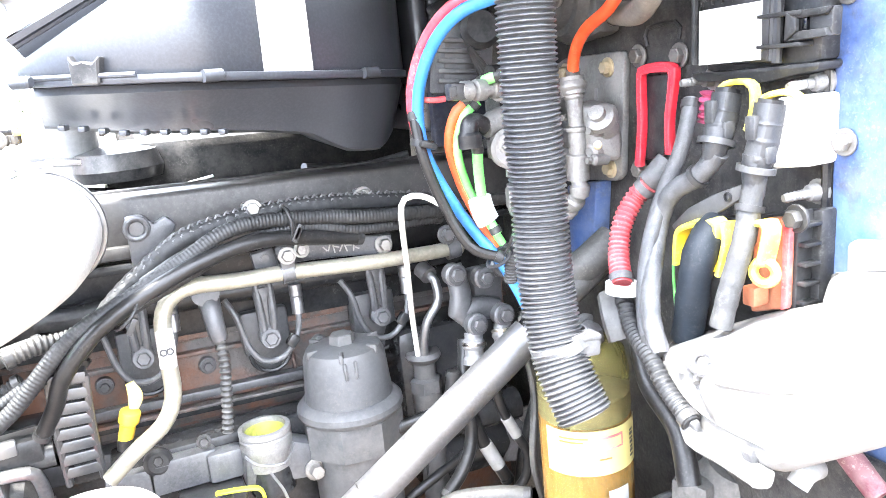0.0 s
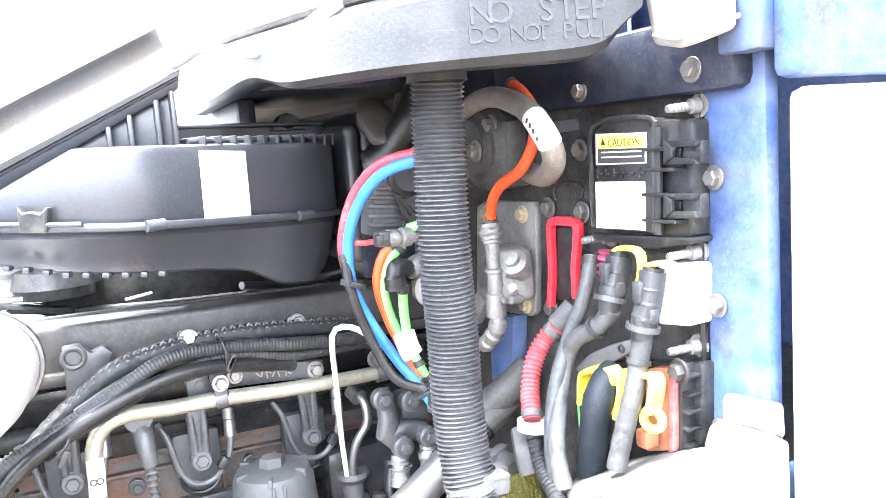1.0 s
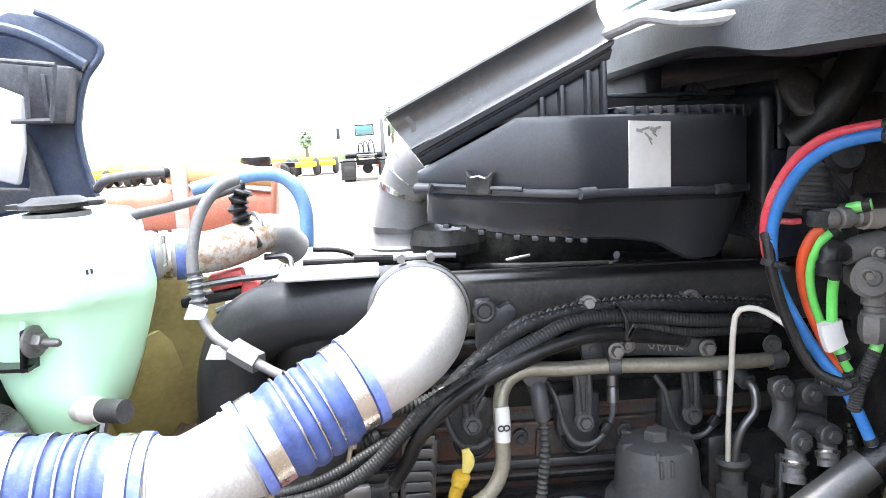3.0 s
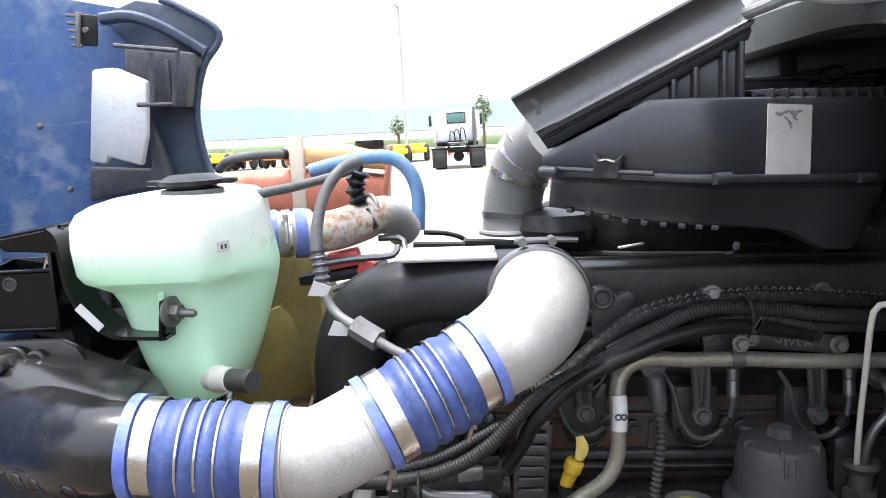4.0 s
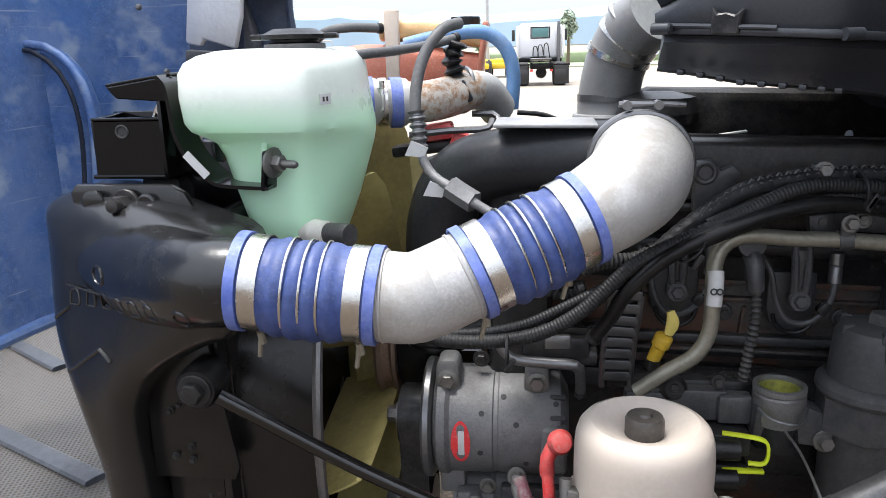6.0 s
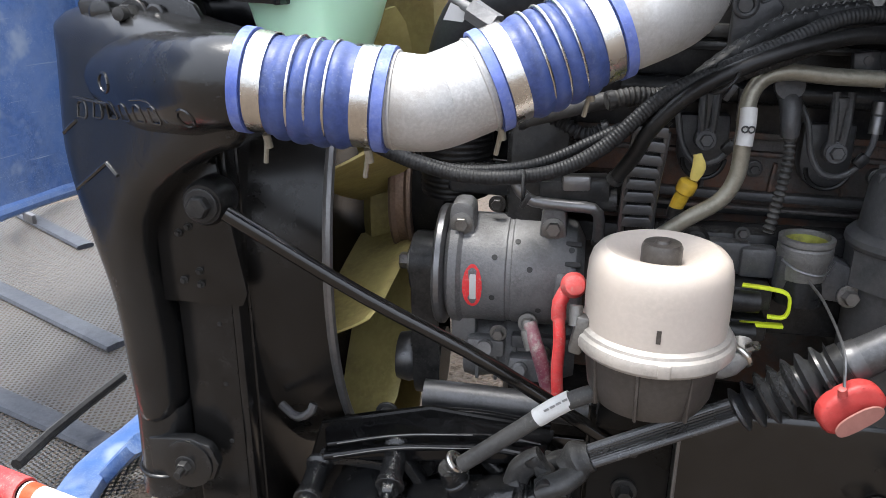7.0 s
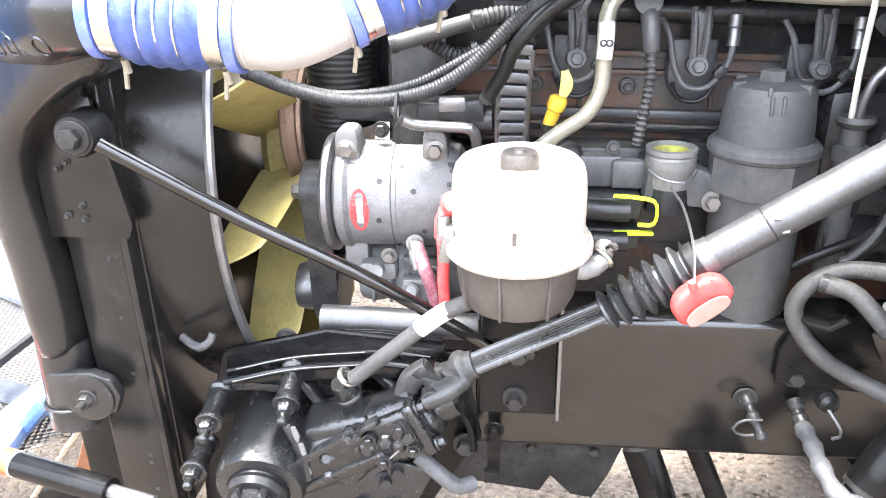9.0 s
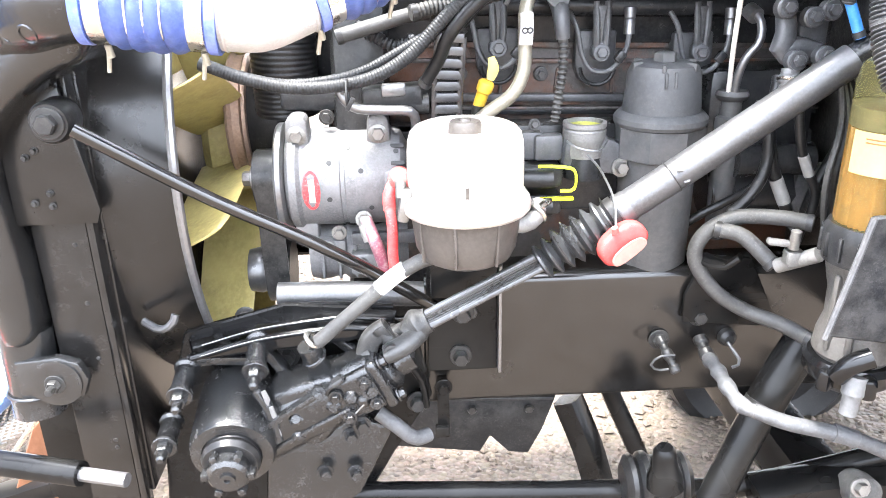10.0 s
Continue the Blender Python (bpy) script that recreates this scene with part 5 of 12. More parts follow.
part("edge_panel", prism(outline([(-1.261, 2.560, 1.656), (-1.240, 2.560, 1.776), (-1.097, 2.560, 1.806), (-1.073, 2.560, 2.038), (-1.099, 2.560, 2.145), (-1.164, 2.560, 2.218), (-1.050, 2.560, 2.260), (-0.928, 2.560, 2.237), (-0.800, 2.560, 2.152), (-0.858, 2.560, 2.054), (-0.893, 2.560, 1.932), (-0.890, 2.560, 1.815), (-0.865, 2.560, 1.701), (-1.032, 2.560, 1.704)]), 0.03, Matrix.Translation((0, 2.52, 0)), 0.008, 2), HOOD_EDGE, hood, "dusty slate blue edge moulding")
part("edge_roll", tube([(-0.964, 2.500, 2.253), (-0.901, 2.500, 2.223), (-0.791, 2.500, 2.143), (-0.848, 2.500, 2.049), (-0.882, 2.500, 1.930), (-0.880, 2.500, 1.816), (-0.855, 2.500, 1.704)], 0.011, 10, 0.02), HOOD_EDGE, hood)
part("moulded_channel", tube([(-1.130, 2.460, 2.199), (-1.041, 2.460, 2.201), (-0.947, 2.480, 2.162), (-0.842, 2.500, 2.091)], 0.026, 14, 0.03, (1, 0.7, 0.8)), HOOD_EDGE, hood, "rounded slate blue channel")
part("inner_box", joined(prism(outline([(-1.059, 2.500, 2.111), (-0.855, 2.500, 2.084), (-0.888, 2.500, 1.921), (-1.005, 2.500, 1.927), (-1.018, 2.500, 2.014), (-1.068, 2.500, 2.025)]), 0.14, Matrix.Translation((0, 2.42, 0)), 0.012, 2),
                         box(((-0.932, 2.420, 2.005)[0], 2.415, (-0.932, 2.420, 2.005)[2]), (0.012, 0.01, 0.12), bevel=0.003)), HOOD_MOULD, hood, "black moulded box")
for a, b in (((-1.050, 2.335, 2.104), (-0.866, 2.335, 2.080)), ((-0.866, 2.335, 2.080), (-0.894, 2.335, 1.930)), ((-1.000, 2.335, 1.934), (-0.894, 2.335, 1.930)), ((-0.945, 2.335, 2.080), (-0.955, 2.335, 1.940))):
    a, b = V(a), V(b)
    part("box_rib", tube([a, a.lerp(b, 0.5), b], 0.007, 8, 0.05), HOOD_MOULD, hood)
part("lower_web", prism(outline([(-1.216, 2.500, 1.759), (-1.024, 2.500, 1.742), (-1.016, 2.500, 1.910), (-0.989, 2.500, 1.821), (-0.963, 2.500, 1.703), (-1.228, 2.500, 1.651)]), 0.05, Matrix.Translation((0, 2.44, 0)), 0.01, 2), HOOD_MOULD, hood, "dark moulded web")
pad = prism(outline([(-1.142, 2.400, 2.044), (-1.072, 2.400, 2.047), (-0.980, 2.400, 2.003), (-0.996, 2.400, 1.848), (-1.023, 2.400, 1.755), (-1.122, 2.400, 1.787), (-1.131, 2.400, 1.765), (-1.180, 2.400, 1.776)]), 0.035, Matrix.Translation((0, 2.37, 0)), 0.01, 2)
part("heat_shield_pad", pad, FOIL, hood, "silver foil insulation pad")
comb = thing("spring_catch", (-1.140, 2.300, 2.118), "small grey metal catch on the hood skin", "catch")
part("plate", box((-1.118, 2.340, 2.150), (0.046, 0.020, 0.088), (0, 6, 0), bevel=0.006), BLACK_PLASTIC, comb)
part("comb_back", box((-1.143, 2.330, 2.152), (0.014, 0.022, 0.098), (0, 6, 0), bevel=0.003), DUSTY_CAST, comb, "grey metal comb")
part("pivot", lathe([(0, 0), (0.009, 0), (0.008, 0.008), (0, 0.009)], (-1.122, 2.330, 2.150), (0, -1, 0), 14), DUSTY_CAST, comb)
for k in range(5):
    part("tooth", box((-1.160 + 0.002 * k, 2.328, 2.192 - 0.021 * k), (0.030, 0.014, 0.009), (0, 6, 0), bevel=0.002), DUSTY_CAST, comb)
part("wheel_arch", prism(outline([(-1.882, 2.200, 1.804), (-1.567, 2.200, 1.789), (-1.485, 2.200, 1.759), (-1.433, 2.200, 1.698), (-1.406, 2.200, 1.611), (-1.407, 2.200, 1.486), (-1.476, 2.200, 0.957), (-2.051, 2.200, 0.955)]), 0.06, Matrix.Translation((0, 2.2, 0)), 0.022, 3), HOOD_BLUE, hood, "rounded blue wheel arch panel")
ARCH = [(-1.859, 2.170, 1.796), (-1.547, 2.170, 1.782), (-1.469, 2.170, 1.754), (-1.420, 2.170, 1.696), (-1.395, 2.170, 1.612), (-1.393, 2.170, 1.490), (-1.423, 2.170, 1.236), (-1.460, 2.170, 0.969)]
part("arch_edge", tube(ARCH, 0.013, 12, 0.05), HOOD_BLUE, hood, "rolled blue arch edge")
# shade along the inside of the arch, put in as a dark tube
part("arch_shadow_gap", tube([V(p) + V((-0.034, -0.012, -0.012)) for p in ARCH], 0.007, 10, 0.05), DARK_BLUE, hood, "dark strip standing for the shaded gap inside the arch")
for p in ((-1.341, 2.420, 1.889), (-1.288, 2.450, 1.692)):
    part("plug", lathe([(0, 0), (0.010, 0), (0.010, 0.004), (0.005, 0.006), (0, 0.006)], (p[0], p[1] - 0.0, p[2]), (0.6, -0.8, 0), 14), SATIN_STEEL, hood)
part("paper_sticker", prism(outline([(-1.321, 2.100, 2.179), (-1.302, 2.100, 2.183), (-1.305, 2.100, 2.136), (-1.324, 2.100, 2.131)]), 0.003, Matrix.Translation((0, 2.1, 0)), 0), WHITE_PAPER, hood)

# grille lying level at the foot of the hood
GZ = 0.52
grille = thing("grille_frame", (-1.45, 1.8, GZ - 0.03), "grey wire mesh grille with dark crossbars in a blue frame", "grille")


def wire_mesh(x0, x1, y0, y1, z, pitch=0.019, wire=0.0058):
    """Expanded metal: rows of diamond cells, joined."""
    verts, faces = [], []

    def strip(ax, ay, bx, by):
        d = V((bx - ax, by - ay, 0))
        n = V((-d.y, d.x, 0)).normalized() * wire * 0.5
        i = len(verts)
        verts.extend([(ax + n.x, ay + n.y, z), (ax - n.x, ay - n.y, z), (bx - n.x, by - n.y, z), (bx + n.x, by + n.y, z)])
        verts.extend([(ax + n.x, ay + n.y, z - 0.003), (ax - n.x, ay - n.y, z - 0.003), (bx - n.x, by - n.y, z - 0.003), (bx + n.x, by + n.y, z - 0.003)])
        faces.extend([(i, i + 3, i + 2, i + 1), (i, i + 1, i + 5, i + 4), (i + 2, i + 3, i + 7, i + 6)])
    rows = int((y1 - y0) / (pitch * 0.55))
    for r in range(rows):
        y = y0 + r * pitch * 0.55
        cols = int((x1 - x0) / pitch)
        for c in range(cols):
            x = x0 + c * pitch + (pitch / 2 if r % 2 else 0)
            strip(x, y, x + pitch / 2, y + pitch * 0.55)
            strip(x, y, x - pitch / 2, y + pitch * 0.55)
    me = bmesh.new()
    tmp = bpy.data.meshes.new("tmp")
    tmp.from_pydata(verts, [], faces)
    me.from_mesh(tmp)
    bpy.data.meshes.remove(tmp)
    return me


GT = pose(-1.4, 1.75, GZ, 0, 0, -26)
mesh_bm = wire_mesh(-1.7, 0.55, -0.55, 1.9, 0)
bmesh.ops.transform(mesh_bm, matrix=GT, verts=mesh_bm.verts)
tagged(part("wire_mesh", mesh_bm, MESH_GREY, grille, "grey expanded wire mesh"), kind="stuff")
for a, b in (((-2.331, 2.409, 0.530), (-1.407, 1.951, 0.530)), ((-1.718, 1.684, 0.530), (-1.136, 1.473, 0.530)), ((-2.741, 3.184, 0.530), (-2.028, 2.735, 0.530))):
    part("crossbar", tube([a, tuple((V(a) + V(b)) / 2), b], 0.036, 8, 0.3, (1, 0.3, 0.6)), HOOD_EDGE_DARK, grille)
part("stay_rod", tube([(-1.200, 1.262, 0.620), (-1.203, 1.422, 0.620), (-1.165, 1.614, 0.640)], 0.013, 8, 0.1), RUBBER, grille)
part("frame_edge", tube([(-1.073, 1.233, 0.550), (-1.091, 1.363, 0.550), (-1.062, 1.483, 0.560), (-1.047, 1.677, 0.560)], 0.045, 12, 0.04, (1, 0.5, 0.6)), HOOD_BLUE, grille, "blue frame edge")
part("frame_edge", tube([(-2.446, 2.763, 0.620), (-2.477, 3.018, 0.620), (-2.606, 3.500, 0.640)], 0.04, 12, 0.04, (1, 0.5, 0.6)), HOOD_BLUE, grille, "blue frame edge")
part("bracket", box((-2.396, 2.763, 0.660), (0.10, 0.07, 0.05), (0, 0, -30), bevel=0.01), HOOD_BLUE, grille)
part("bracket", box((-2.216, 2.680, 0.660), (0.09, 0.02, 0.04), (0, 0, -30), bevel=0.006), SATIN_STEEL, grille)

# bumper end and hood strut beside the radiator foot
bumper = thing("front_bumper", (-0.95, 1.2, 0.35), "blue bumper seen from behind with rust-brown inner panel", "bumper")
part("inner_panel", prism(outline([(-0.852, 1.250, 0.627), (-0.787, 1.250, 0.697), (-0.760, 1.250, 0.343), (-0.995, 1.250, 0.300)]), 0.02, Matrix.Translation((0, 1.26, 0)), 0.003), RUST_PANEL, bumper, "rust-brown reflective panel")
part("bright_edge", tube([(-0.768, 1.200, 0.736), (-0.863, 1.200, 0.614), (-0.992, 1.200, 0.449)], 0.011, 6, 0.1, (1, 0.5, 0.5)), STEEL, bumper, "bright metal edge")
part("mounting_arm", tube([(-0.40, 1.15, 0.80), (-0.60, 1.18, 0.62), (-0.86, 1.27, 0.48), (-1.0, 1.3, 0.42)], 0.04, 10, 0.05, (1, 0.6, 0.6)), FRAME_BLACK, bumper)
part("blue_edge", tube([(-0.971, 1.350, 0.642), (-1.141, 1.350, 0.466), (-1.300, 1.350, 0.343)], 0.03, 10, 0.05, (1, 0.6, 0.6)), HOOD_BLUE, bumper)
strut = thing("hood_strut", (-0.75, 0.95, 0.70), "dark hood support cylinder with an orange and white label", "hood strut")
S0, S1 = V((-1.094, 1.050, 0.770)), V((-0.602, 0.930, 0.756))
part("cylinder", tube([S0.lerp(S1, 0.1), S0.lerp(S1, 0.5), S1], 0.021, 18, 0.05), FRAME_BLACK, strut)
part("end_cap", tube([S0, S0.lerp(S1, 0.12), S0.lerp(S1, 0.26)], 0.026, 18, 0.02), RED_PLASTIC, strut, "red plastic end cap")
part("label_sleeve", tube([S0.lerp(S1, 0.27), S0.lerp(S1, 0.45), S0.lerp(S1, 0.63)], 0.0216, 18, 0.02), WHITE_PAPER, strut, "white warning label")
for a, b in ((0.28, 0.33), (0.57, 0.62)):
    part("label_end", tube([S0.lerp(S1, a), S0.lerp(S1, b)], 0.0219, 18, 0.02), ORANGE_TUBE, strut, "orange label end")
for k, t in enumerate((0.36, 0.40, 0.44, 0.48)):
    part("print_bar", box(tuple(S0.lerp(S1, t) + V((0, -0.0215, 0.002))), (0.006, 0.002, 0.02), (0, 24, 0), bevel=0), BLACK_PRINT, strut)
part("rod_end", tube([S1, S1 + (S1 - S0) * 0.07, S1 + (S1 - S0) * 0.16], 0.012, 10), SATIN_STEEL, strut)
clutter = thing("cable_bundle", (-1.119, 1.169, 0.550), "bundle of cables and clips beside the bumper", "cables")
for k in range(5):
    a = V((-1.169, 1.149, 0.600)) + V((0.02 * k, -0.03 * k, 0.01 * k))
    part("cable", tube([a, a + V((0.06, -0.02, 0.02)), a + V((0.12, -0.05 + 0.02 * k, 0.0)), a + V((0.2, -0.06, -0.03))], 0.008, 6), (HOOD_BLUE, RUBBER, PALE_WRAP, RUBBER, BROWN_STEEL)[k], clutter)
part("disc", lathe([(0, 0), (0.03, 0), (0.03, 0.006), (0.012, 0.008), (0, 0.008)], (-1.063, 1.043, 0.620), (0.2, -0.6, 0.8), 18), SATIN_STEEL, clutter)


# ---------------------------------------------------------------- radiator, shroud, fan
radiator = thing("radiator", (-0.6, 1.5, 0.6), "black radiator with side frame and round fan shroud", "radiator")
part("core", box((-0.60, 1.53, 1.08), (0.06, 0.84, 0.86), bevel=0.01), FRAME_BLACK, radiator)
part("side_frame", box((-0.595, 1.032, 1.02), (0.085, 0.035, 0.90), (0, 0, 0), bevel=0.006), SHROUD_BLACK, radiator, "black pressed steel side frame")
part("side_frame", box((-0.595, 2.03, 1.02), (0.085, 0.035, 0.90), bevel=0.006), FRAME_BLACK, radiator)
part("edge_flange", box((-0.545, 1.024, 1.02), (0.012, 0.03, 0.90), bevel=0.003), SHROUD_BLACK, radiator)
part("gusset", prism([(-0.07, -0.105), (-0.068, 0.09), (-0.02, 0.115), (0.03, 0.10), (0.058, -0.085), (0.05, -0.105)], 0.008, Matrix.Translation((-0.576, 0.995, 1.265)), 0.003, 2), SHROUD_BLACK, radiator, "black gusset plate with bolt holes")
for dx, dz in ((-0.035, 0.01), (-0.01, -0.045), (-0.035, -0.06), (-0.01, -0.065), (-0.02, 0.02)):
    part("rivet", hex_bolt((-0.576 + dx, 0.995, 1.255 + dz), (0, -1, 0), 0.004, 0.005), BOLT_DARK, radiator)
for dz in (0.0, -0.1, -0.2, -0.36, -0.375, -0.43):
    part("rivet", lathe([(0, 0), (0.004, 0), (0.003, 0.002), (0, 0.002)], (-0.575, 1.0145, 1.12 + dz), (0, -1, 0), 10), BOLT_DARK, radiator)
part("air_cooler_core", box((-0.655, 1.53, 1.05), (0.07, 0.94, 0.90), bevel=0.01), FRAME_BLACK, radiator, "black charge air cooler core")
part("side_seal", box((-0.668, 1.06, 1.06), (0.10, 0.02, 0.92), bevel=0.006), FRAME_BLACK, radiator)
part("header_tank", box((-0.66, 1.60, 1.53), (0.08, 0.95, 0.10), bevel=0.03), BLACK_PLASTIC, radiator)
part("yellow_seal_panel", box((-0.50, 1.40, 1.50), (0.012, 0.40, 0.36), (0, 0, 0), bevel=0.004), FAN_YELLOW, radiator, "dull yellow plastic recirculation panel")

FAN_C = V((-0.415, 1.53, 1.17))


def shroud_ring(r0, r1, x0, x1):
    return lathe([(r0, 0), (r0 + 0.006, 0), (r1 + 0.006, x1 - x0), (r1 + 0.012, x1 - x0 + 0.004), (r1, x1 - x0 + 0.004), (r0, 0)], (x0, FAN_C.y, FAN_C.z), (1, 0, 0), 72)


part("fan_shroud", shroud_ring(0.485, 0.470, -0.535, -0.425), SHROUD_BLACK, radiator, "round black fan shroud")
part("shroud_lip", ring((-0.420, FAN_C.y, FAN_C.z), (1, 0, 0), 0.476, 0.008, 72), SATIN_STEEL, radiator, "worn bright shroud lip")
part("shroud_back", box((-0.545, 1.53, 1.08), (0.02, 0.98, 0.9), bevel=0.004), SHROUD_BLACK, radiator)
part("hook", tube([(-0.515, 1.075, 0.955), (-0.485, 1.06, 0.945), (-0.462, 1.055, 0.957), (-0.455, 1.06, 0.972)], 0.007, 8), TUBE_STEEL, radiator, "rubbed steel hook")

fan = thing("cooling_fan", (-0.40, 1.53, 0.72), "dull yellow plastic engine cooling fan", "fan")


def blade():
    """A moulded blade: broad near the tip, set at an angle, bowed along its length."""
    bm = bmesh.new()
    rows = []
    for i in range(11):
        t = i / 10
        r = 0.12 + 0.33 * t
        half = 0.058 + 0.006 * math.sin(t * math.pi) - 0.010 * max(0, t - 0.9) / 0.1
        pitch = radians(70 - 8 * t)
        row = []
        for k in range(7):
            u = -1 + k / 3
            w = half * u
            across, fore = w * math.cos(pitch), w * math.sin(pitch) + 0.006 * (1 - u * u)
            a = across / r
            row.append((fore, r * math.sin(a), r * math.cos(a)))
        rows.append(row)
    sides = []
    for off in (0.004, -0.004):
        sides.append([[bm.verts.new((x + off, y, z)) for x, y, z in row] for row in rows])
        for a, b in zip(sides[-1], sides[-1][1:]):
            for k in range(6):
                bm.faces.new((a[k], a[k + 1], b[k + 1], b[k]))
    rims = [[r[0] for r in side] + side[-1][1:] + [r[-1] for r in side][-2::-1] for side in sides]
    for p, q, c, d in zip(rims[0], rims[0][1:], rims[1][1:], rims[1]):
        bm.faces.new((p, q, c, d))
    bmesh.ops.recalc_face_normals(bm, faces=bm.faces)
    return bm


for k in range(11):
    bm = blade()
    bmesh.ops.transform(bm, matrix=Matrix.Translation(FAN_C) @ Matrix.Rotation(radians(67.5 + 360 / 11 * k), 4, "X"), verts=bm.verts)
    part("blade", bm, FAN_YELLOW, fan)
part("hub", lathe([(0, -0.05), (0.12, -0.05), (0.145, -0.03), (0.145, 0.05), (0.10, 0.06), (0, 0.06)], FAN_C, (1, 0, 0), 32), FAN_YELLOW, fan)

pulley = thing("fan_pulley", (-0.27, 1.42, 1.15), "browned steel fan drive pulley with black hub", "pulley")
part("rim", lathe([(0.08, 0), (0.120, 0), (0.123, 0.005), (0.116, 0.012), (0.116, 0.026), (0.123, 0.032), (0.120, 0.038), (0.08, 0.038), (0.08, 0)], (-0.388, 1.41, 1.235), (1, 0, 0), 48), BROWN_STEEL, pulley, "browned grooved rim")
part("hub", lathe([(0, -0.03), (0.07, -0.03), (0.10, 0.0), (0.112, 0.03), (0.112, 0.065), (0.09, 0.10), (0, 0.10)], (-0.358, 1.41, 1.235), (1, 0, 0), 40), RUBBER, pulley)
part("lower_wheel", lathe([(0, -0.02), (0.040, -0.02), (0.044, 0), (0.040, 0.012), (0, 0.012)], (-0.338, 1.235, 0.975), (1, 0, 0), 32), SHAFT_STEEL, pulley)

# tie rod from the radiator to the frame
tie = thing("radiator_stay_rod", (-0.000, 1.060, 0.955), "black steel stay rod from radiator to frame", "stay rod")
part("rod", tube([(-0.515, 0.945, 1.315), (-0.350, 0.990, 1.193), (-0.183, 1.020, 1.092), (-0.000, 1.060, 0.955)], 0.0105, 14, 0.05), RAIL_BLACK, tie)
part("bush_eye", joined(lathe([(0, -0.026), (0.026, -0.026), (0.030, -0.018), (0.030, 0.018), (0.026, 0.026), (0, 0.026)], (-0.541, 0.962, 1.326), (0, 1, 0), 28)), RUBBER, tie)
part("bolt", joined(hex_bolt((-0.541, 0.936, 1.326), (0, -1, 0), 0.015, 0.014)), BOLT_DARK, tie)


# ---------------------------------------------------------------- coolant surge tank, brackets
def chaikin(pts, times):
    """Corner cutting on a closed line."""
    for _ in range(times):
        pts = [q for a, b in zip(pts, pts[1:] + pts[:1]) for q in (a.lerp(b, 0.25), a.lerp(b, 0.75))]
    return pts


# height, left end, near face, front edge, right end of the tank
TANK_ROWS = [(1.452, -0.505, 1.135, -0.440, -0.420), (1.462, -0.516, 1.115, -0.428, -0.408), (1.490, -0.524, 1.104, -0.424, -0.396), (1.520, -0.532, 1.098, -0.424, -0.384), (1.570, -0.545, 1.094, -0.424, -0.368), (1.605, -0.553, 1.090, -0.422, -0.357),
             (1.624, -0.560, 1.082, -0.418, -0.353), (1.634, -0.572, 1.068, -0.413, -0.352), (1.643, -0.582, 1.052, -0.409, -0.353), (1.655, -0.588, 1.046, -0.407, -0.355), (1.690, -0.592, 1.046, -0.405, -0.360), (1.720, -0.592, 1.050, -0.405, -0.363),
             (1.734, -0.586, 1.058, -0.408, -0.366), (1.743, -0.574, 1.075, -0.414, -0.372), (1.749, -0.556, 1.100, -0.424, -0.382), (1.751, -0.53, 1.13, -0.44, -0.40)]


def tank_body():
    """Blow-moulded tank: a wide shoulder that overhangs a narrower leg, a front edge and a slanting right side."""
    bm = bmesh.new()
    loops = []
    for z, xl, yf, xe, xr in TANK_ROWS:
        plan = [V((xl + 0.012, 1.33, z)), V((xl, 1.20, z)), V((xl, yf + 0.035, z)), V((xl + 0.02, yf + 0.004, z)), V(((xl + xe) / 2, yf, z)), V((xe - 0.006, yf - 0.002, z)), V((xe + 0.012, yf + 0.022, z)), V((xr - 0.010, yf + 0.085, z)), V((xr, 1.24, z)), V((xr - 0.02, 1.33, z))]
        loops.append([bm.verts.new(p) for p in chaikin(plan, 2)])
    n = len(loops[0])
    for a, b in zip(loops, loops[1:]):
        for k in range(n):
            bm.faces.new((a[k], a[(k + 1) % n], b[(k + 1) % n], b[k]))
    bm.faces.new(loops[0])
    bm.faces.new(loops[-1])
    bmesh.ops.recalc_face_normals(bm, faces=bm.faces)
    return bm


tank = thing("coolant_tank", (-0.48, 1.2, 1.455), "milky white coolant tank part filled with green coolant", "coolant tank")
part("tank_shell", tank_body(), COOLANT, tank)
cap = part("cap", lathe([(0, -0.004), (0.036, -0.004), (0.040, 0.0), (0.040, 0.006), (0.034, 0.008), (0.034, 0.011), (0.046, 0.012), (0.047, 0.018), (0.040, 0.021), (0.030, 0.026), (0, 0.027)], (-0.448, 1.165, 1.7505), (0, 0, 1), 36), RUBBER, tank, "black screw cap")
for x in (-0.496, -0.400):
    part("cap_tab", box((x, 1.165, 1.766), (0.03, 0.022, 0.008), bevel=0.003), RUBBER, cap)
part("cap_ring", lathe([(0.036, -0.003), (0.043, -0.003), (0.043, 0.005), (0.036, 0.006)], (-0.448, 1.165, 1.751), (0, 0, 1), 36), HOSE_GREY, cap, "grey sealing ring")
lab = part("level_label", prism([(-0.010, -0.007), (0.010, -0.007), (0.010, 0.007), (-0.010, 0.007)], 0.0012, pose(-0.3835, 1.0780, 1.684, 0, 0, 62), 0), WHITE_PAPER, tank)
for dx in (-0.004, 0.003):
    part("print_bar", box((-0.3835 + dx * 0.47, 1.0775 + dx * 0.88, 1.684), (0.003, 0.001, 0.006), (0, 0, 62), bevel=0), BLACK_PRINT, lab)
part("outlet_neck", tube([(-0.432, 1.115, 1.494), (-0.412, 1.100, 1.496), (-0.393, 1.088, 1.498)], lambda s: 0.0175 + 0.002 * (0.014 < s < 0.022), 18, 0.004), WHITE_TUBE, tank)
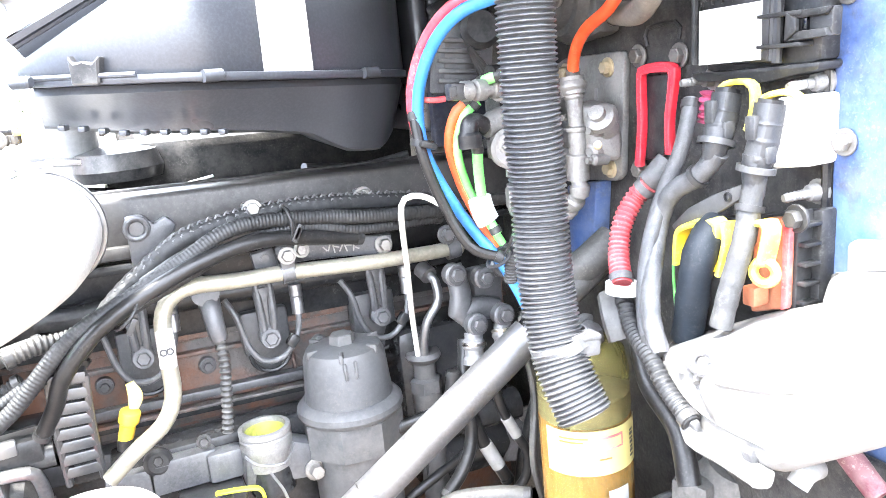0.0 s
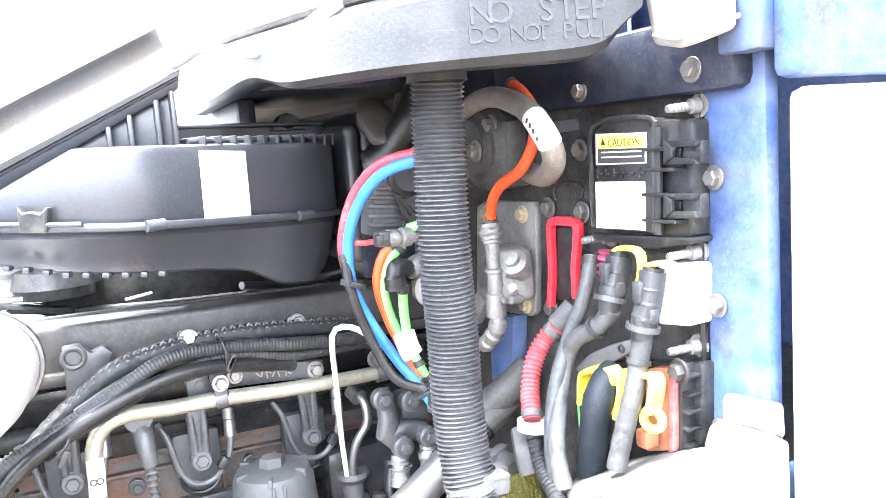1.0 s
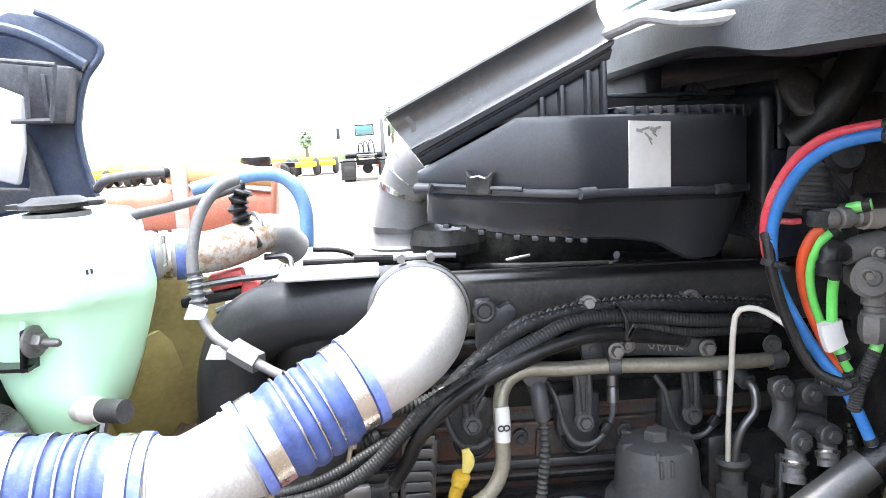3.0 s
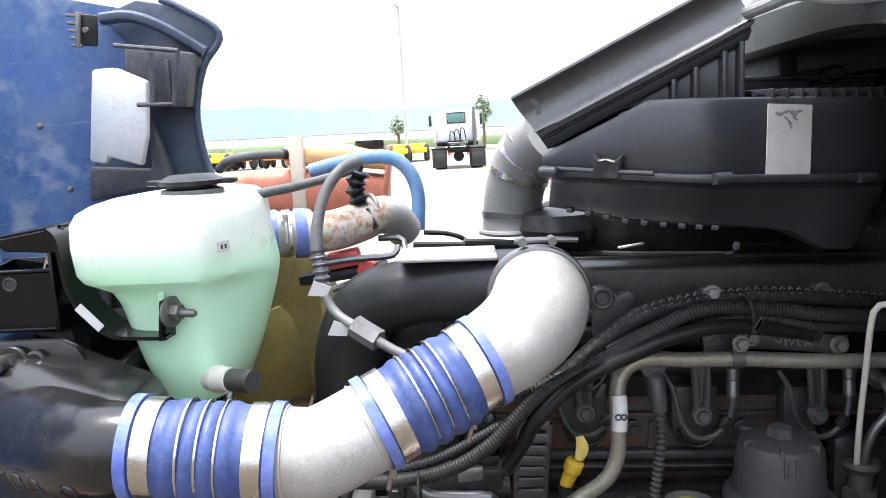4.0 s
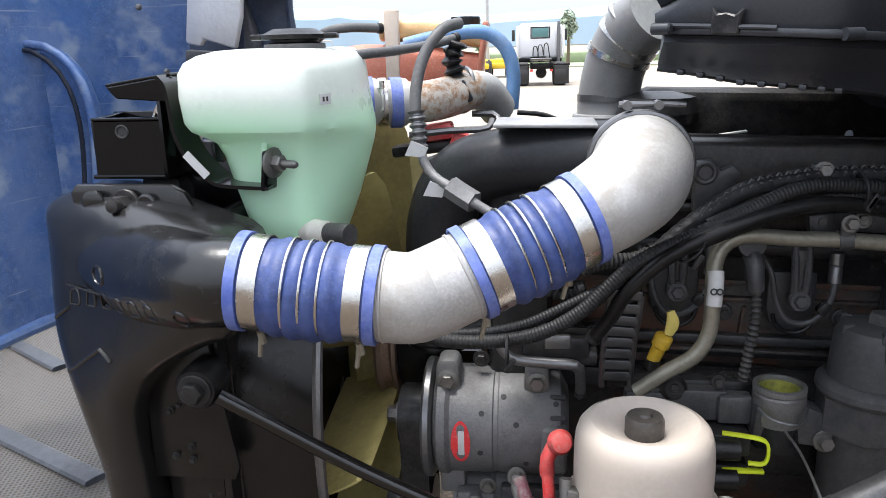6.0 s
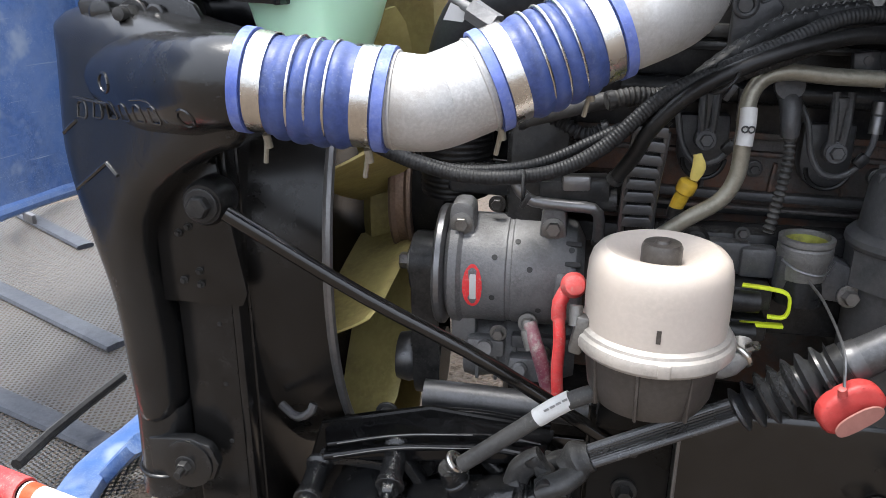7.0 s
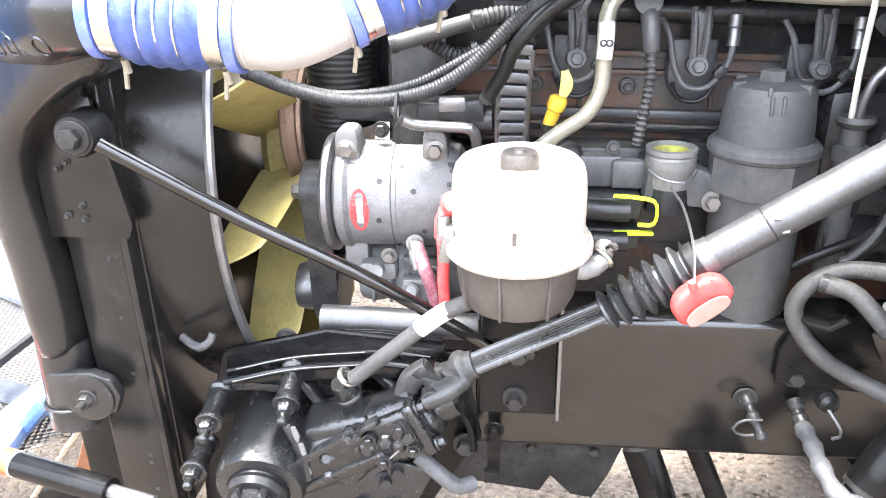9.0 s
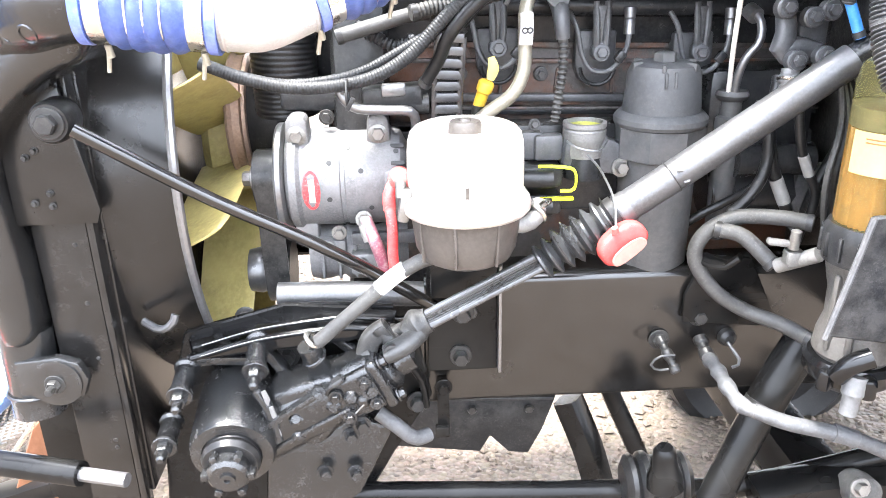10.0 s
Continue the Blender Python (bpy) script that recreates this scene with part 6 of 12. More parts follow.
part("outlet_hose", tube([(-0.398, 1.091, 1.4975), (-0.378, 1.080, 1.499), (-0.359, 1.070, 1.500)], 0.0158, 18, 0.006), GREY_RUBBER, tank, "grey rubber stub hose")
STUD_AT, STUD_WAY = V((-0.463, 1.076, 1.600)), V((0.92, -0.36, -0.02))
part("stud", joined(lathe([(0, 0), (0.021, 0), (0.021, 0.004), (0.016, 0.006), (0, 0.006)], STUD_AT, STUD_WAY, 22), lathe([(0, 0.005), (0.012, 0.005), (0.012, 0.016), (0.010, 0.018), (0, 0.018)], STUD_AT, STUD_WAY, 6),
                    lathe([(0.0055, 0.016), (0.0055, 0.038), (0.0035, 0.042), (0, 0.042)], STUD_AT, STUD_WAY, 12)), BOLT, tank)
part("stud_lug", box((-0.474, 1.092, 1.622), (0.010, 0.030, 0.045), (0, 12, 0), bevel=0.004), COOLANT, tank)

bracket = thing("tank_bracket", (-0.67, 1.2, 1.46), "black folded steel tank bracket with a white sticker", "bracket")


def bent_plate(points, thick, y0, y1):
    """A plate folded along a line of x-z places, running from y0 to y1."""
    bm = bmesh.new()
    p = soften(resample([V((x, 0, z)) for x, z in points], 4), 3)
    near = []
    for side in (0.5, -0.5):
        row = []
        for i, q in enumerate(p):
            t = (p[min(i + 1, len(p) - 1)] - p[max(i - 1, 0)]).normalized()
            row.append(q + V((-t.z, 0, t.x)) * thick * side)
        near.append(row)
    loop = near[0] + near[1][::-1]
    face = bm.faces.new([bm.verts.new(q + V((0, y0, 0))) for q in loop])
    out = bmesh.ops.extrude_face_region(bm, geom=[face])
    bmesh.ops.translate(bm, vec=(0, y1 - y0, 0), verts=[v for v in out["geom"] if isinstance(v, bmesh.types.BMVert)])
    bmesh.ops.recalc_face_normals(bm, faces=bm.faces)
    bmesh.ops.triangulate(bm, faces=[f for f in bm.faces if len(f.verts) > 4])
    return bm


part("strap", bent_plate([(-0.612, 1.718), (-0.601, 1.708), (-0.598, 1.680), (-0.596, 1.640), (-0.580, 1.604), (-0.550, 1.575), (-0.535, 1.569), (-0.468, 1.566)], 0.005, 1.064, 1.130), GLOSS_BLACK, bracket)
part("shelf", joined(prism([(-0.703, -0.008), (-0.606, 0.006), (-0.606, 0.010), (-0.703, -0.004)], 0.115, Matrix.Translation((0, 1.095, 1.712)), 0.001), prism([(-0.702, 1.704), (-0.604, 1.718), (-0.606, 1.682), (-0.688, 1.688), (-0.694, 1.694)], 0.005, Matrix.Translation((0, 1.094, 0)), 0.0015)), GLOSS_BLACK, bracket)
part("strap_end", box((-0.468, 1.084, 1.590), (0.006, 0.044, 0.056), (0, 8, -14), bevel=0.003), GLOSS_BLACK, bracket)
part("box_wall", prism([(-0.732, 1.658), (-0.621, 1.658), (-0.629, 1.572), (-0.736, 1.578)], 0.006, Matrix.Translation((0, 1.098, 0)), 0.002), GLOSS_BLACK, bracket)
part("box_wall", box((-0.70, 1.215, 1.620), (0.13, 0.006, 0.084), bevel=0.002), GLOSS_BLACK, bracket)
part("box_side", box((-0.744, 1.158, 1.618), (0.006, 0.120, 0.080), (0, 0, 12), bevel=0.002), GLOSS_BLACK, bracket)
part("box_side", box((-0.624, 1.150, 1.630), (0.006, 0.125, 0.110), (0, 0, 0), bevel=0.002), GLOSS_BLACK, bracket)
part("box_floor", box((-0.682, 1.155, 1.578), (0.115, 0.12, 0.006), bevel=0.002), GLOSS_BLACK, bracket)
part("box_rim", joined(box((-0.677, 1.101, 1.6595), (0.112, 0.010, 0.004), bevel=0.0015), box((-0.738, 1.155, 1.6595), (0.008, 0.115, 0.004), (0, 0, 12), bevel=0.0015)), GLOSS_BLACK, bracket)
part("box_hole", joined(ring((-0.688, 1.0975, 1.642), (0, 1, 0), 0.0085, 0.002, 18), lathe([(0, 0), (0.008, 0), (0, 0.001)], (-0.688, 1.0975, 1.642), (0, -1, 0), 16)), BLACK_PRINT, bracket)
part("post", box((-0.607, 1.19, 1.52), (0.05, 0.05, 0.20), bevel=0.006), GLOSS_BLACK, bracket)
part("back_plate", box((-0.565, 1.165, 1.50), (0.17, 0.01, 0.18), bevel=0.004), GLOSS_BLACK, bracket)
part("clip", tube([(-0.648, 1.115, 1.656), (-0.638, 1.115, 1.680), (-0.640, 1.115, 1.662), (-0.626, 1.115, 1.660), (-0.624, 1.115, 1.678)], 0.003, 6), STEEL, bracket)
part("sticker", prism([(-0.006, -0.021), (0.006, -0.021), (0.006, 0.021), (-0.006, 0.021)], 0.0008, pose(-0.566, 1.0615, 1.5995, 0, -42, 0), 0), WHITE_PAPER, bracket, "white barcode sticker")

# red washer tank and hot pipe beyond
red_tank = thing("red_coolant_bottle", (-0.38, 1.75, 1.62), "translucent coral red plastic bottle with amber top", "bottle")
part("lower_body", loft([(-0.551, 1.720, 1.712), (-0.465, 1.720, 1.708), (-0.343, 1.720, 1.697), (-0.224, 1.720, 1.692)], [(0.05, 0.035, 0.5), (0.07, 0.048, 0.5), (0.07, 0.052, 0.5), (0.05, 0.040, 0.5)]), CORAL_TANK, red_tank)
part("amber_top", loft([(-0.429, 1.720, 1.782), (-0.338, 1.720, 1.779), (-0.224, 1.720, 1.762)], [(0.06, 0.022, 0.5), (0.06, 0.024, 0.5), (0.05, 0.02, 0.5)]), AMBER_TANK, red_tank, "amber upper part")
part("seam", box((-0.402, 1.658, 1.745), (0.030, 0.022, 0.155), bevel=0.006), CREAM_SEAM, red_tank, "pale moulded seam")
part("seam", box((-0.222, 1.690, 1.730), (0.012, 0.05, 0.13), (0, 8, 0), bevel=0.005), CORAL_TANK, red_tank)
part("cap", lathe([(0, 0), (0.03, 0), (0.032, 0.01), (0.03, 0.018), (0, 0.02)], (-0.259, 1.720, 1.787), (0, 0, 1), 24), RUBBER, red_tank, "black cap")
hose_points = [(-0.577, 1.700, 1.762), (-0.528, 1.620, 1.781), (-0.482, 1.620, 1.788), (-0.422, 1.660, 1.786)]
hose_line("grey_hose", hose_points, 0.0095, tube(hose_points, 0.0095, 12), HOSE_GREY, "dusty grey hose on the red bottle", "hose")
hose_points = [(-0.408, 1.220, 1.728), (-0.377, 1.240, 1.738), (-0.338, 1.300, 1.742), (-0.290, 1.400, 1.750), (-0.248, 1.460, 1.762)]
hose_line("coolant_hose", hose_points, 0.0078, tube(hose_points, 0.0078, 12), HOSE_GREY, "black coolant hose from the white tank", "hose")
solo("blue_hose", tube([(-0.370, 1.620, 1.752), (-0.300, 1.620, 1.766), (-0.221, 1.620, 1.773), (-0.177, 1.620, 1.749), (-0.157, 1.620, 1.698), (-0.160, 1.620, 1.624)], 0.014, 14), material("blue_hose_rubber", (0.10, 0.22, 0.42), 0.55, var=0.15, dust=0.3), "faded blue heater hose arched over the engine", "hose")
hot = thing("hot_air_pipe", (-0.33, 1.42, 1.57), "flaking tan metal pipe joined by a blue hose", "air pipe")
part("pipe", tube([(-0.355, 1.400, 1.655), (-0.299, 1.420, 1.655), (-0.253, 1.460, 1.664), (-0.231, 1.500, 1.671)], 0.036, 24, 0.01), RUSTED_PIPE, hot)
part("pipe_end", tube([(-0.242, 1.500, 1.669), (-0.209, 1.550, 1.662), (-0.187, 1.600, 1.627)], 0.036, 24, 0.01), PIPE_ALU, hot, "pale alloy elbow")
part("coupling", tube([(-0.405, 1.360, 1.660), (-0.375, 1.390, 1.657), (-0.337, 1.410, 1.655)], lambda s: 0.038 + 0.003 * (abs(s - 0.045) > 0.02), 24, 0.004), DULL_ALLOY, hot, "pale coupling sleeve")
for p in ((-0.395, 1.370, 1.658), (-0.352, 1.405, 1.655)):
    part("blue_cuff", band(p, (1, 0.3, 0), 0.0405, 0.020, 0.003), VIOLET_CUFF, hot, "blue silicone cuff")
hc = part("clamp", band((-0.373, 1.390, 1.657), (1, 0.3, 0), 0.0395, 0.014, 0.002), STEEL, hot, "steel band clamp")
part("screw", joined(box(tuple(V((-0.366, 1.350, 1.664))), (0.012, 0.01, 0.04), bevel=0.002), lathe([(0, 0), (0.005, 0), (0.005, 0.012), (0, 0.012)], (-0.363, 1.345, 1.683), (0, 0, 1), 8)), STEEL, hc)
part("v_clamp", ring((-0.241, 1.490, 1.670), (1, 0.6, -0.1), 0.038, 0.005), SATIN_STEEL, hot)
sensor = thing("black_sensor", (-0.252, 1.450, 1.700), "black plastic sensor plug with dusty ridges", "sensor")
part("body", tube([(-0.247, 1.450, 1.755), (-0.257, 1.450, 1.726), (-0.250, 1.450, 1.695)], lambda s: 0.016 + 0.004 * math.sin(s * 400), 10, 0.003), BLACK_PLASTIC, sensor)
part("plug", box((-0.236, 1.450, 1.669), (0.02, 0.03, 0.04), (0, -25, 0), bevel=0.004), BLACK_PLASTIC, sensor)

ac = thing("refrigerant_line", (-0.179, 1.100, 1.532), "grey rubber refrigerant hose with crimped metal ends", "hose")
part("hose", tube([(-0.222, 1.250, 1.780), (-0.244, 1.220, 1.771), (-0.268, 1.200, 1.737), (-0.279, 1.180, 1.690), (-0.279, 1.170, 1.650)], 0.0085, 14), HOSE_GREY, ac)
part("ferrule", corrugated([(-0.278, 1.170, 1.658), (-0.275, 1.165, 1.634), (-0.273, 1.160, 1.610)], 0.013, 0.010, 0.004, 14), SATIN_STEEL, ac, "crimped metal ferrule")
part("pipe", tube([(-0.273, 1.160, 1.610), (-0.265, 1.150, 1.587), (-0.249, 1.140, 1.568), (-0.219, 1.120, 1.554), (-0.179, 1.100, 1.532), (-0.148, 1.090, 1.518)], 0.007, 12), ALUMINIUM, ac)
part("nut", tube([(-0.227, 1.125, 1.558), (-0.207, 1.118, 1.546), (-0.191, 1.110, 1.538)], 0.016, 6, 0.01), ALUMINIUM, ac, "hexagon union nut")
for a in ((-0.275, 1.145, 1.605), (-0.248, 1.130, 1.550)):
    part("paper_tag", prism([(-0.014, -0.012), (0.012, -0.006), (0.014, 0.010), (-0.012, 0.012)], 0.0008, pose(*a, 10, 20, 10), 0), WHITE_PAPER, ac)


# ---------------------------------------------------------------- alternator and belt
alt = thing("alternator", (-0.16, 1.21, 1.07), "bare cast aluminium alternator with a red oval sticker", "alternator")
AC = V((-0.16, 1.215, 1.160))
part("housing", lathe([(0, -0.105), (0.080, -0.105), (0.090, -0.098), (0.092, -0.085), (0.0865, -0.078), (0.0865, -0.012), (0.0845, -0.010), (0.0845, -0.004), (0.0865, -0.002), (0.0865, 0.075), (0.080, 0.092), (0.055, 0.105), (0, 0.105)],
                      AC, (1, 0, 0), 48), ALUMINIUM, alt)
part("front_disc", lathe([(0, 0), (0.094, 0), (0.097, 0.004), (0.097, 0.012), (0.09, 0.016), (0, 0.016)], AC + V((-0.122, 0, 0)), (1, 0, 0), 48), SATIN_STEEL, alt)
for x in (-0.242, -0.104):
    part("mounting_ear", prism([(-0.022, -0.035), (0.022, -0.035), (0.018, 0.022), (0.010, 0.030), (-0.010, 0.030), (-0.018, 0.022)], 0.05, Matrix.Translation((x, 1.166, 1.248)), 0.006, 2), ALUMINIUM, alt)
    part("bolt", hex_bolt((x, 1.166, 1.245), (0, -1, 0), 0.0115, 0.008), BOLT, alt)
part("lower_ear", prism([(-0.02, -0.03), (0.02, -0.03), (0.02, 0.03), (-0.02, 0.03)], 0.04, Matrix.Translation((-0.238, 1.17, 1.075)), 0.006, 2), ALUMINIUM, alt)
for x, a in ((-0.188, 30), (-0.135, 20), (-0.075, 42), (-0.19, -12), (-0.12, -25), (-0.155, 48)):
    p = AC + V((x + 0.16, -0.0862 * math.cos(radians(a)), 0.0862 * math.sin(radians(a))))
    part("vent_hole", lathe([(0, 0), (0.0045, 0), (0.0045, 0.0012), (0, 0.0012)], p, (0, -math.cos(radians(a)), math.sin(radians(a))), 12), BLACK_PRINT, alt)
for k in range(3):
    part("vent_slot", box((-0.075 + 0.0, 1.215 - 0.083 * math.cos(radians(50 - 22 * k)), 1.16 + 0.083 * math.sin(radians(50 - 22 * k))), (0.03, 0.006, 0.008), (-50 + 22 * k, 0, 0), bevel=0.002), BLACK_PRINT, alt)


def on_cylinder(axis_at, r, x0, x1, a0, a1, oval=True):
    """A thin patch lying on a cylinder that runs along x."""
    bm = bmesh.new()
    pts = []
    for i in range(28):
        w = 2 * math.pi * i / 28
        c, s = math.cos(w), math.sin(w)
        if not oval:
            c, s = math.copysign(abs(c) ** 0.2, c), math.copysign(abs(s) ** 0.2, s)
        a = radians((a0 + a1) / 2 + (a1 - a0) / 2 * s)
        pts.append(bm.verts.new((axis_at.x + (x0 + x1) / 2 + (x1 - x0) / 2 * c, axis_at.y - r * math.cos(a), axis_at.z + r * math.sin(a))))
    mid = bm.verts.new((axis_at.x + (x0 + x1) / 2, axis_at.y - (r + 0.0005) * math.cos(radians((a0 + a1) / 2)), axis_at.z + (r + 0.0005) * math.sin(radians((a0 + a1) / 2))))
    for a, b in zip(pts, pts[1:] + pts[:1]):
        bm.faces.new((a, b, mid))
    bmesh.ops.recalc_face_normals(bm, faces=bm.faces)
    return bm


st = part("oval_sticker", on_cylinder(AC, 0.0872, -0.075, -0.045, -25, 22), RED_PLASTIC, alt, "red oval maker's sticker")
part("sticker_field", on_cylinder(AC, 0.0878, -0.064, -0.054, -15, 12, oval=False), WHITE_PAPER, st)
part("terminal_boot", joined(lathe([(0, 0), (0.017, 0), (0.019, 0.012), (0.014, 0.024), (0, 0.028)], (-0.072, 1.100, 1.184), (0.2, -1, 0.4), 18),
                             tube([(-0.076, 1.100, 1.182), (-0.088, 1.090, 1.161), (-0.088, 1.090, 1.134)], 0.011, 12)), RED_PLASTIC, alt, "red rubber terminal boot")
part("cable_lug", tube([(-0.136, 1.122, 1.112), (-0.130, 1.112, 1.092), (-0.124, 1.106, 1.074)], lambda s: 0.0085 + 0.003 * (s > 0.014), 12, 0.003), DUSTY_CAST, alt, "crimped grey cable lug")
part("end_boss", box((-0.078, 1.138, 1.150), (0.040, 0.030, 0.075), (-8, 0, 0), bevel=0.008, segments=3), ALUMINIUM, alt)
part("ground_stud", joined(hex_bolt((-0.134, 1.130, 1.105), (0, -1, 0.2), 0.010, 0.012)), BOLT, alt)
solo("battery_cable", tube([(-0.089, 1.090, 1.148), (-0.085, 1.080, 1.103), (-0.086, 1.080, 1.057), (-0.083, 1.080, 1.010)], 0.009, 12), RED_PLASTIC, "red battery cable hanging from the alternator", "cable")
solo("ground_cable", tube([(-0.131, 1.120, 1.108), (-0.118, 1.100, 1.081), (-0.107, 1.100, 1.045), (-0.097, 1.100, 1.007)], 0.011, 12), material("maroon_cable", (0.16, 0.03, 0.06), 0.5, dust=0.3, second=(0.25, 0.23, 0.22), second_amount=0.4, second_scale=30), "dusty maroon cable below the alternator", "cable")
belt = thing("drive_belt", (-0.30, 1.2, 0.93), "black serpentine belt round two pulleys", "drive belt")


def belt_loop():
    a, b = V((-0.30, 1.215, 1.160)), V((-0.30, 1.235, 0.975))
    ra, rb = 0.052, 0.060
    outer = []
    for i in range(17):
        w = math.pi * i / 16
        outer.append((a.y - ra * math.cos(w), a.z + ra * math.sin(w)))
    for i in range(17):
        w = math.pi * i / 16
        outer.append((b.y + rb * math.cos(w), b.z - rb * math.sin(w)))
    bm = bmesh.new()
    grid = []
    for y, z in outer:
        c = a if z > 1.07 else b
        n = V((0, y - c.y, z - c.z)).normalized() * 0.004
        grid.append([bm.verts.new((-0.322, y, z)), bm.verts.new((-0.278, y, z)), bm.verts.new((-0.278, y - n.y, z - n.z)), bm.verts.new((-0.322, y - n.y, z - n.z))])
    for p, q in zip(grid, grid[1:] + grid[:1]):
        for k in range(4):
            bm.faces.new((p[k], p[(k + 1) % 4], q[(k + 1) % 4], q[k]))
    bmesh.ops.recalc_face_normals(bm, faces=bm.faces)
    return bm


part("belt", belt_loop(), RUBBER, belt)
part("pulley", lathe([(0, -0.03), (0.048, -0.026), (0.048, 0.022), (0, 0.022)], (-0.30, 1.215, 1.160), (1, 0, 0), 32), RUBBER, belt)
part("pulley", lathe([(0, -0.024), (0.056, -0.022), (0.056, 0.022), (0, 0.022)], (-0.30, 1.235, 0.975), (1, 0, 0), 32), RUBBER, belt)
part("nut", hex_bolt((-0.33, 1.215, 1.160), (-1, 0, 0), 0.014, 0.016), BOLT, belt)
# air compressor below the alternator
comp = thing("refrigerant_compressor", (-0.16, 1.2, 0.96), "aluminium compressor half hidden below the alternator", "compressor")
part("housing", lathe([(0, -0.09), (0.055, -0.09), (0.06, -0.07), (0.052, -0.03), (0.06, -0.02), (0.06, 0.05), (0.045, 0.09), (0, 0.09)], (-0.15, 1.235, 1.015), (1, 0, 0), 32), ALUMINIUM, comp)
part("manifold", joined(box((-0.20, 1.165, 1.045), (0.06, 0.03, 0.03), bevel=0.006), lathe([(0, 0), (0.012, 0), (0.012, 0.02), (0, 0.02)], (-0.20, 1.15, 1.05), (0, -1, 0.2), 16)), ALUMINIUM, comp)
part("bracket", joined(box((-0.10, 1.165, 1.058), (0.12, 0.02, 0.022), bevel=0.004)), ENGINE_GREY, comp)
part("bolt", hex_bolt((-0.18, 1.15, 1.075), (0, -1, 0), 0.009, 0.01), BOLT, comp)
part("port_block", joined(box((-0.128, 1.168, 1.010), (0.070, 0.030, 0.042), bevel=0.006), lathe([(0, 0), (0.013, 0), (0.013, 0.012), (0.009, 0.016), (0, 0.016)], (-0.145, 1.153, 1.012), (0, -1, 0.3), 16)), ALUMINIUM, comp)
for x in (-0.215, -0.185, -0.155):
    part("fin", box((x, 1.178, 1.012), (0.006, 0.012, 0.070), bevel=0.002), ALUMINIUM, comp)
part("bolt", hex_bolt((-0.11, 1.15, 1.045), (0, -1, 0), 0.009, 0.01), BOLT, comp)
# engine front accessory plate above the alternator
eng("accessory_bracket", box((-0.12, 1.25, 1.283), (0.30, 0.06, 0.045), bevel=0.008), ENGINE_DARK)
bolts([(-0.192, 1.200, 1.269), (-0.112, 1.200, 1.265)], (0, -1, 0), engine, 0.009, 0.008, BOLT_DARK)
hose_points = [(-0.167, 1.150, 1.338), (-0.158, 1.140, 1.315), (-0.138, 1.140, 1.295), (-0.092, 1.140, 1.290), (-0.050, 1.140, 1.287), (-0.040, 1.150, 1.270), (-0.038, 1.170, 1.224)]
hose_line("metal_loop_pipe", hose_points, 0.0085, tube(hose_points, 0.0085, 12), SATIN_STEEL, "dull bent steel pipe over the alternator", "pipe")


# ---------------------------------------------------------------- power steering reservoir
res = thing("steering_fluid_reservoir", (0.026, 0.933, 1.10), "ivory plastic fluid reservoir with alloy band and sooty bowl", "reservoir")
RC = V((0.026, 0.935, 0))
part("upper_bowl", lathe([(0.083, 1.205), (0.0835, 1.25), (0.083, 1.272), (0.0818, 1.286), (0.0785, 1.297), (0.0725, 1.304), (0.064, 1.3075), (0.054, 1.3055), (0.036, 1.295), (0.024, 1.289), (0, 1.288)], RC, (0, 0, 1), 56), IVORY, res, "ivory translucent dome")
part("cap", lathe([(0, 1.281), (0.022, 1.281), (0.0235, 1.286), (0.0235, 1.308), (0.021, 1.313), (0.009, 1.313), (0.007, 1.316), (0, 1.316)], RC, (0, 0, 1), 28), BROWN_CAP, res, "brownish grey screw cap")
part("band", lathe([(0.080, 1.184), (0.090, 1.184), (0.0940, 1.189), (0.0948, 1.197), (0.0930, 1.203), (0.0895, 1.206), (0.0885, 1.210), (0.083, 1.213)], RC, (0, 0, 1), 48), BAND_ALLOY, res, "dull alloy retaining band")
part("lower_bowl", lathe([(0, 1.103), (0.050, 1.105), (0.066, 1.114), (0.074, 1.130), (0.078, 1.160), (0.082, 1.192), (0, 1.192)], RC, (0, 0, 1), 48), BOWL_GREY, res, "sooty grey lower bowl")
part("band_seam", box((0.030, 0.8395, 1.1965), (0.014, 0.004, 0.016), bevel=0.0015), BAND_ALLOY, res)
for w in (212, 255, 300):
    part("bowl_rib", box((RC.x + 0.0770 * math.cos(radians(w)), RC.y + 0.0770 * math.sin(radians(w)), 1.150), (0.006, 0.004, 0.066), (0, 4, w), bevel=0.0015), BOWL_GREY, res)
part("band_bolt", joined(lathe([(0, -0.012), (0.008, -0.012), (0.008, 0.012), (0, 0.012)], (-0.067, 0.915, 1.222), (0, 0.3, 1), 12), box((-0.062, 0.912, 1.20), (0.016, 0.018, 0.05), (0, 10, 0), bevel=0.004)), BOLT, res)
part("level_mark", box((0.022, 0.8515, 1.232), (0.005, 0.0012, 0.016), bevel=0), BOWL_GREY, res)
elb = part("outlet_elbow", tube([(0.085, 0.945, 1.155), (0.115, 0.95, 1.15), (0.135, 0.965, 1.158), (0.14, 0.985, 1.172)], 0.013, 14), DUSTY_CAST, res, "alloy outlet elbow")
part("worm_clamp", joined(ring((0.135, 0.968, 1.160), (0.6, 0.6, 0.5), 0.016, 0.0035, 20), lathe([(0, 0), (0.006, 0), (0.006, 0.014), (0, 0.014)], (0.142, 0.955, 1.178), (0.4, -0.6, 0.5), 8)), STEEL, elb)
part("pedestal", box((0.03, 1.066, 1.045), (0.112, 0.056, 0.11), (0, 0, 0), bevel=0.006), FRAME_BLACK, res, "black bracket to the frame")
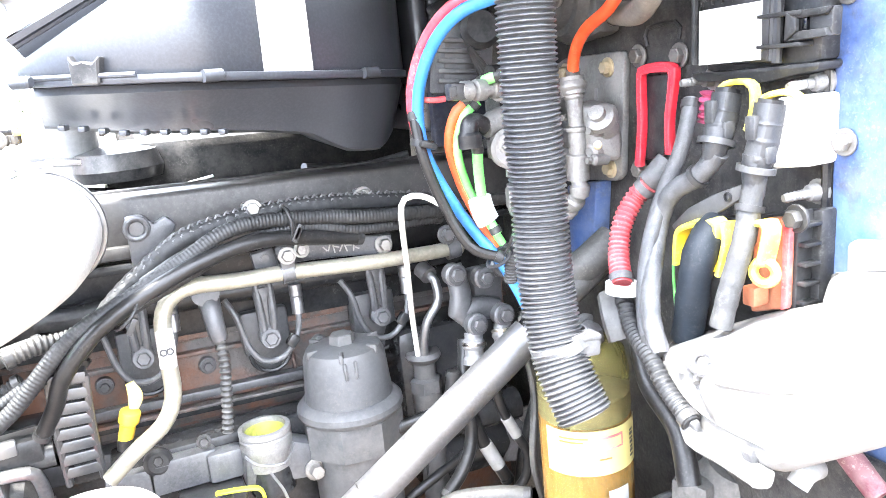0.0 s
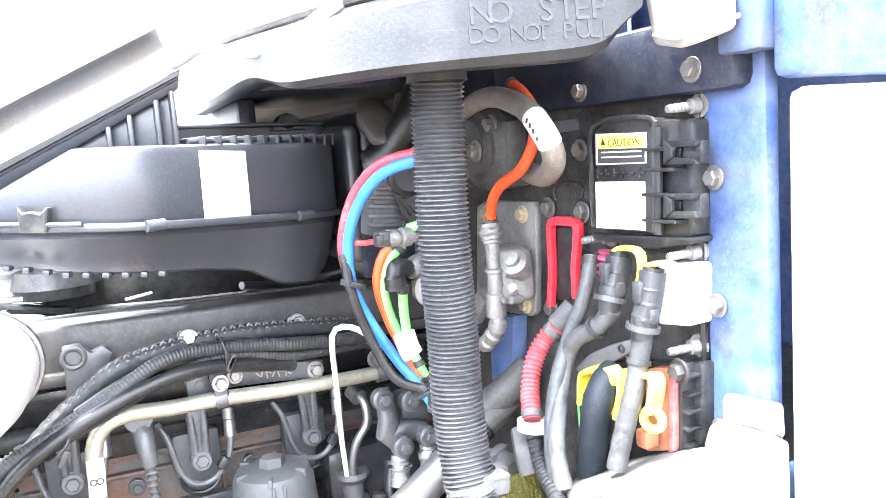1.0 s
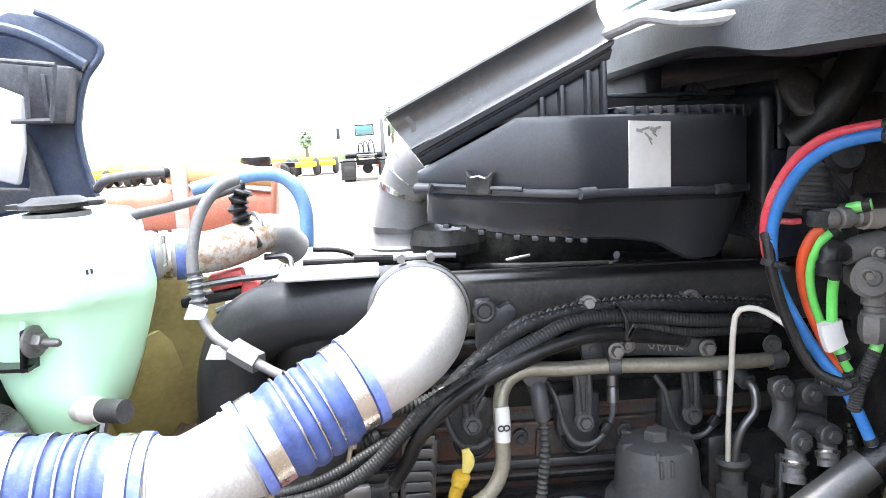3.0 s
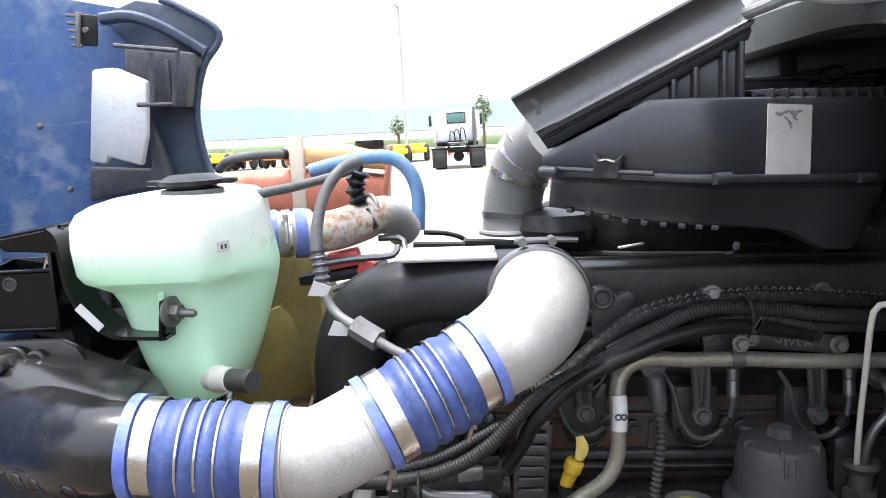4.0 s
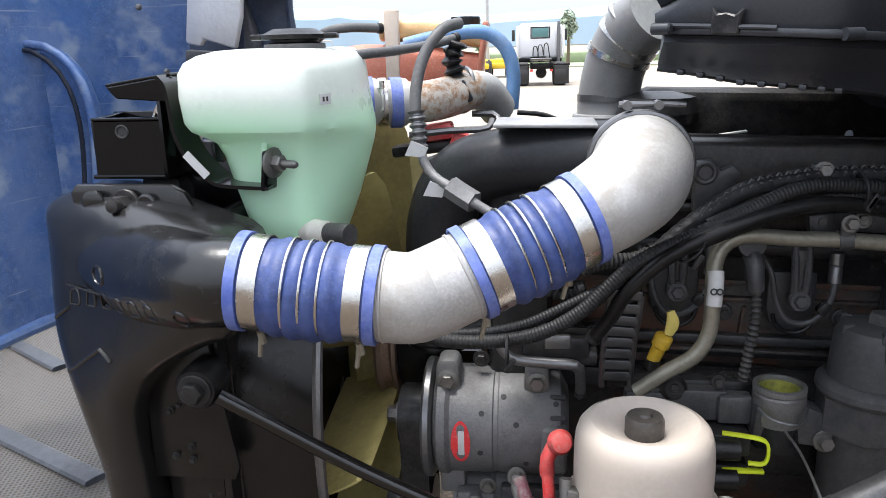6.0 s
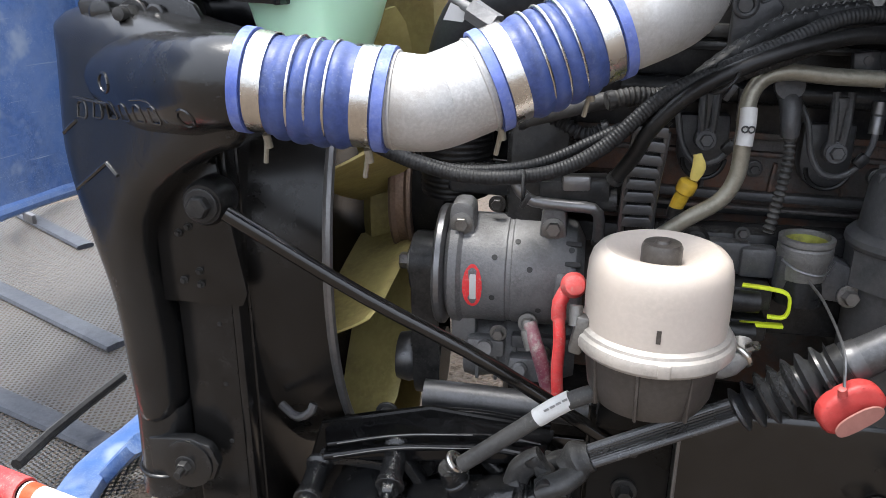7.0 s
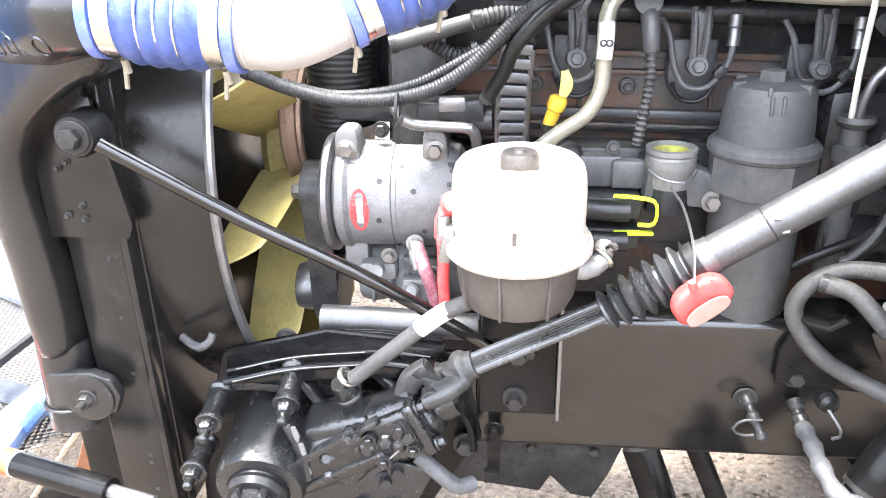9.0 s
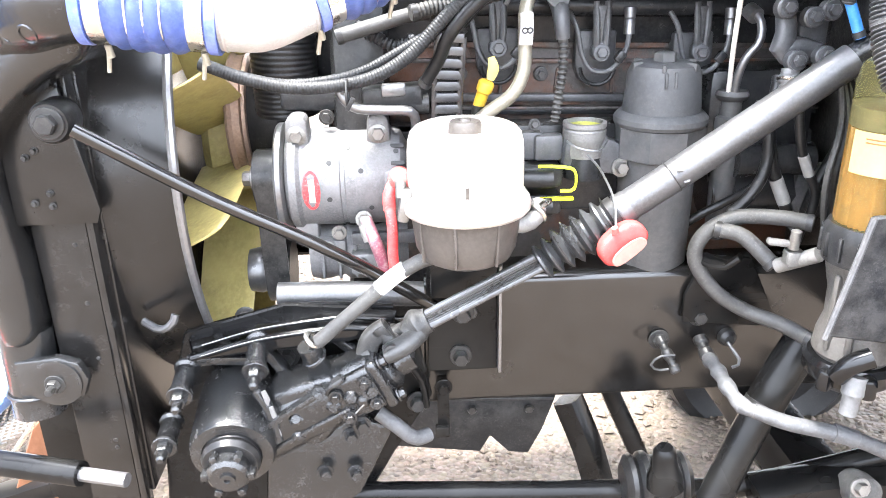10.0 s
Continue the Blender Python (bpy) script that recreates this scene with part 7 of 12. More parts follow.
part("pedestal_arm", box((0.03, 1.0, 1.098), (0.10, 0.15, 0.012), bevel=0.004), FRAME_BLACK, res)
part("pedestal_leg", prism([(-0.062, -0.165), (0.062, -0.165), (0.062, 0.13), (-0.062, 0.13)], 0.008, Matrix.Translation((0.03, 1.085, 0.99)), 0.002), FRAME_BLACK, res)
bolts([(0.030, 1.084, 0.943), (0.026, 1.084, 0.858)], (0, -1, 0), res, 0.0135, 0.02, BOLT_DARK)
part("pedestal_edge", box((0.094, 1.075, 0.96), (0.006, 0.03, 0.26), bevel=0.002), SATIN_STEEL, res)

# return hose to the steering gear
rh = thing("steering_hose", (-0.224, 0.960, 0.958), "grey rubber steering hose with a white sleeve", "hose")
part("hose", tube([(0.0, 0.95, 1.105), (-0.038, 0.950, 1.099), (-0.085, 0.953, 1.070), (-0.142, 0.957, 1.020), (-0.208, 0.960, 0.962)], 0.0115, 16), GREY_RUBBER, rh)
part("sleeve", tube([(-0.065, 0.953, 1.085), (-0.085, 0.953, 1.071), (-0.107, 0.954, 1.052)], 0.0128, 16), WHITE_PAPER, rh, "white printed sleeve")
for k in range(4):
    t = 0.2 + 0.2 * k
    part("print_bar", box(tuple(V((-0.066, 0.940, 1.096)).lerp(V((-0.103, 0.940, 1.068)), t)), (0.007, 0.0008, 0.003), (0, -35, 0), bevel=0), GREY_PRINT, rh)
part("clamp", ring((-0.216, 0.958, 0.967), (-0.7, 0.1, -0.7), 0.013, 0.004, 20), STEEL, rh, "bright hose clamp")


# ---------------------------------------------------------------- steering gear
gear = thing("steering_gear", (-0.3, 1.0, 0.72), "black painted cast steering gear bolted to the frame", "steering gear")
DA, DB = V((-0.357, 1.04, 0.812)), V((-0.353, 0.90, 0.787))
gd = (DB - DA).normalized()
part("drum", lathe([(0, -0.02), (0.070, -0.02), (0.073, 0.0), (0.071, 0.06), (0.070, 0.112), (0.065, 0.128), (0.048, 0.130), (0.044, 0.122), (0, 0.122)], DA, gd, 40), CAST_BLACK, gear)
part("dust_seal", lathe([(0, 0.11), (0.047, 0.11), (0.049, 0.122), (0.045, 0.132), (0.047, 0.140), (0.043, 0.150), (0.036, 0.152), (0, 0.152)], DA, gd, 36), RUBBER, gear, "rubber dust seal")
part("sector_nut", joined(lathe([(0, 0.150), (0.033, 0.150), (0.034, 0.172), (0.028, 0.178), (0, 0.178)], DA, gd, 12), lathe([(0, 0.176), (0.012, 0.176), (0.012, 0.182), (0.005, 0.182), (0.004, 0.179), (0, 0.179)], DA, gd, 16)), CAST_BLACK, gear, "worn castle nut")
for k in range(6):
    w = k * math.pi / 3
    part("nut_lug", box(tuple(DA + gd * 0.166 + V((0.036 * math.cos(w), 0, 0.036 * math.sin(w)))), (0.012, 0.022, 0.012), (0, -math.degrees(w), 0), bevel=0.003), CAST_BLACK, gear)
B0, B1 = V((-0.326, 0.985, 0.788)), V((-0.107, 0.985, 0.896))
part("worm_housing", tube([B0 + (B0 - B1) * 0.2, B0, B0.lerp(B1, 0.5), B1], lambda s: 0.052 - 0.05 * max(0, s - 0.16), 24, 0.012, (1, 1.05, 0.8)), CAST_BLACK, gear)
GEAR_LEAN = -26.2
part("valve_head", box((-0.152, 0.975, 0.872), (0.088, 0.080, 0.078), (0, GEAR_LEAN, 0), bevel=0.010, segments=3), CAST_BLACK, gear)
part("valve_flange", box((-0.110, 0.975, 0.893), (0.020, 0.088, 0.090), (0, GEAR_LEAN, 0), bevel=0.008, segments=3), CAST_BLACK, gear)
for dx, dz in ((-0.026, 0.020), (0.026, 0.020), (0.026, -0.022), (-0.024, -0.024)):
    at = pose(-0.152, 0.933, 0.872, 0, GEAR_LEAN, 0) @ V((dx, 0, dz))
    part("head_screw", joined(lathe([(0, 0), (0.012, 0), (0.011, 0.006), (0, 0.007)], at, (0, -1, 0), 16), hex_bolt(at - V((0, 0.005, 0)), (0, -1, 0), 0.0075, 0.007, False)), CAST_BLACK, gear)
for dy, dz in ((-0.032, 0.034), (0.030, 0.034), (-0.032, -0.032)):
    at = pose(-0.099, 0.975, 0.898, 0, GEAR_LEAN, 0) @ V((0, dy, dz))
    part("flange_bolt", hex_bolt(at, (0.9, 0, 0.44), 0.008, 0.010), CAST_BLACK, gear)
part("seal_boss", lathe([(0.034, -0.004), (0.036, 0.006), (0.031, 0.012), (0.022, 0.018), (0.020, 0.030), (0, 0.031)], (-0.100, 0.980, 0.898), (0.85, 0, 0.52), 28), CAST_BLACK, gear)
for pts in (((-0.300, 0.893), (-0.293, 0.896), (-0.287, 0.878), (-0.291, 0.866), (-0.296, 0.874)), ((-0.291, 0.864), (-0.284, 0.866), (-0.278, 0.842), (-0.283, 0.826), (-0.288, 0.846)), ((-0.283, 0.822), (-0.278, 0.824), (-0.275, 0.810), (-0.279, 0.804))):
    part("worn_edge", prism(list(pts), 0.004, Matrix.Translation((0, 0.930, 0)), 0.001), VALVE_CAST, gear, "edge rubbed to bare metal")
part("side_rib", prism([(-0.085, -0.010), (0.080, 0.010), (0.080, 0.020), (-0.085, 0.002)], 0.02, pose(-0.235, 0.925, 0.862, 0, GEAR_LEAN, 0), 0.004, 2), CAST_BLACK, gear)
part("side_rib", prism([(-0.080, -0.004), (0.075, 0.004), (0.075, 0.014), (-0.080, 0.006)], 0.018, pose(-0.225, 0.930, 0.812, 0, GEAR_LEAN, 0), 0.004, 2), CAST_BLACK, gear)
part("body_cover", hull([(-0.300, 0.945, 0.800), (-0.292, 0.945, 0.876), (-0.190, 0.940, 0.908), (-0.165, 0.940, 0.842), (-0.215, 0.945, 0.770), (-0.310, 1.02, 0.790), (-0.292, 1.02, 0.886), (-0.180, 1.02, 0.915), (-0.150, 1.02, 0.840), (-0.215, 1.02, 0.765)], 0.012), CAST_BLACK, gear)
part("input_neck", tube([B1 + (B1 - B0) * 0.1, B1 + (B1 - B0) * 0.22], 0.026, 20, 0.02), CAST_BLACK, gear)
for t in (0.18, 0.42, 0.66):
    rib = B0.lerp(B1, t)
    part("cast_rib", band(tuple(rib), (B1 - B0).normalized(), 0.0515 - 0.008 * t, 0.008, 0.004, 24), CAST_BLACK, gear)
for t, w in ((0.30, 0.5), (0.30, -0.6), (0.58, 0.2), (0.80, -0.3)):
    lug = B0.lerp(B1, t) + V((0.01, -0.046, 0.03 * w))
    part("cast_lug", lathe([(0, -0.012), (0.013, -0.012), (0.012, 0.006), (0.007, 0.010), (0, 0.010)], tuple(lug), (0, -1, w), 14), CAST_BLACK, gear)
for pts in ([(-0.436, 1.030, 0.900), (-0.380, 1.030, 0.902), (-0.318, 1.030, 0.898)], [(-0.312, 1.025, 0.925), (-0.285, 1.02, 0.895), (-0.268, 1.01, 0.868)], [(-0.195, 1.03, 0.945), (-0.170, 1.02, 0.925), (-0.140, 1.01, 0.905)]):
    part("web_bar", tube(pts, 0.013, 12, 0.02, (1, 0.8, 0.7)), CAST_BLACK, gear)
part("arm", tube([(-0.310, 0.950, 0.886), (-0.290, 0.940, 0.849), (-0.283, 0.935, 0.798)], 0.010, 10), CAST_BLACK, gear)
part("lower_cover", prism(outline([(-0.318, 0.980, 0.722), (-0.168, 0.980, 0.805), (-0.094, 0.980, 0.778), (-0.159, 0.980, 0.640), (-0.243, 0.980, 0.583), (-0.332, 0.980, 0.589)]), 0.06, Matrix.Translation((0, 0.985, 0)), 0.012, 2), CAST_BLACK, gear)
for p in ((-0.167, 0.950, 0.792), (-0.147, 0.945, 0.816), (-0.217, 0.970, 0.706), (-0.165, 0.970, 0.702)):
    part("cover_bolt", hex_bolt(p, (0.2, -1, 0.1), 0.010, 0.014), CAST_BLACK, gear)
part("port_boss", joined(tube([(-0.224, 0.960, 0.956), (-0.215, 0.970, 0.921), (-0.200, 0.980, 0.883)], 0.018, 14, 0.01), ring((-0.217, 0.968, 0.931), (0.4, 0.3, -0.8), 0.018, 0.004, 18)), CAST_BLACK, gear)
part("adjuster", joined(hex_bolt((-0.209, 0.930, 0.893), (0.1, -1, 0.3), 0.012, 0.016, False), lathe([(0.006, 0), (0.006, 0.04), (0, 0.041)], (-0.209, 0.930, 0.893), (0.1, -1, 0.3), 10)), CAST_BLACK, gear)
part("relief_plug", joined(lathe([(0, 0), (0.013, 0), (0.013, 0.014), (0.009, 0.018), (0, 0.018)], (-0.162, 0.945, 0.871), (0.15, -1, 0.25), 6), hex_bolt((-0.129, 0.935, 0.886), (0.3, -1, 0.2), 0.010, 0.012)), CAST_BLACK, gear)
part("chisel_mark", tube([(-0.172, 0.930, 0.852), (-0.162, 0.930, 0.840), (-0.140, 0.930, 0.862)], 0.0016, 6), BOLT, gear)
# mounting plate and its studs
mount = thing("gear_mount", (-0.2, 1.08, 0.8), "black steel steering gear mounting plate with long studs", "mounting plate")
part("plate", prism(outline([(-0.450, 1.070, 0.931), (-0.273, 1.070, 0.977), (-0.134, 1.070, 0.965), (-0.049, 1.070, 0.900), (-0.027, 1.070, 0.784), (-0.099, 1.070, 0.666), (-0.169, 1.070, 0.540), (-0.529, 1.070, 0.564), (-0.512, 1.070, 0.740)]), 0.012, Matrix.Translation((0, 1.072, 0)), 0.003), FRAME_BLACK, mount)
part("top_plate", hull([(-0.418, 1.000, 0.923), (-0.308, 1.000, 0.951), (-0.180, 1.000, 0.966), (-0.095, 1.000, 0.960), (-0.447, 1.080, 0.922), (-0.330, 1.080, 0.952), (-0.218, 1.080, 0.966), (-0.080, 1.080, 0.955),
                         (-0.418, 1.000, 0.915), (-0.100, 1.000, 0.945), (-0.447, 1.080, 0.914), (-0.090, 1.080, 0.940)], 0.004), GLOSS_BLACK, mount, "glossy black top plate")
for y, dz, r in ((0.9985, 0.0, 0.0052), (1.016, 0.010, 0.0036)):
    part("rim", tube([(-0.420, y, 0.921 + dz), (-0.308, y, 0.950 + dz), (-0.180, y, 0.965 + dz), (-0.102, y, 0.958 + dz)], r, 10), GLOSS_BLACK, mount, "raised glossy rim")
    # thin bright tube imitates the highlight along the glossy rim
    part("rubbed_edge", tube([(-0.405, y - r * 0.8, 0.9265 + dz), (-0.308, y - r * 0.8, 0.9525 + dz), (-0.200, y - r * 0.8, 0.9655 + dz)], 0.0011, 6), BOLT, mount, "pale line standing for the highlight along the rim")
part("top_strip", tube([(-0.447, 1.082, 0.926), (-0.330, 1.082, 0.956), (-0.218, 1.082, 0.970), (-0.090, 1.082, 0.960)], 0.006, 10, 0.02, (1, 0.8, 0.6)), GLOSS_BLACK, mount)
part("cross_tube", tube([(-0.292, 1.122, 0.972), (-0.171, 1.122, 0.969), (-0.010, 1.122, 0.962)], 0.0225, 26, 0.03), TUBE_STEEL, mount, "dull bare steel cross tube")
for a, b in (((-0.313, 1.020, 0.940), (-0.310, 0.955, 0.919)), ((-0.436, 1.020, 0.893), (-0.434, 0.955, 0.879)), ((-0.476, 1.020, 0.789), (-0.472, 0.955, 0.784))):
    a, b = V(a), V(b)
    stud = part("spacer", tube([a, a.lerp(b, 0.4), b], lambda s: 0.017 + 0.004 * (s < 0.010) + 0.003 * (s > 0.058), 18, 0.005), CAST_BLACK, mount)
    d = (b - a).normalized()
    part("nut", joined(hex_bolt(b, d, 0.014, 0.016), lathe([(0.008, 0), (0.008, 0.034), (0.005, 0.038), (0, 0.038)], b, d, 12)), CAST_BLACK, mount)
bolts([(-0.146, 1.065, 0.927), (-0.053, 1.060, 0.780), (-0.275, 1.060, 0.886), (-0.170, 1.030, 0.656)], (0, -1, 0), mount, 0.014, 0.016, BOLT_DARK)
part("strap_arm", loft([(-0.075, 1.050, 0.879), (-0.047, 1.050, 0.833), (-0.038, 1.050, 0.780)], [(0.014, 0.006, 0.6)] * 3, segments=12), FRAME_BLACK, mount)
solo("pressure_line", tube([(-0.121, 0.990, 0.806), (-0.093, 0.980, 0.787), (-0.061, 0.985, 0.755), (-0.036, 1.000, 0.751)], 0.013, 14), GREY_WRAP, "grey taped hydraulic line under the steering gear", "hose")
solo("hanger_strap", joined(box((-0.007, 1.080, 0.746), (0.022, 0.006, 0.085), bevel=0.002), box((-0.010, 1.070, 0.708), (0.026, 0.016, 0.022), bevel=0.003), hex_bolt((-0.006, 1.078, 0.796), (0, -1, 0), 0.011, 0.012)), FRAME_BLACK, "black steel strap hanging on the frame rail", "strap")

# ---------------------------------------------------------------- steering shaft
shaft = thing("steering_shaft", (0.25, 0.98, 1.05), "steel steering shaft with universal joint, splines and rubber bellows", "steering shaft")
J1, J2 = V((-0.052, 0.983, 0.971)), V((0.150, 0.985, 1.074))
CROSS = V((-0.091, 0.980, 0.944))
LOW_WAY, UP_WAY = V((0.79, -0.03, 0.61)).normalized(), (J2 - J1).normalized()
PIN_B = V((0.28, -0.95, 0.14))
PIN_B = (PIN_B - UP_WAY * PIN_B.dot(UP_WAY)).normalized()
PIN_A = LOW_WAY.cross(PIN_B).normalized()
part("lower_yoke", tube([CROSS - LOW_WAY * 0.066, CROSS - LOW_WAY * 0.050, CROSS - LOW_WAY * 0.034], lambda s: 0.021 + 0.004 * (s > 0.012), 22, 0.004), DUSTY_JOINT, shaft, "dusty lower yoke")
part("cross", joined(*[lathe([(0, -0.034), (0.0115, -0.034), (0.0125, -0.030), (0.0125, 0.030), (0.0115, 0.034), (0, 0.034)], CROSS, w, 18) for w in (PIN_A, PIN_B)]), DUSTY_JOINT, shaft)
for way, pin, sign in ((-LOW_WAY, PIN_A, 1), (-LOW_WAY, PIN_A, -1), (UP_WAY, PIN_B, 1), (UP_WAY, PIN_B, -1)):
    off = pin * sign
    ear = part("yoke_ear", tube([CROSS + way * 0.046 + off * 0.012, CROSS + way * 0.026 + off * 0.026, CROSS + way * 0.006 + off * 0.029, CROSS - way * 0.012 + off * 0.028], lambda s: 0.0175 - 0.05 * max(0, s - 0.045), 16, 0.006, (1, 0.72, 0.7)), DUSTY_JOINT, shaft)
    part("bearing_cap", lathe([(0.0150, -0.006), (0.0160, 0.0), (0.0150, 0.005), (0.0115, 0.006), (0.0110, 0.004), (0, 0.004)], CROSS + off * 0.034, off, 22), BOLT_DARK, ear)
part("collar", tube([CROSS + UP_WAY * 0.030, J1, J1.lerp(J2, 0.10)], lambda s: 0.0205 + 0.0075 * math.exp(-((s - 0.022) / 0.008) ** 2), 26, 0.004), DUSTY_JOINT, shaft, "dusty splined collar")


def splined(a, b, r):
    bm = tube([a, a.lerp(b, 0.5), b], r, 56, 0.03)
    for i, v in enumerate(bm.verts):
        if (i % 56) % 2 == 0:
            c = a + (b - a).normalized() * (v.co - a).dot((b - a).normalized())
            v.co = c + (v.co - c) * 0.90
    return bm


part("splined_rod", splined(J1.lerp(J2, 0.05), J2.lerp(V((0.72, 0.955, 1.473)), 0.02), 0.0165), SHAFT_STEEL, shaft, "dark splined rod")
J3 = V((0.72, 0.955, 1.473))
W = (J3 - J2).normalized()
part("bellows", tube([J2 - W * 0.004, J2 + W * 0.06, J2 + W * 0.128], lambda s: 0.022 + 0.008 * min(1, s / 0.05) + 0.0075 * math.sin(s * 2 * math.pi / 0.0185), 26, 0.0035), BELLOWS, shaft, "black rubber bellows")
part("bellows_ring", tube([J2 + W * 0.126, J2 + W * 0.14], 0.029, 22, 0.005), RUBBER, shaft)
part("tube", tube([J2 + W * 0.12, J2 + W * 0.35, J2 + W * 0.53], 0.0245, 26, 0.03), TUBE_STEEL, shaft, "dull bare steel tube")
part("upper_end", tube([J2 + W * 0.52, J2 + W * 0.56, J2 + W * 0.60], 0.021, 20, 0.02), CAST_BLACK, shaft)
part("upper_shaft", tube([J2 + W * 0.58, J2 + W * 0.66, J3], 0.019, 18, 0.03), GREY_RUBBER, shaft, "dusty dark upper shaft")
part("bellows_clamp", tube([J2 + W * 0.142, J2 + W * 0.150, J2 + W * 0.160], lambda s: 0.0275 - 0.0015 * (s > 0.008), 22, 0.004), TUBE_STEEL, shaft, "satin steel clamp")
for sgn in (-1, 1):
    part("weld_lobe", tube([J2 + W * 0.240 + V((0.006 * sgn, -0.0235, 0.004 - 0.009 * sgn)), J2 + W * 0.250 + V((0.006 * sgn, -0.0240, -0.008 * sgn))], 0.0022, 8, 0.004), TUBE_STEEL, shaft)
part("weld_mark", joined(ring(J2 + W * 0.235, W, 0.0245, 0.0012, 26)), BOLT_DARK, shaft)
tag = thing("red_tag", (0.261, 0.925, 1.124), "red plastic cap hanging on a thin wire", "cap")
TAG_POSE = pose(0.261, 0.925, 1.122, -4, -36, 8)
oval = [(0.040 * math.copysign(abs(math.cos(w)) ** 0.75, math.cos(w)), 0.025 * math.copysign(abs(math.sin(w)) ** 0.8, math.sin(w)) - 0.004 * math.cos(w) ** 2) for w in [2 * math.pi * k / 28 for k in range(28)]]
part("cap_body", prism(oval, 0.026, TAG_POSE, 0.007, 3), RED_TAG, tag)
part("worn_face", prism([(0.030 * u / 0.040 - 0.002, 0.0115 * v / 0.025 - 0.008) for u, v in oval], 0.003, TAG_POSE @ Matrix.Translation((0, -0.0132, 0)), 0.001), TAG_WORN, tag, "pale worn face")
part("eyelet", lathe([(0, 0), (0.006, 0), (0.005, 0.010), (0, 0.012)], (0.247, 0.926, 1.140), (-0.3, -0.2, 1), 12), RED_TAG, tag)
part("wire", tube([(0.242, 1.100, 1.213), (0.251, 1.050, 1.202), (0.247, 0.950, 1.187), (0.247, 0.925, 1.147)], 0.002, 6), SATIN_STEEL, tag)


# ---------------------------------------------------------------- oil filter, filler, dipstick
flt = thing("oil_filter_housing", (0.375, 1.16, 1.0), "grey plastic oil filter housing with ribbed cap", "oil filter")
FC = V((0.381, 1.165, 0))
part("cap", lathe([(0.066, 1.268), (0.064, 1.295), (0.061, 1.335), (0.055, 1.348), (0.040, 1.353), (0, 1.354)], FC, (0, 0, 1), 40), FILTER_GREY, flt)
part("hex_top", lathe([(0, 1.348), (0.020, 1.348), (0.019, 1.366), (0.016, 1.368), (0, 1.368)], FC, (0, 0, 1), 6), FILTER_GREY, flt)
for w in range(6):
    a = w * math.pi / 3 + 0.2
    part("cap_rib", box((FC.x + 0.050 * math.cos(a), FC.y + 0.050 * math.sin(a), 1.347), (0.018, 0.006, 0.014), (0, 0, math.degrees(a)), bevel=0.002), FILTER_GREY, flt)
for dx in (-0.008, 0.008):
    part("cap_rib", box((FC.x + dx - 0.008, FC.y - 0.0615, 1.330), (0.005, 0.006, 0.026), (-6, 0, 0), bevel=0.002), FILTER_GREY, flt)
part("collar", lathe([(0.066, 1.248), (0.077, 1.248), (0.080, 1.254), (0.079, 1.262), (0.072, 1.270), (0.066, 1.272)], FC, (0, 0, 1), 40), FILTER_GREY, flt)
part("hex_body", lathe([(0.066, 1.190), (0.077, 1.194), (0.078, 1.246), (0.07, 1.25)], FC, (0, 0, 1), 8, spin=0.3), FILTER_GREY, flt)
part("canister", lathe([(0, 0.98), (0.055, 0.98), (0.064, 1.0), (0.066, 1.195), (0, 1.195)], FC, (0, 0, 1), 40), FILTER_GREY, flt)
fill = thing("oil_filler", (0.255, 1.165, 1.19), "open aluminium oil filler neck showing yellow inside", "oil filler")
NC = V((0.250, 1.165, -0.042))
part("neck", lathe([(0.026, 1.236), (0.033, 1.238), (0.0345, 1.250), (0.034, 1.262), (0.036, 1.266), (0.0375, 1.272), (0.0375, 1.284), (0.035, 1.287), (0.0375, 1.290), (0.0375, 1.297), (0.031, 1.298), (0.029, 1.27)], NC, (0, 0, 1), 36), DUSTY_CAST, fill, "dull alloy screw neck")
part("base", lathe([(0, 1.20), (0.034, 1.20), (0.033, 1.225), (0.030, 1.240), (0, 1.240)], NC, (0, 0, 1), 32), ENGINE_DARK, fill)
part("inside", lathe([(0, 1.262), (0.0285, 1.262), (0.0295, 1.291)], NC, (0, 0, 1), 24), material("oily_yellow_sleeve", (0.30, 0.30, 0.06), 0.35, var=0.4, scale=60, second=(0.10, 0.10, 0.05), second_amount=0.3, second_scale=30), fill, "oily yellow-green inner sleeve")
part("foot", prism([(-0.035, -0.03), (0.09, -0.045), (0.085, 0.005), (0.03, 0.03), (-0.03, 0.03)], 0.04, Matrix.Translation((0.245, 1.145, 1.205)), 0.008, 2), ENGINE_GREY, fill)
part("bolt", hex_bolt((0.311, 1.143, 1.178), (0, -1, 0.1), 0.011, 0.014), BOLT, fill)
part("tether", tube([(0.215, 1.14, 1.228), (0.23, 1.12, 1.220), (0.265, 1.115, 1.216), (0.285, 1.14, 1.228)], 0.002, 6), SATIN_STEEL, fill)
dip = thing("dipstick_handle", (0.075, 1.16, 1.29), "bright yellow plastic dipstick handle", "dipstick")
D0, D1, D2 = V((0.068, 1.170, 1.287)), V((0.081, 1.162, 1.327)), V((0.087, 1.155, 1.369))
part("stem", lathe([(0, -0.002), (0.0095, -0.002), (0.0105, 0.010), (0.0105, 0.024), (0.0135, 0.027), (0.0140, 0.040), (0.0130, 0.043), (0.009, 0.046), (0, 0.047)], D0, D1 - D0, 20), DIP_YELLOW, dip)
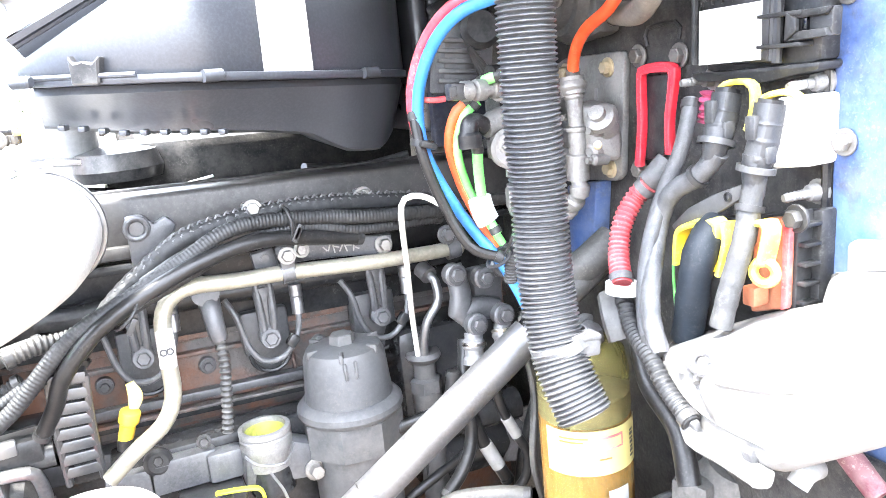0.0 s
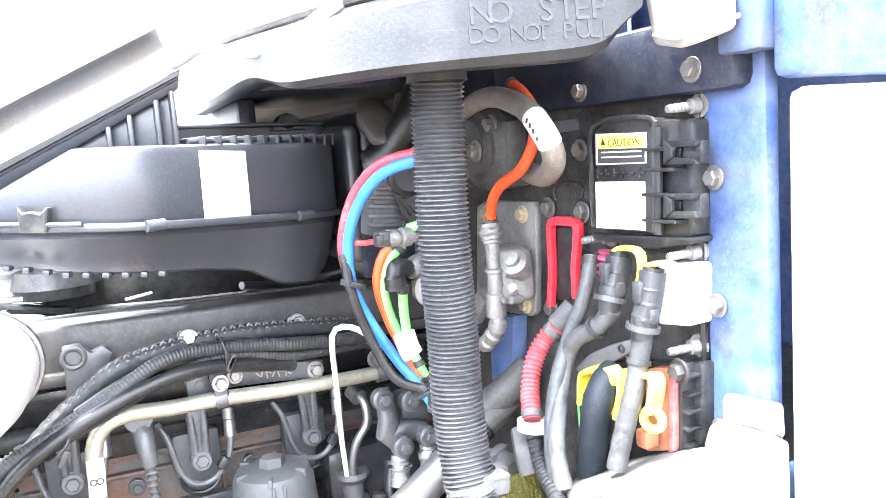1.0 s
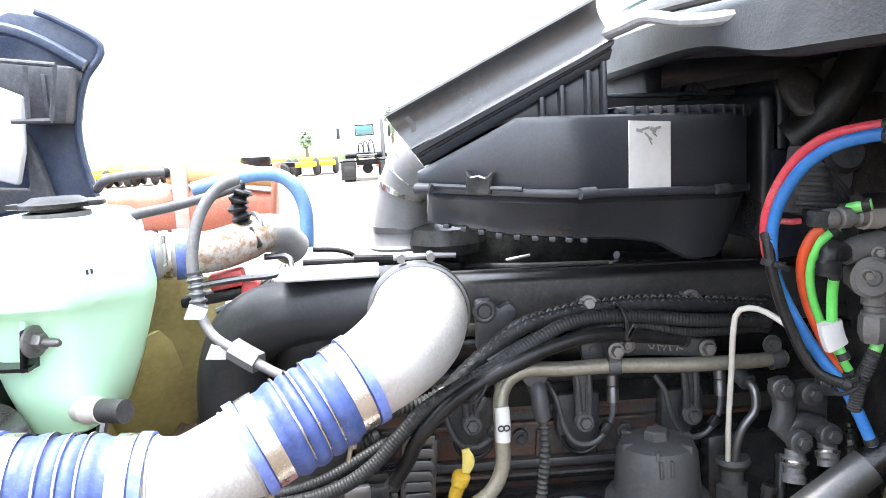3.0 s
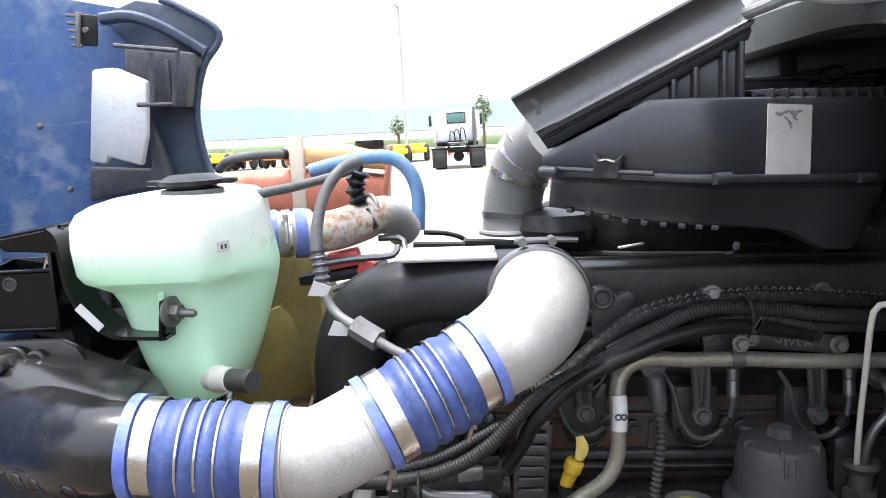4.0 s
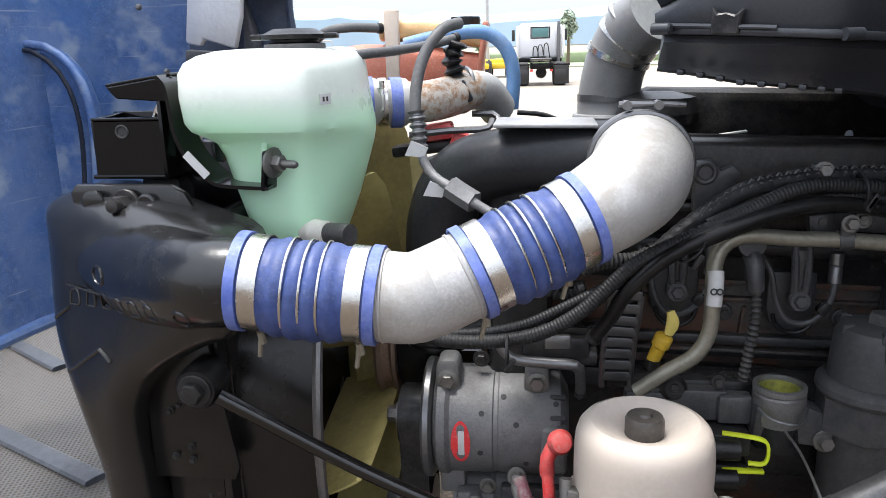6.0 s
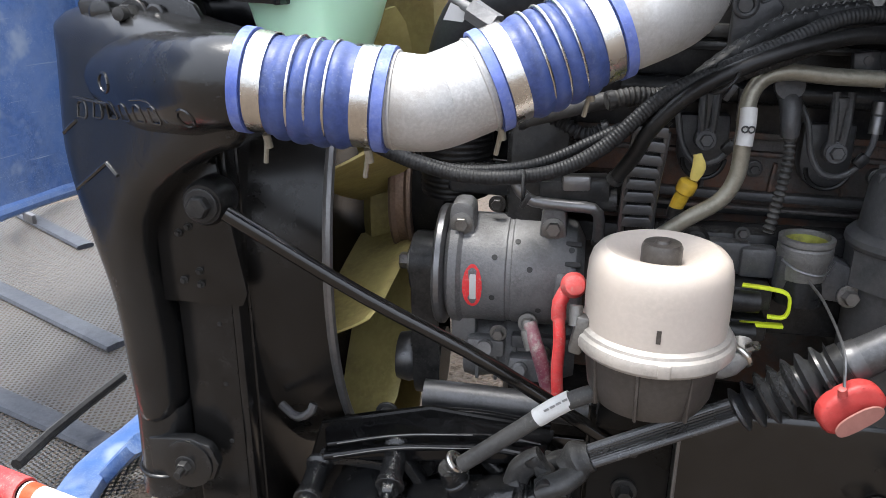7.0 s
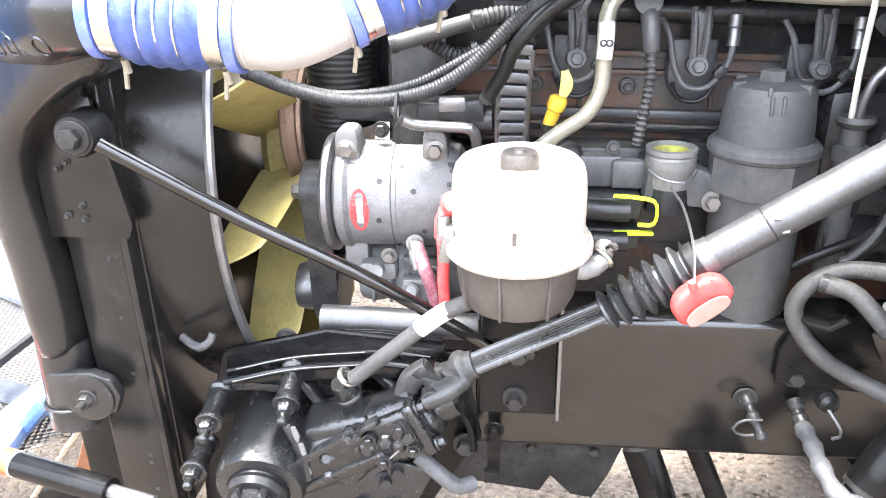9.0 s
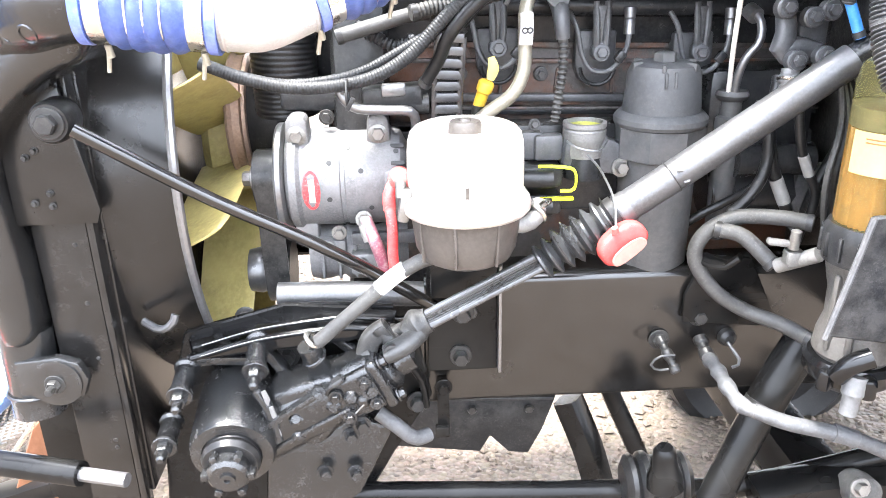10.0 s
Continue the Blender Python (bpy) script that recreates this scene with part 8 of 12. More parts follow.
part("finger_tab", tube([V((0.086, 1.158, 1.331)), V((0.091, 1.156, 1.349)), V((0.089, 1.155, 1.361)), D2], lambda s: 0.0050 + 0.0028 * math.sin(min(1.0, s / 0.036) * math.pi), 16, 0.003, (1.2, 0.45, 1)), TAB_YELLOW, dip, "paler yellow finger tab")
part("oily_foot", tube([D0 - V((0.002, 0, 0.015)), D0], 0.011, 12, 0.01), RUBBER, dip)
plug = thing("breather_cap", (0.525, 1.20, 1.2), "dark grey plastic breather with mushroom cap", "breather")
part("cap", lathe([(0, 1.296), (0.026, 1.294), (0.029, 1.286), (0.024, 1.278), (0.02, 1.276), (0, 1.276)], (0.520, 1.205, 0), (0, 0, 1), 24), FILTER_GREY, plug)
part("neck", lathe([(0, 1.245), (0.018, 1.245), (0.018, 1.278), (0, 1.278)], (0.520, 1.205, 0), (0, 0, 1), 20), FILTER_GREY, plug)
part("hex_base", lathe([(0, 1.224), (0.027, 1.226), (0.027, 1.246), (0.02, 1.25), (0, 1.25)], (0.520, 1.205, 0), (0, 0, 1), 6), FILTER_GREY, plug)
part("stem", lathe([(0, 1.02), (0.022, 1.02), (0.024, 1.228), (0, 1.228)], (0.520, 1.205, 0), (0, 0, 1), 24), FILTER_GREY, plug)

# control unit with lime connector behind the reservoir
ecu = thing("engine_control_unit", (0.18, 1.2, 1.1), "black engine control unit with cooling covers", "control unit")
part("case", box((0.19, 1.225, 1.165), (0.30, 0.06, 0.16), bevel=0.008), ENGINE_DARK, ecu)
part("cover", box((0.135, 1.188, 1.212), (0.09, 0.03, 0.05), bevel=0.006), ENGINE_GREY, ecu)
part("cover", box((0.19, 1.178, 1.21), (0.05, 0.03, 0.045), bevel=0.006), ENGINE_GREY, ecu)
part("cover", box((0.06, 1.192, 1.20), (0.06, 0.03, 0.06), bevel=0.006), ENGINE_GREY, ecu)
bolts([(0.166, 1.180, 1.249), (0.102, 1.180, 1.239)], (0, -1, 0.2), ecu, 0.007, 0.007, BOLT_DARK)
part("isolator", lathe([(0, 0), (0.020, 0), (0.020, 0.012), (0.014, 0.016), (0, 0.016)], (0.102, 1.190, 1.234), (0, -1, 0.2), 20), RUBBER, ecu)
for k, z in enumerate((1.165, 1.115)):
    con = part("connector", box((0.165, 1.165, z), (0.09, 0.05, 0.036), bevel=0.005), BLACK_PLASTIC, ecu, "black cable connector")
    if k == 0:
        part("lock_lever", tube([(0.168, 1.142, z + 0.020), (0.20, 1.132, z + 0.021), (0.226, 1.128, z + 0.016), (0.231, 1.128, z - 0.004), (0.226, 1.128, z - 0.020), (0.205, 1.132, z - 0.022)], 0.0032, 8, 0.006, (1.5, 0.8, 0.6)), LIME, con, "lime yellow lock lever")
    else:
        part("lock_lever", box((0.20, 1.138, z + 0.012), (0.06, 0.012, 0.006), bevel=0.002), LIME, con, "lime yellow lock lever")
    part("boot", tube([(0.13, 1.135, z), (0.16, 1.13, z), (0.19, 1.13, z)], 0.016, 12), RUBBER, con)


# ---------------------------------------------------------------- injectors, clamps and lines on the head
def injector_station(x, z):
    st = thing("injector_clamp", (x, 1.24, z - 0.02), "dark forked injector clamp with bolt", "clamp", "injector clamps along the head")
    part("fork", joined(tube([(x - 0.010, 1.248, z + 0.085), (x - 0.009, 1.240, z + 0.045), (x - 0.007, 1.24, z + 0.01), (x, 1.245, z - 0.008)], 0.0065, 10),
                        tube([(x + 0.010, 1.248, z + 0.085), (x + 0.009, 1.240, z + 0.045), (x + 0.007, 1.24, z + 0.01), (x, 1.245, z - 0.008)], 0.0065, 10),
                        box((x, 1.246, z + 0.042), (0.020, 0.012, 0.075), bevel=0.003)), ENGINE_GREY, st)
    part("boss", lathe([(0, 0), (0.0165, 0), (0.0165, 0.016), (0.014, 0.018), (0, 0.018)], (x, 1.252, z), (0, -1, 0.15), 22), ENGINE_GREY, st)
    part("bolt", hex_bolt((x, 1.234, z), (0, -1, 0.15), 0.010, 0.008), ENGINE_GREY, st)
    ln = thing("injector_line", (x + 0.04, 1.23, z), "steel fuel line looping round an injector clamp", "fuel line", "fuel lines along the head")
    part("pipe", tube([(x + 0.046, 1.235, z + 0.05), (x + 0.045, 1.23, z + 0.02), (x + 0.034, 1.225, z - 0.008), (x + 0.012, 1.225, z - 0.030), (x - 0.018, 1.225, z - 0.028), (x - 0.036, 1.228, z + 0.0), (x - 0.046, 1.232, z + 0.045), (x - 0.058, 1.245, z + 0.07)], 0.0048, 10), ENGINE_GREY, ln)
    part("union", joined(lathe([(0, 0), (0.0095, 0), (0.0095, 0.024), (0.0085, 0.026), (0.010, 0.028), (0.010, 0.045), (0, 0.045)], (x + 0.047, 1.236, z + 0.03), (0.02, 0.1, 1), 18)), SATIN_STEEL, ln, "bright union nut")
    part("clip", box((x + 0.030, 1.222, z - 0.006), (0.016, 0.016, 0.02), (0, 40, 0), bevel=0.004), ENGINE_DARK, ln)


for x, z in ((0.109, 1.372), (0.29, 1.36), (0.468, 1.355)):
    injector_station(x, z)

gal = thing("cover_bar", (0.40, 1.17, 1.48), "grey bar bracket bolted along the head", "bracket")
part("bar", loft([(0.292, 1.190, 1.490), (0.333, 1.185, 1.496), (0.399, 1.180, 1.493), (0.476, 1.175, 1.485)], [(0.006, 0.015, 0.6)] * 4, segments=12), ENGINE_GREY, gal)
part("corner_lug", joined(box((0.290, 1.185, 1.493), (0.034, 0.016, 0.03), (0, -8, 0), bevel=0.004), lathe([(0, 0), (0.006, 0), (0.006, 0.002), (0, 0.002)], tuple(V((0.290, 1.176, 1.497))), (0, -1, 0), 12)), ENGINE_GREY, gal)
part("bolt", hex_bolt((0.462, 1.165, 1.488), (0, -1, 0.1), 0.0092, 0.011), BOLT, gal)
part("bolt", hex_bolt((0.342, 1.175, 1.500), (0, -1, 0.1), 0.008, 0.006), BOLT, gal)
for dx, dz, w, h, turn in ((0.0, 0.0, 0.009, 0.002, 50), (0.006, 0.001, 0.010, 0.002, -70), (0.013, -0.001, 0.012, 0.002, 80), (0.017, 0.002, 0.009, 0.002, 20), (0.024, 0.0, 0.012, 0.002, -60), (0.031, -0.001, 0.011, 0.002, 75),
                           (0.036, 0.003, 0.008, 0.002, 10), (0.043, 0.0, 0.012, 0.002, -80), (0.048, -0.002, 0.007, 0.002, 30)):
    part("paint_stroke", box((0.376 + dx, 1.1722, 1.4955 + dz - 0.1 * dx), (w, 0.0012, h), (0, turn, 0), bevel=0), SLEEVE_GREY, gal, "pale paint mark")
zp = thing("fuel_pipe", (0.3, 1.15, 1.25), "yellowed zinc fuel pipe bending down the engine side", "fuel pipe")
part("pipe", tube([(0.041, 1.140, 1.248), (0.078, 1.135, 1.280), (0.119, 1.130, 1.311), (0.137, 1.130, 1.347), (0.139, 1.130, 1.395), (0.141, 1.140, 1.446), (0.155, 1.145, 1.473), (0.186, 1.150, 1.483), (0.245, 1.155, 1.478), (0.315, 1.160, 1.475), (0.424, 1.160, 1.467), (0.533, 1.165, 1.462), (0.590, 1.175, 1.460)], 0.0112, 16), ZINC, zp)
part("sleeve", tube([(0.140, 1.128, 1.438), (0.140, 1.122, 1.419), (0.138, 1.118, 1.391)], 0.0110, 16), WHITE_PAPER, zp, "white printed sleeve")
for dz in (0, 0.012):
    part("print_ring", ring(tuple(V((0.139, 1.1082, 1.414)) + V((0.008 * (dz > 0) - 0.004, 0, 0))), (0, 1, 0), 0.004, 0.0012, 12), BLACK_PRINT, zp)
part("p_clip", joined(band((0.315, 1.160, 1.475), (1, 0, 0.1), 0.0115, 0.018, 0.003, 18), box((0.316, 1.152, 1.493), (0.02, 0.008, 0.03), bevel=0.003)), ENGINE_GREY, zp)
part("bolt", hex_bolt((0.315, 1.145, 1.502), (0, -1, 0.1), 0.0085, 0.010), BOLT, zp)
part("end_clip", joined(band((0.574, 1.172, 1.460), (1, 0, 0.1), 0.012, 0.02, 0.004, 18), hex_bolt((0.564, 1.165, 1.485), (0, -1, 0.1), 0.010, 0.010)), ENGINE_GREY, zp)
sens = thing("rail_sensor", (0.212, 1.200, 1.422), "grey plastic rail sensor with a corrugated lead", "sensor")
part("body", tube([(0.207, 1.220, 1.452), (0.208, 1.200, 1.436), (0.210, 1.190, 1.409), (0.212, 1.190, 1.391)], lambda s: 0.0165 - 0.06 * s, 14, 0.006), ENGINE_GREY, sens)
part("head", lathe([(0, 0), (0.020, 0), (0.020, 0.010), (0, 0.012)], (0.204, 1.205, 1.458), (0, -1, 0.2), 18), ENGINE_GREY, sens)
part("lead", corrugated([(0.212, 1.190, 1.395), (0.212, 1.180, 1.352), (0.207, 1.180, 1.301), (0.201, 1.180, 1.254)], 0.0088, 0.0085, 0.003, 12), GREY_RUBBER, sens, "corrugated grey lead")
solo("white_line", tube([(0.506, 1.190, 1.291), (0.493, 1.160, 1.370), (0.483, 1.130, 1.459), (0.472, 1.100, 1.532), (0.474, 1.090, 1.561), (0.491, 1.075, 1.567), (0.509, 1.050, 1.557), (0.538, 1.020, 1.527), (0.581, 0.990, 1.468)], 0.0043, 12), WHITE_TUBE, "thin white nylon line arched over the fuel pipe", "tube")
top_bracket = thing("lifting_bracket", (0.115, 1.2, 1.52), "dark grey cast bracket with a bolt hole", "bracket")
part("plate", prism(outline([(0.119, 1.200, 1.580), (0.143, 1.200, 1.581), (0.155, 1.200, 1.566), (0.172, 1.200, 1.574), (0.184, 1.200, 1.561), (0.163, 1.200, 1.527), (0.118, 1.200, 1.503)]), 0.02, Matrix.Translation((0, 1.2, 0)), 0.004, 2), ENGINE_GREY, top_bracket)
part("eye", joined(ring((0.132, 1.196, 1.564), (0, 1, 0), 0.014, 0.004, 22), lathe([(0, 0), (0.009, 0), (0.009, 0.002), (0, 0.002)], (0.132, 1.199, 1.564), (0, -1, 0), 14)), ENGINE_GREY, top_bracket)


# ---------------------------------------------------------------- harness over the head
def loom(points, r, label, mat=None, pitch=0.005, depth=0.0006, group="wiring looms along the head"):
    return hose_line("wiring_loom", points, r, corrugated(points, r, pitch, depth, 12), mat or LOOM, label, "wiring", group, "sheath", "tape_band")


loom([(-0.375, 1.120, 1.376), (-0.300, 1.110, 1.350), (-0.216, 1.100, 1.336), (-0.118, 1.100, 1.346), (-0.047, 1.100, 1.382), (0.027, 1.105, 1.452), (0.098, 1.110, 1.489), (0.176, 1.120, 1.524), (0.232, 1.130, 1.550), (0.289, 1.140, 1.556), (0.377, 1.150, 1.546), (0.438, 1.150, 1.537), (0.557, 1.160, 1.525)],
     0.0106, "thick black corrugated wiring loom sweeping over the engine")
loom([(-0.322, 1.130, 1.354), (-0.237, 1.120, 1.340), (-0.137, 1.120, 1.352), (-0.056, 1.120, 1.389), (0.045, 1.120, 1.446), (0.116, 1.125, 1.477), (0.194, 1.130, 1.508), (0.258, 1.140, 1.532), (0.339, 1.150, 1.538), (0.429, 1.155, 1.519), (0.560, 1.170, 1.512)],
     0.0082, "thin black corrugated wiring loom below the thick one")
hose_points = [(-0.025, 1.140, 1.328), (-0.000, 1.120, 1.372), (0.018, 1.100, 1.414), (0.065, 1.095, 1.463), (0.134, 1.100, 1.499), (0.213, 1.115, 1.524), (0.293, 1.130, 1.532), (0.429, 1.160, 1.506)]
hose_line("rubber_hose", hose_points, 0.0105, tube(hose_points, 0.0105, 12), RUBBER, "smooth black rubber hose along the looms", "hose")
braid_path = [(0.028, 1.150, 1.416), (0.086, 1.155, 1.478), (0.135, 1.160, 1.516), (0.183, 1.165, 1.545), (0.245, 1.170, 1.558), (0.293, 1.175, 1.562), (0.374, 1.180, 1.561), (0.480, 1.190, 1.549), (0.575, 1.200, 1.535)]
hose_line("braided_harness", braid_path, 0.0175, tube(braid_path, lambda s: 0.0155 + 0.0006 * math.sin(s * 420), 14, 0.004, (1, 0.8, 0.8)), LOOM, "black laced harness lying along the valve cover", "wiring", "", "sheath", "tape_band")
lace = smooth_path(braid_path, 0.0062)[0]
for k, side in ((0, 0.004), (1, 0.011)):
    zig = [p + V((0, -0.0125 if k == 0 else -0.008, side + (0.0035 if i % 2 else -0.0035))) for i, p in enumerate(lace)]
    solo("harness_lacing", tube(zig, 0.0018, 6, 0.003), GREY_WRAP, "dark lacing cord stitched along the harness", "lacing")
solo("wire_pair", tube([(0.125, 1.130, 1.506), (0.186, 1.140, 1.533), (0.240, 1.150, 1.547), (0.303, 1.160, 1.548)], 0.005, 8), RUBBER, "loose black wires beside the looms", "wiring")
for p, a in (((0.100, 1.100, 1.477), (-0.6, -0.2, 0.6)), ((0.324, 1.140, 1.550), (0.9, 0, 0.2)), ((-0.146, 1.090, 1.327), (1, 0, 0)), ((0.323, 1.140, 1.546), (1, 0, 0))):
    tie_thing = thing("cable_tie", p, "black plastic cable tie round the looms", "cable tie", "cable ties")
    part("loop", ring(p, a, 0.022, 0.0022, 18), BLACK_PLASTIC, tie_thing)
    part("head", box(tuple(V(p) + V((0.005, -0.022, -0.012))), (0.007, 0.008, 0.022), (0, 30, 0), bevel=0.001), BLACK_PLASTIC, tie_thing)
for p in ((0.280, 1.175, 1.568), (0.447, 1.200, 1.559)):
    stud = thing("harness_clip", p, "small grey harness clip with bolt", "clip", "harness clips")
    part("tab", box(p, (0.024, 0.014, 0.024), bevel=0.004), ENGINE_GREY, stud)
    part("bolt", hex_bolt(tuple(V(p) + V((0.002, -0.008, 0.002))), (0, -1, 0.2), 0.009, 0.009), BOLT, stud)
# ribbed flat conduit
con = thing("flat_conduit", (0.02, 1.17, 1.15), "black ladder-ribbed flat cable conduit", "conduit")
cpath = smooth_path([(0.019, 1.130, 1.405), (0.017, 1.135, 1.373), (0.014, 1.150, 1.330), (0.013, 1.160, 1.294), (0.013, 1.170, 1.247)], 0.0185)[0]
part("core", tube(cpath, 0.017, 12, 0.01, (1.0, 0.6, 0.5)), RUBBER, con)
for side in (-0.021, 0.021):
    part("side_rail", tube([p + V((side, -0.012, 0)) for p in cpath], 0.005, 8, 0.01), LADDER, con)
for a, b in zip(cpath, cpath[1:]):
    w = (b - a).normalized()
    t = math.degrees(math.atan2(w.x, -w.z))
    part("link", box(tuple(a), (0.044, 0.034, 0.0150), (0, -t, 0), bevel=0.002), LADDER, con)
# clutter left of the conduit
hose_points = [(-0.162, 1.140, 1.408), (-0.106, 1.150, 1.422), (-0.050, 1.160, 1.436), (-0.003, 1.170, 1.442)]
hose_line("rubber_hose", hose_points, 0.012, tube(hose_points, 0.012, 12), GREY_RUBBER, "grey hose crossing above the looms", "hose")
loom([(-0.133, 1.170, 1.420), (-0.100, 1.165, 1.404), (-0.067, 1.160, 1.389), (-0.034, 1.160, 1.401)], 0.011, "coiled corrugated loom at the front of the head", pitch=0.008, depth=0.003)
jn = thing("wiring_junction", (-0.068, 1.160, 1.315), "dusty black wiring junction with metal clip", "connector")
part("body", box((-0.077, 1.170, 1.308), (0.10, 0.05, 0.035), (0, -3, 0), bevel=0.006), BLACK_PLASTIC, jn)
part("socket", lathe([(0, 0), (0.017, 0), (0.017, 0.03), (0.013, 0.034), (0, 0.034)], (-0.018, 1.165, 1.295), (-1, -0.1, 0), 18), BLACK_PLASTIC, jn)
part("metal_clip", box((-0.075, 1.145, 1.322), (0.04, 0.012, 0.022), (0, 0, 8), bevel=0.004), SATIN_STEEL, jn)
hose_points = [(-0.043, 1.120, 1.443), (-0.009, 1.130, 1.450), (0.028, 1.140, 1.449), (0.063, 1.150, 1.461)]
hose_line("side_harness", hose_points, 0.012, corrugated(hose_points, 0.012, 0.007, 0.002, 12), GREY_RUBBER, "dusty corrugated harness near the intake elbow", "wiring")
# rear of the engine: fuel pump group
pump = thing("fuel_manifold", (0.56, 1.13, 1.35), "dark cast fuel manifold with pipe unions", "fuel manifold")
part("arm", loft([(0.554, 1.130, 1.445), (0.559, 1.120, 1.402), (0.555, 1.120, 1.367), (0.580, 1.120, 1.375), (0.618, 1.120, 1.367)], [(0.014, 0.012, 0.8), (0.016, 0.014, 0.8), (0.018, 0.016, 0.8), (0.018, 0.016, 0.8), (0.016, 0.016, 0.8)], segments=14), ENGINE_GREY, pump)
for p in ((0.544, 1.110, 1.438), (0.569, 1.105, 1.357), (0.614, 1.105, 1.363), (0.594, 1.120, 1.422), (0.627, 1.130, 1.431)):
    part("union", joined(lathe([(0, 0), (0.017, 0), (0.017, 0.016), (0.012, 0.020), (0, 0.020)], p, (0, -1, 0.1), 18), hex_bolt(tuple(V(p) + V((0, -0.018, 0.002))), (0, -1, 0.1), 0.010, 0.008)), ENGINE_GREY, pump)
part("upper_block", box((0.611, 1.150, 1.398), (0.05, 0.04, 0.06), bevel=0.008), ENGINE_GREY, pump)
for k, (p, q) in enumerate((((0.565, 1.100, 1.344), (0.558, 1.090, 1.299)), ((0.614, 1.100, 1.350), (0.609, 1.090, 1.318)))):
    a, b = V(p), V(q)
    f = part("quick_fitting", tube([a, a.lerp(b, 0.5), b], lambda s: 0.014 + 0.003 * (int(s / 0.012) % 2), 14, 0.004), ALUMINIUM, pump, "alloy hose fitting")
    part("band", ring(tuple(a.lerp(b, 0.35)), (b - a), 0.0165, 0.003, 18), STEEL, f)
solo("curved_fuel_pipe", tube([(0.539, 1.200, 1.425), (0.544, 1.180, 1.410), (0.543, 1.175, 1.379), (0.524, 1.175, 1.355), (0.515, 1.180, 1.323), (0.516, 1.190, 1.281)], 0.0072, 12), SATIN_STEEL, "curved dull steel fuel pipe with union", "pipe")
solo("pipe_union", joined(tube([(0.534, 1.210, 1.428), (0.539, 1.190, 1.419)], 0.014, 14, 0.01)), SATIN_STEEL, "steel pipe union on the rail", "union")
for pts, r, lab in (([(0.558, 1.120, 1.330), (0.543, 1.100, 1.267), (0.542, 1.090, 1.188), (0.519, 1.080, 1.143), (0.487, 1.080, 1.106)], 0.010, "black hose hanging behind the steering tube"),
                    ([(0.545, 1.115, 1.290), (0.548, 1.100, 1.222), (0.566, 1.100, 1.163), (0.588, 1.100, 1.117), (0.604, 1.105, 1.085)], 0.0105, "black hose with a white sleeve"),
                    ([(0.578, 1.085, 1.300), (0.583, 1.080, 1.259), (0.594, 1.080, 1.216), (0.613, 1.080, 1.172), (0.629, 1.080, 1.137), (0.623, 1.080, 1.096), (0.600, 1.085, 1.070)], 0.008, "black hose with a small white sleeve"),
                    ([(0.438, 1.130, 1.213), (0.487, 1.120, 1.223), (0.514, 1.100, 1.246), (0.527, 1.100, 1.293)], 0.010, "black hose behind the breather"),
                    ([(0.615, 1.150, 0.967), (0.641, 1.150, 1.011), (0.654, 1.130, 1.125), (0.689, 1.130, 1.214)], 0.011, "black hose rising behind the fuel bowl"),
                    ([(0.432, 1.180, 0.985), (0.439, 1.160, 1.059), (0.503, 1.150, 1.103), (0.546, 1.120, 1.142)], 0.008, "black hose beside the engine block")):
    hose_line("rubber_hose", pts, r, tube(pts, r, 12), RUBBER, lab, "hose")
for a, b, r in (((0.5665, 1.100, 1.162), (0.5875, 1.100, 1.118), 0.0116), ((0.5975, 1.080, 1.206), (0.6135, 1.080, 1.171), 0.0090)):
    solo("hose_sleeve", tube([a, tuple((V(a) + V(b)) / 2), b], r, 14), SLEEVE_GREY, "white printed sleeve on a black hose", "sleeve")
rear = thing("starter_motor", (0.6, 1.25, 1.0), "dusty dark starter and brackets low on the engine", "starter motor")
part("body", lathe([(0, -0.1), (0.05, -0.1), (0.055, -0.08), (0.055, 0.08), (0.04, 0.1), (0, 0.1)], (0.60, 1.24, 1.10), (1, 0, 0), 24), ENGINE_DARK, rear)
part("solenoid", lathe([(0, -0.07), (0.03, -0.07), (0.03, 0.07), (0, 0.07)], (0.60, 1.19, 1.17), (1, 0, 0), 20), ENGINE_DARK, rear)
part("casting", box((0.58, 1.26, 1.25), (0.20, 0.10, 0.16), bevel=0.02), ENGINE_DARK, rear)
part("plate", box((0.695, 1.200, 1.096), (0.10, 0.03, 0.08), (0, 8, 0), bevel=0.008), ENGINE_GREY, rear)
bolts([(0.680, 1.170, 1.153), (0.528, 1.170, 1.046)], (0, -1, 0), rear, 0.010, 0.01)

# ---------------------------------------------------------------- coloured air tubes
def air_tube(pts, r, mat, label):
    return hose_line("air_tube", pts, r, tube(pts, r, 14), mat, label, "air tube", "coloured air tubes", "tube", "end_sleeve")


air_tube([(0.535, 0.860, 1.800), (0.526, 0.880, 1.801), (0.501, 0.920, 1.789), (0.484, 0.960, 1.758), (0.473, 0.990, 1.706), (0.475, 1.000, 1.644), (0.497, 1.000, 1.586), (0.529, 0.990, 1.526), (0.559, 0.970, 1.476), (0.588, 0.960, 1.407)], 0.0076, BLUE_TUBE, "bright blue nylon air tube in a wide arc")
air_tube([(0.541, 0.870, 1.811), (0.528, 0.890, 1.810), (0.499, 0.930, 1.799), (0.480, 0.970, 1.766), (0.469, 1.000, 1.714), (0.471, 1.010, 1.667), (0.487, 1.020, 1.624)], 0.0066, RED_TUBE, "red nylon air tube beside the blue one")
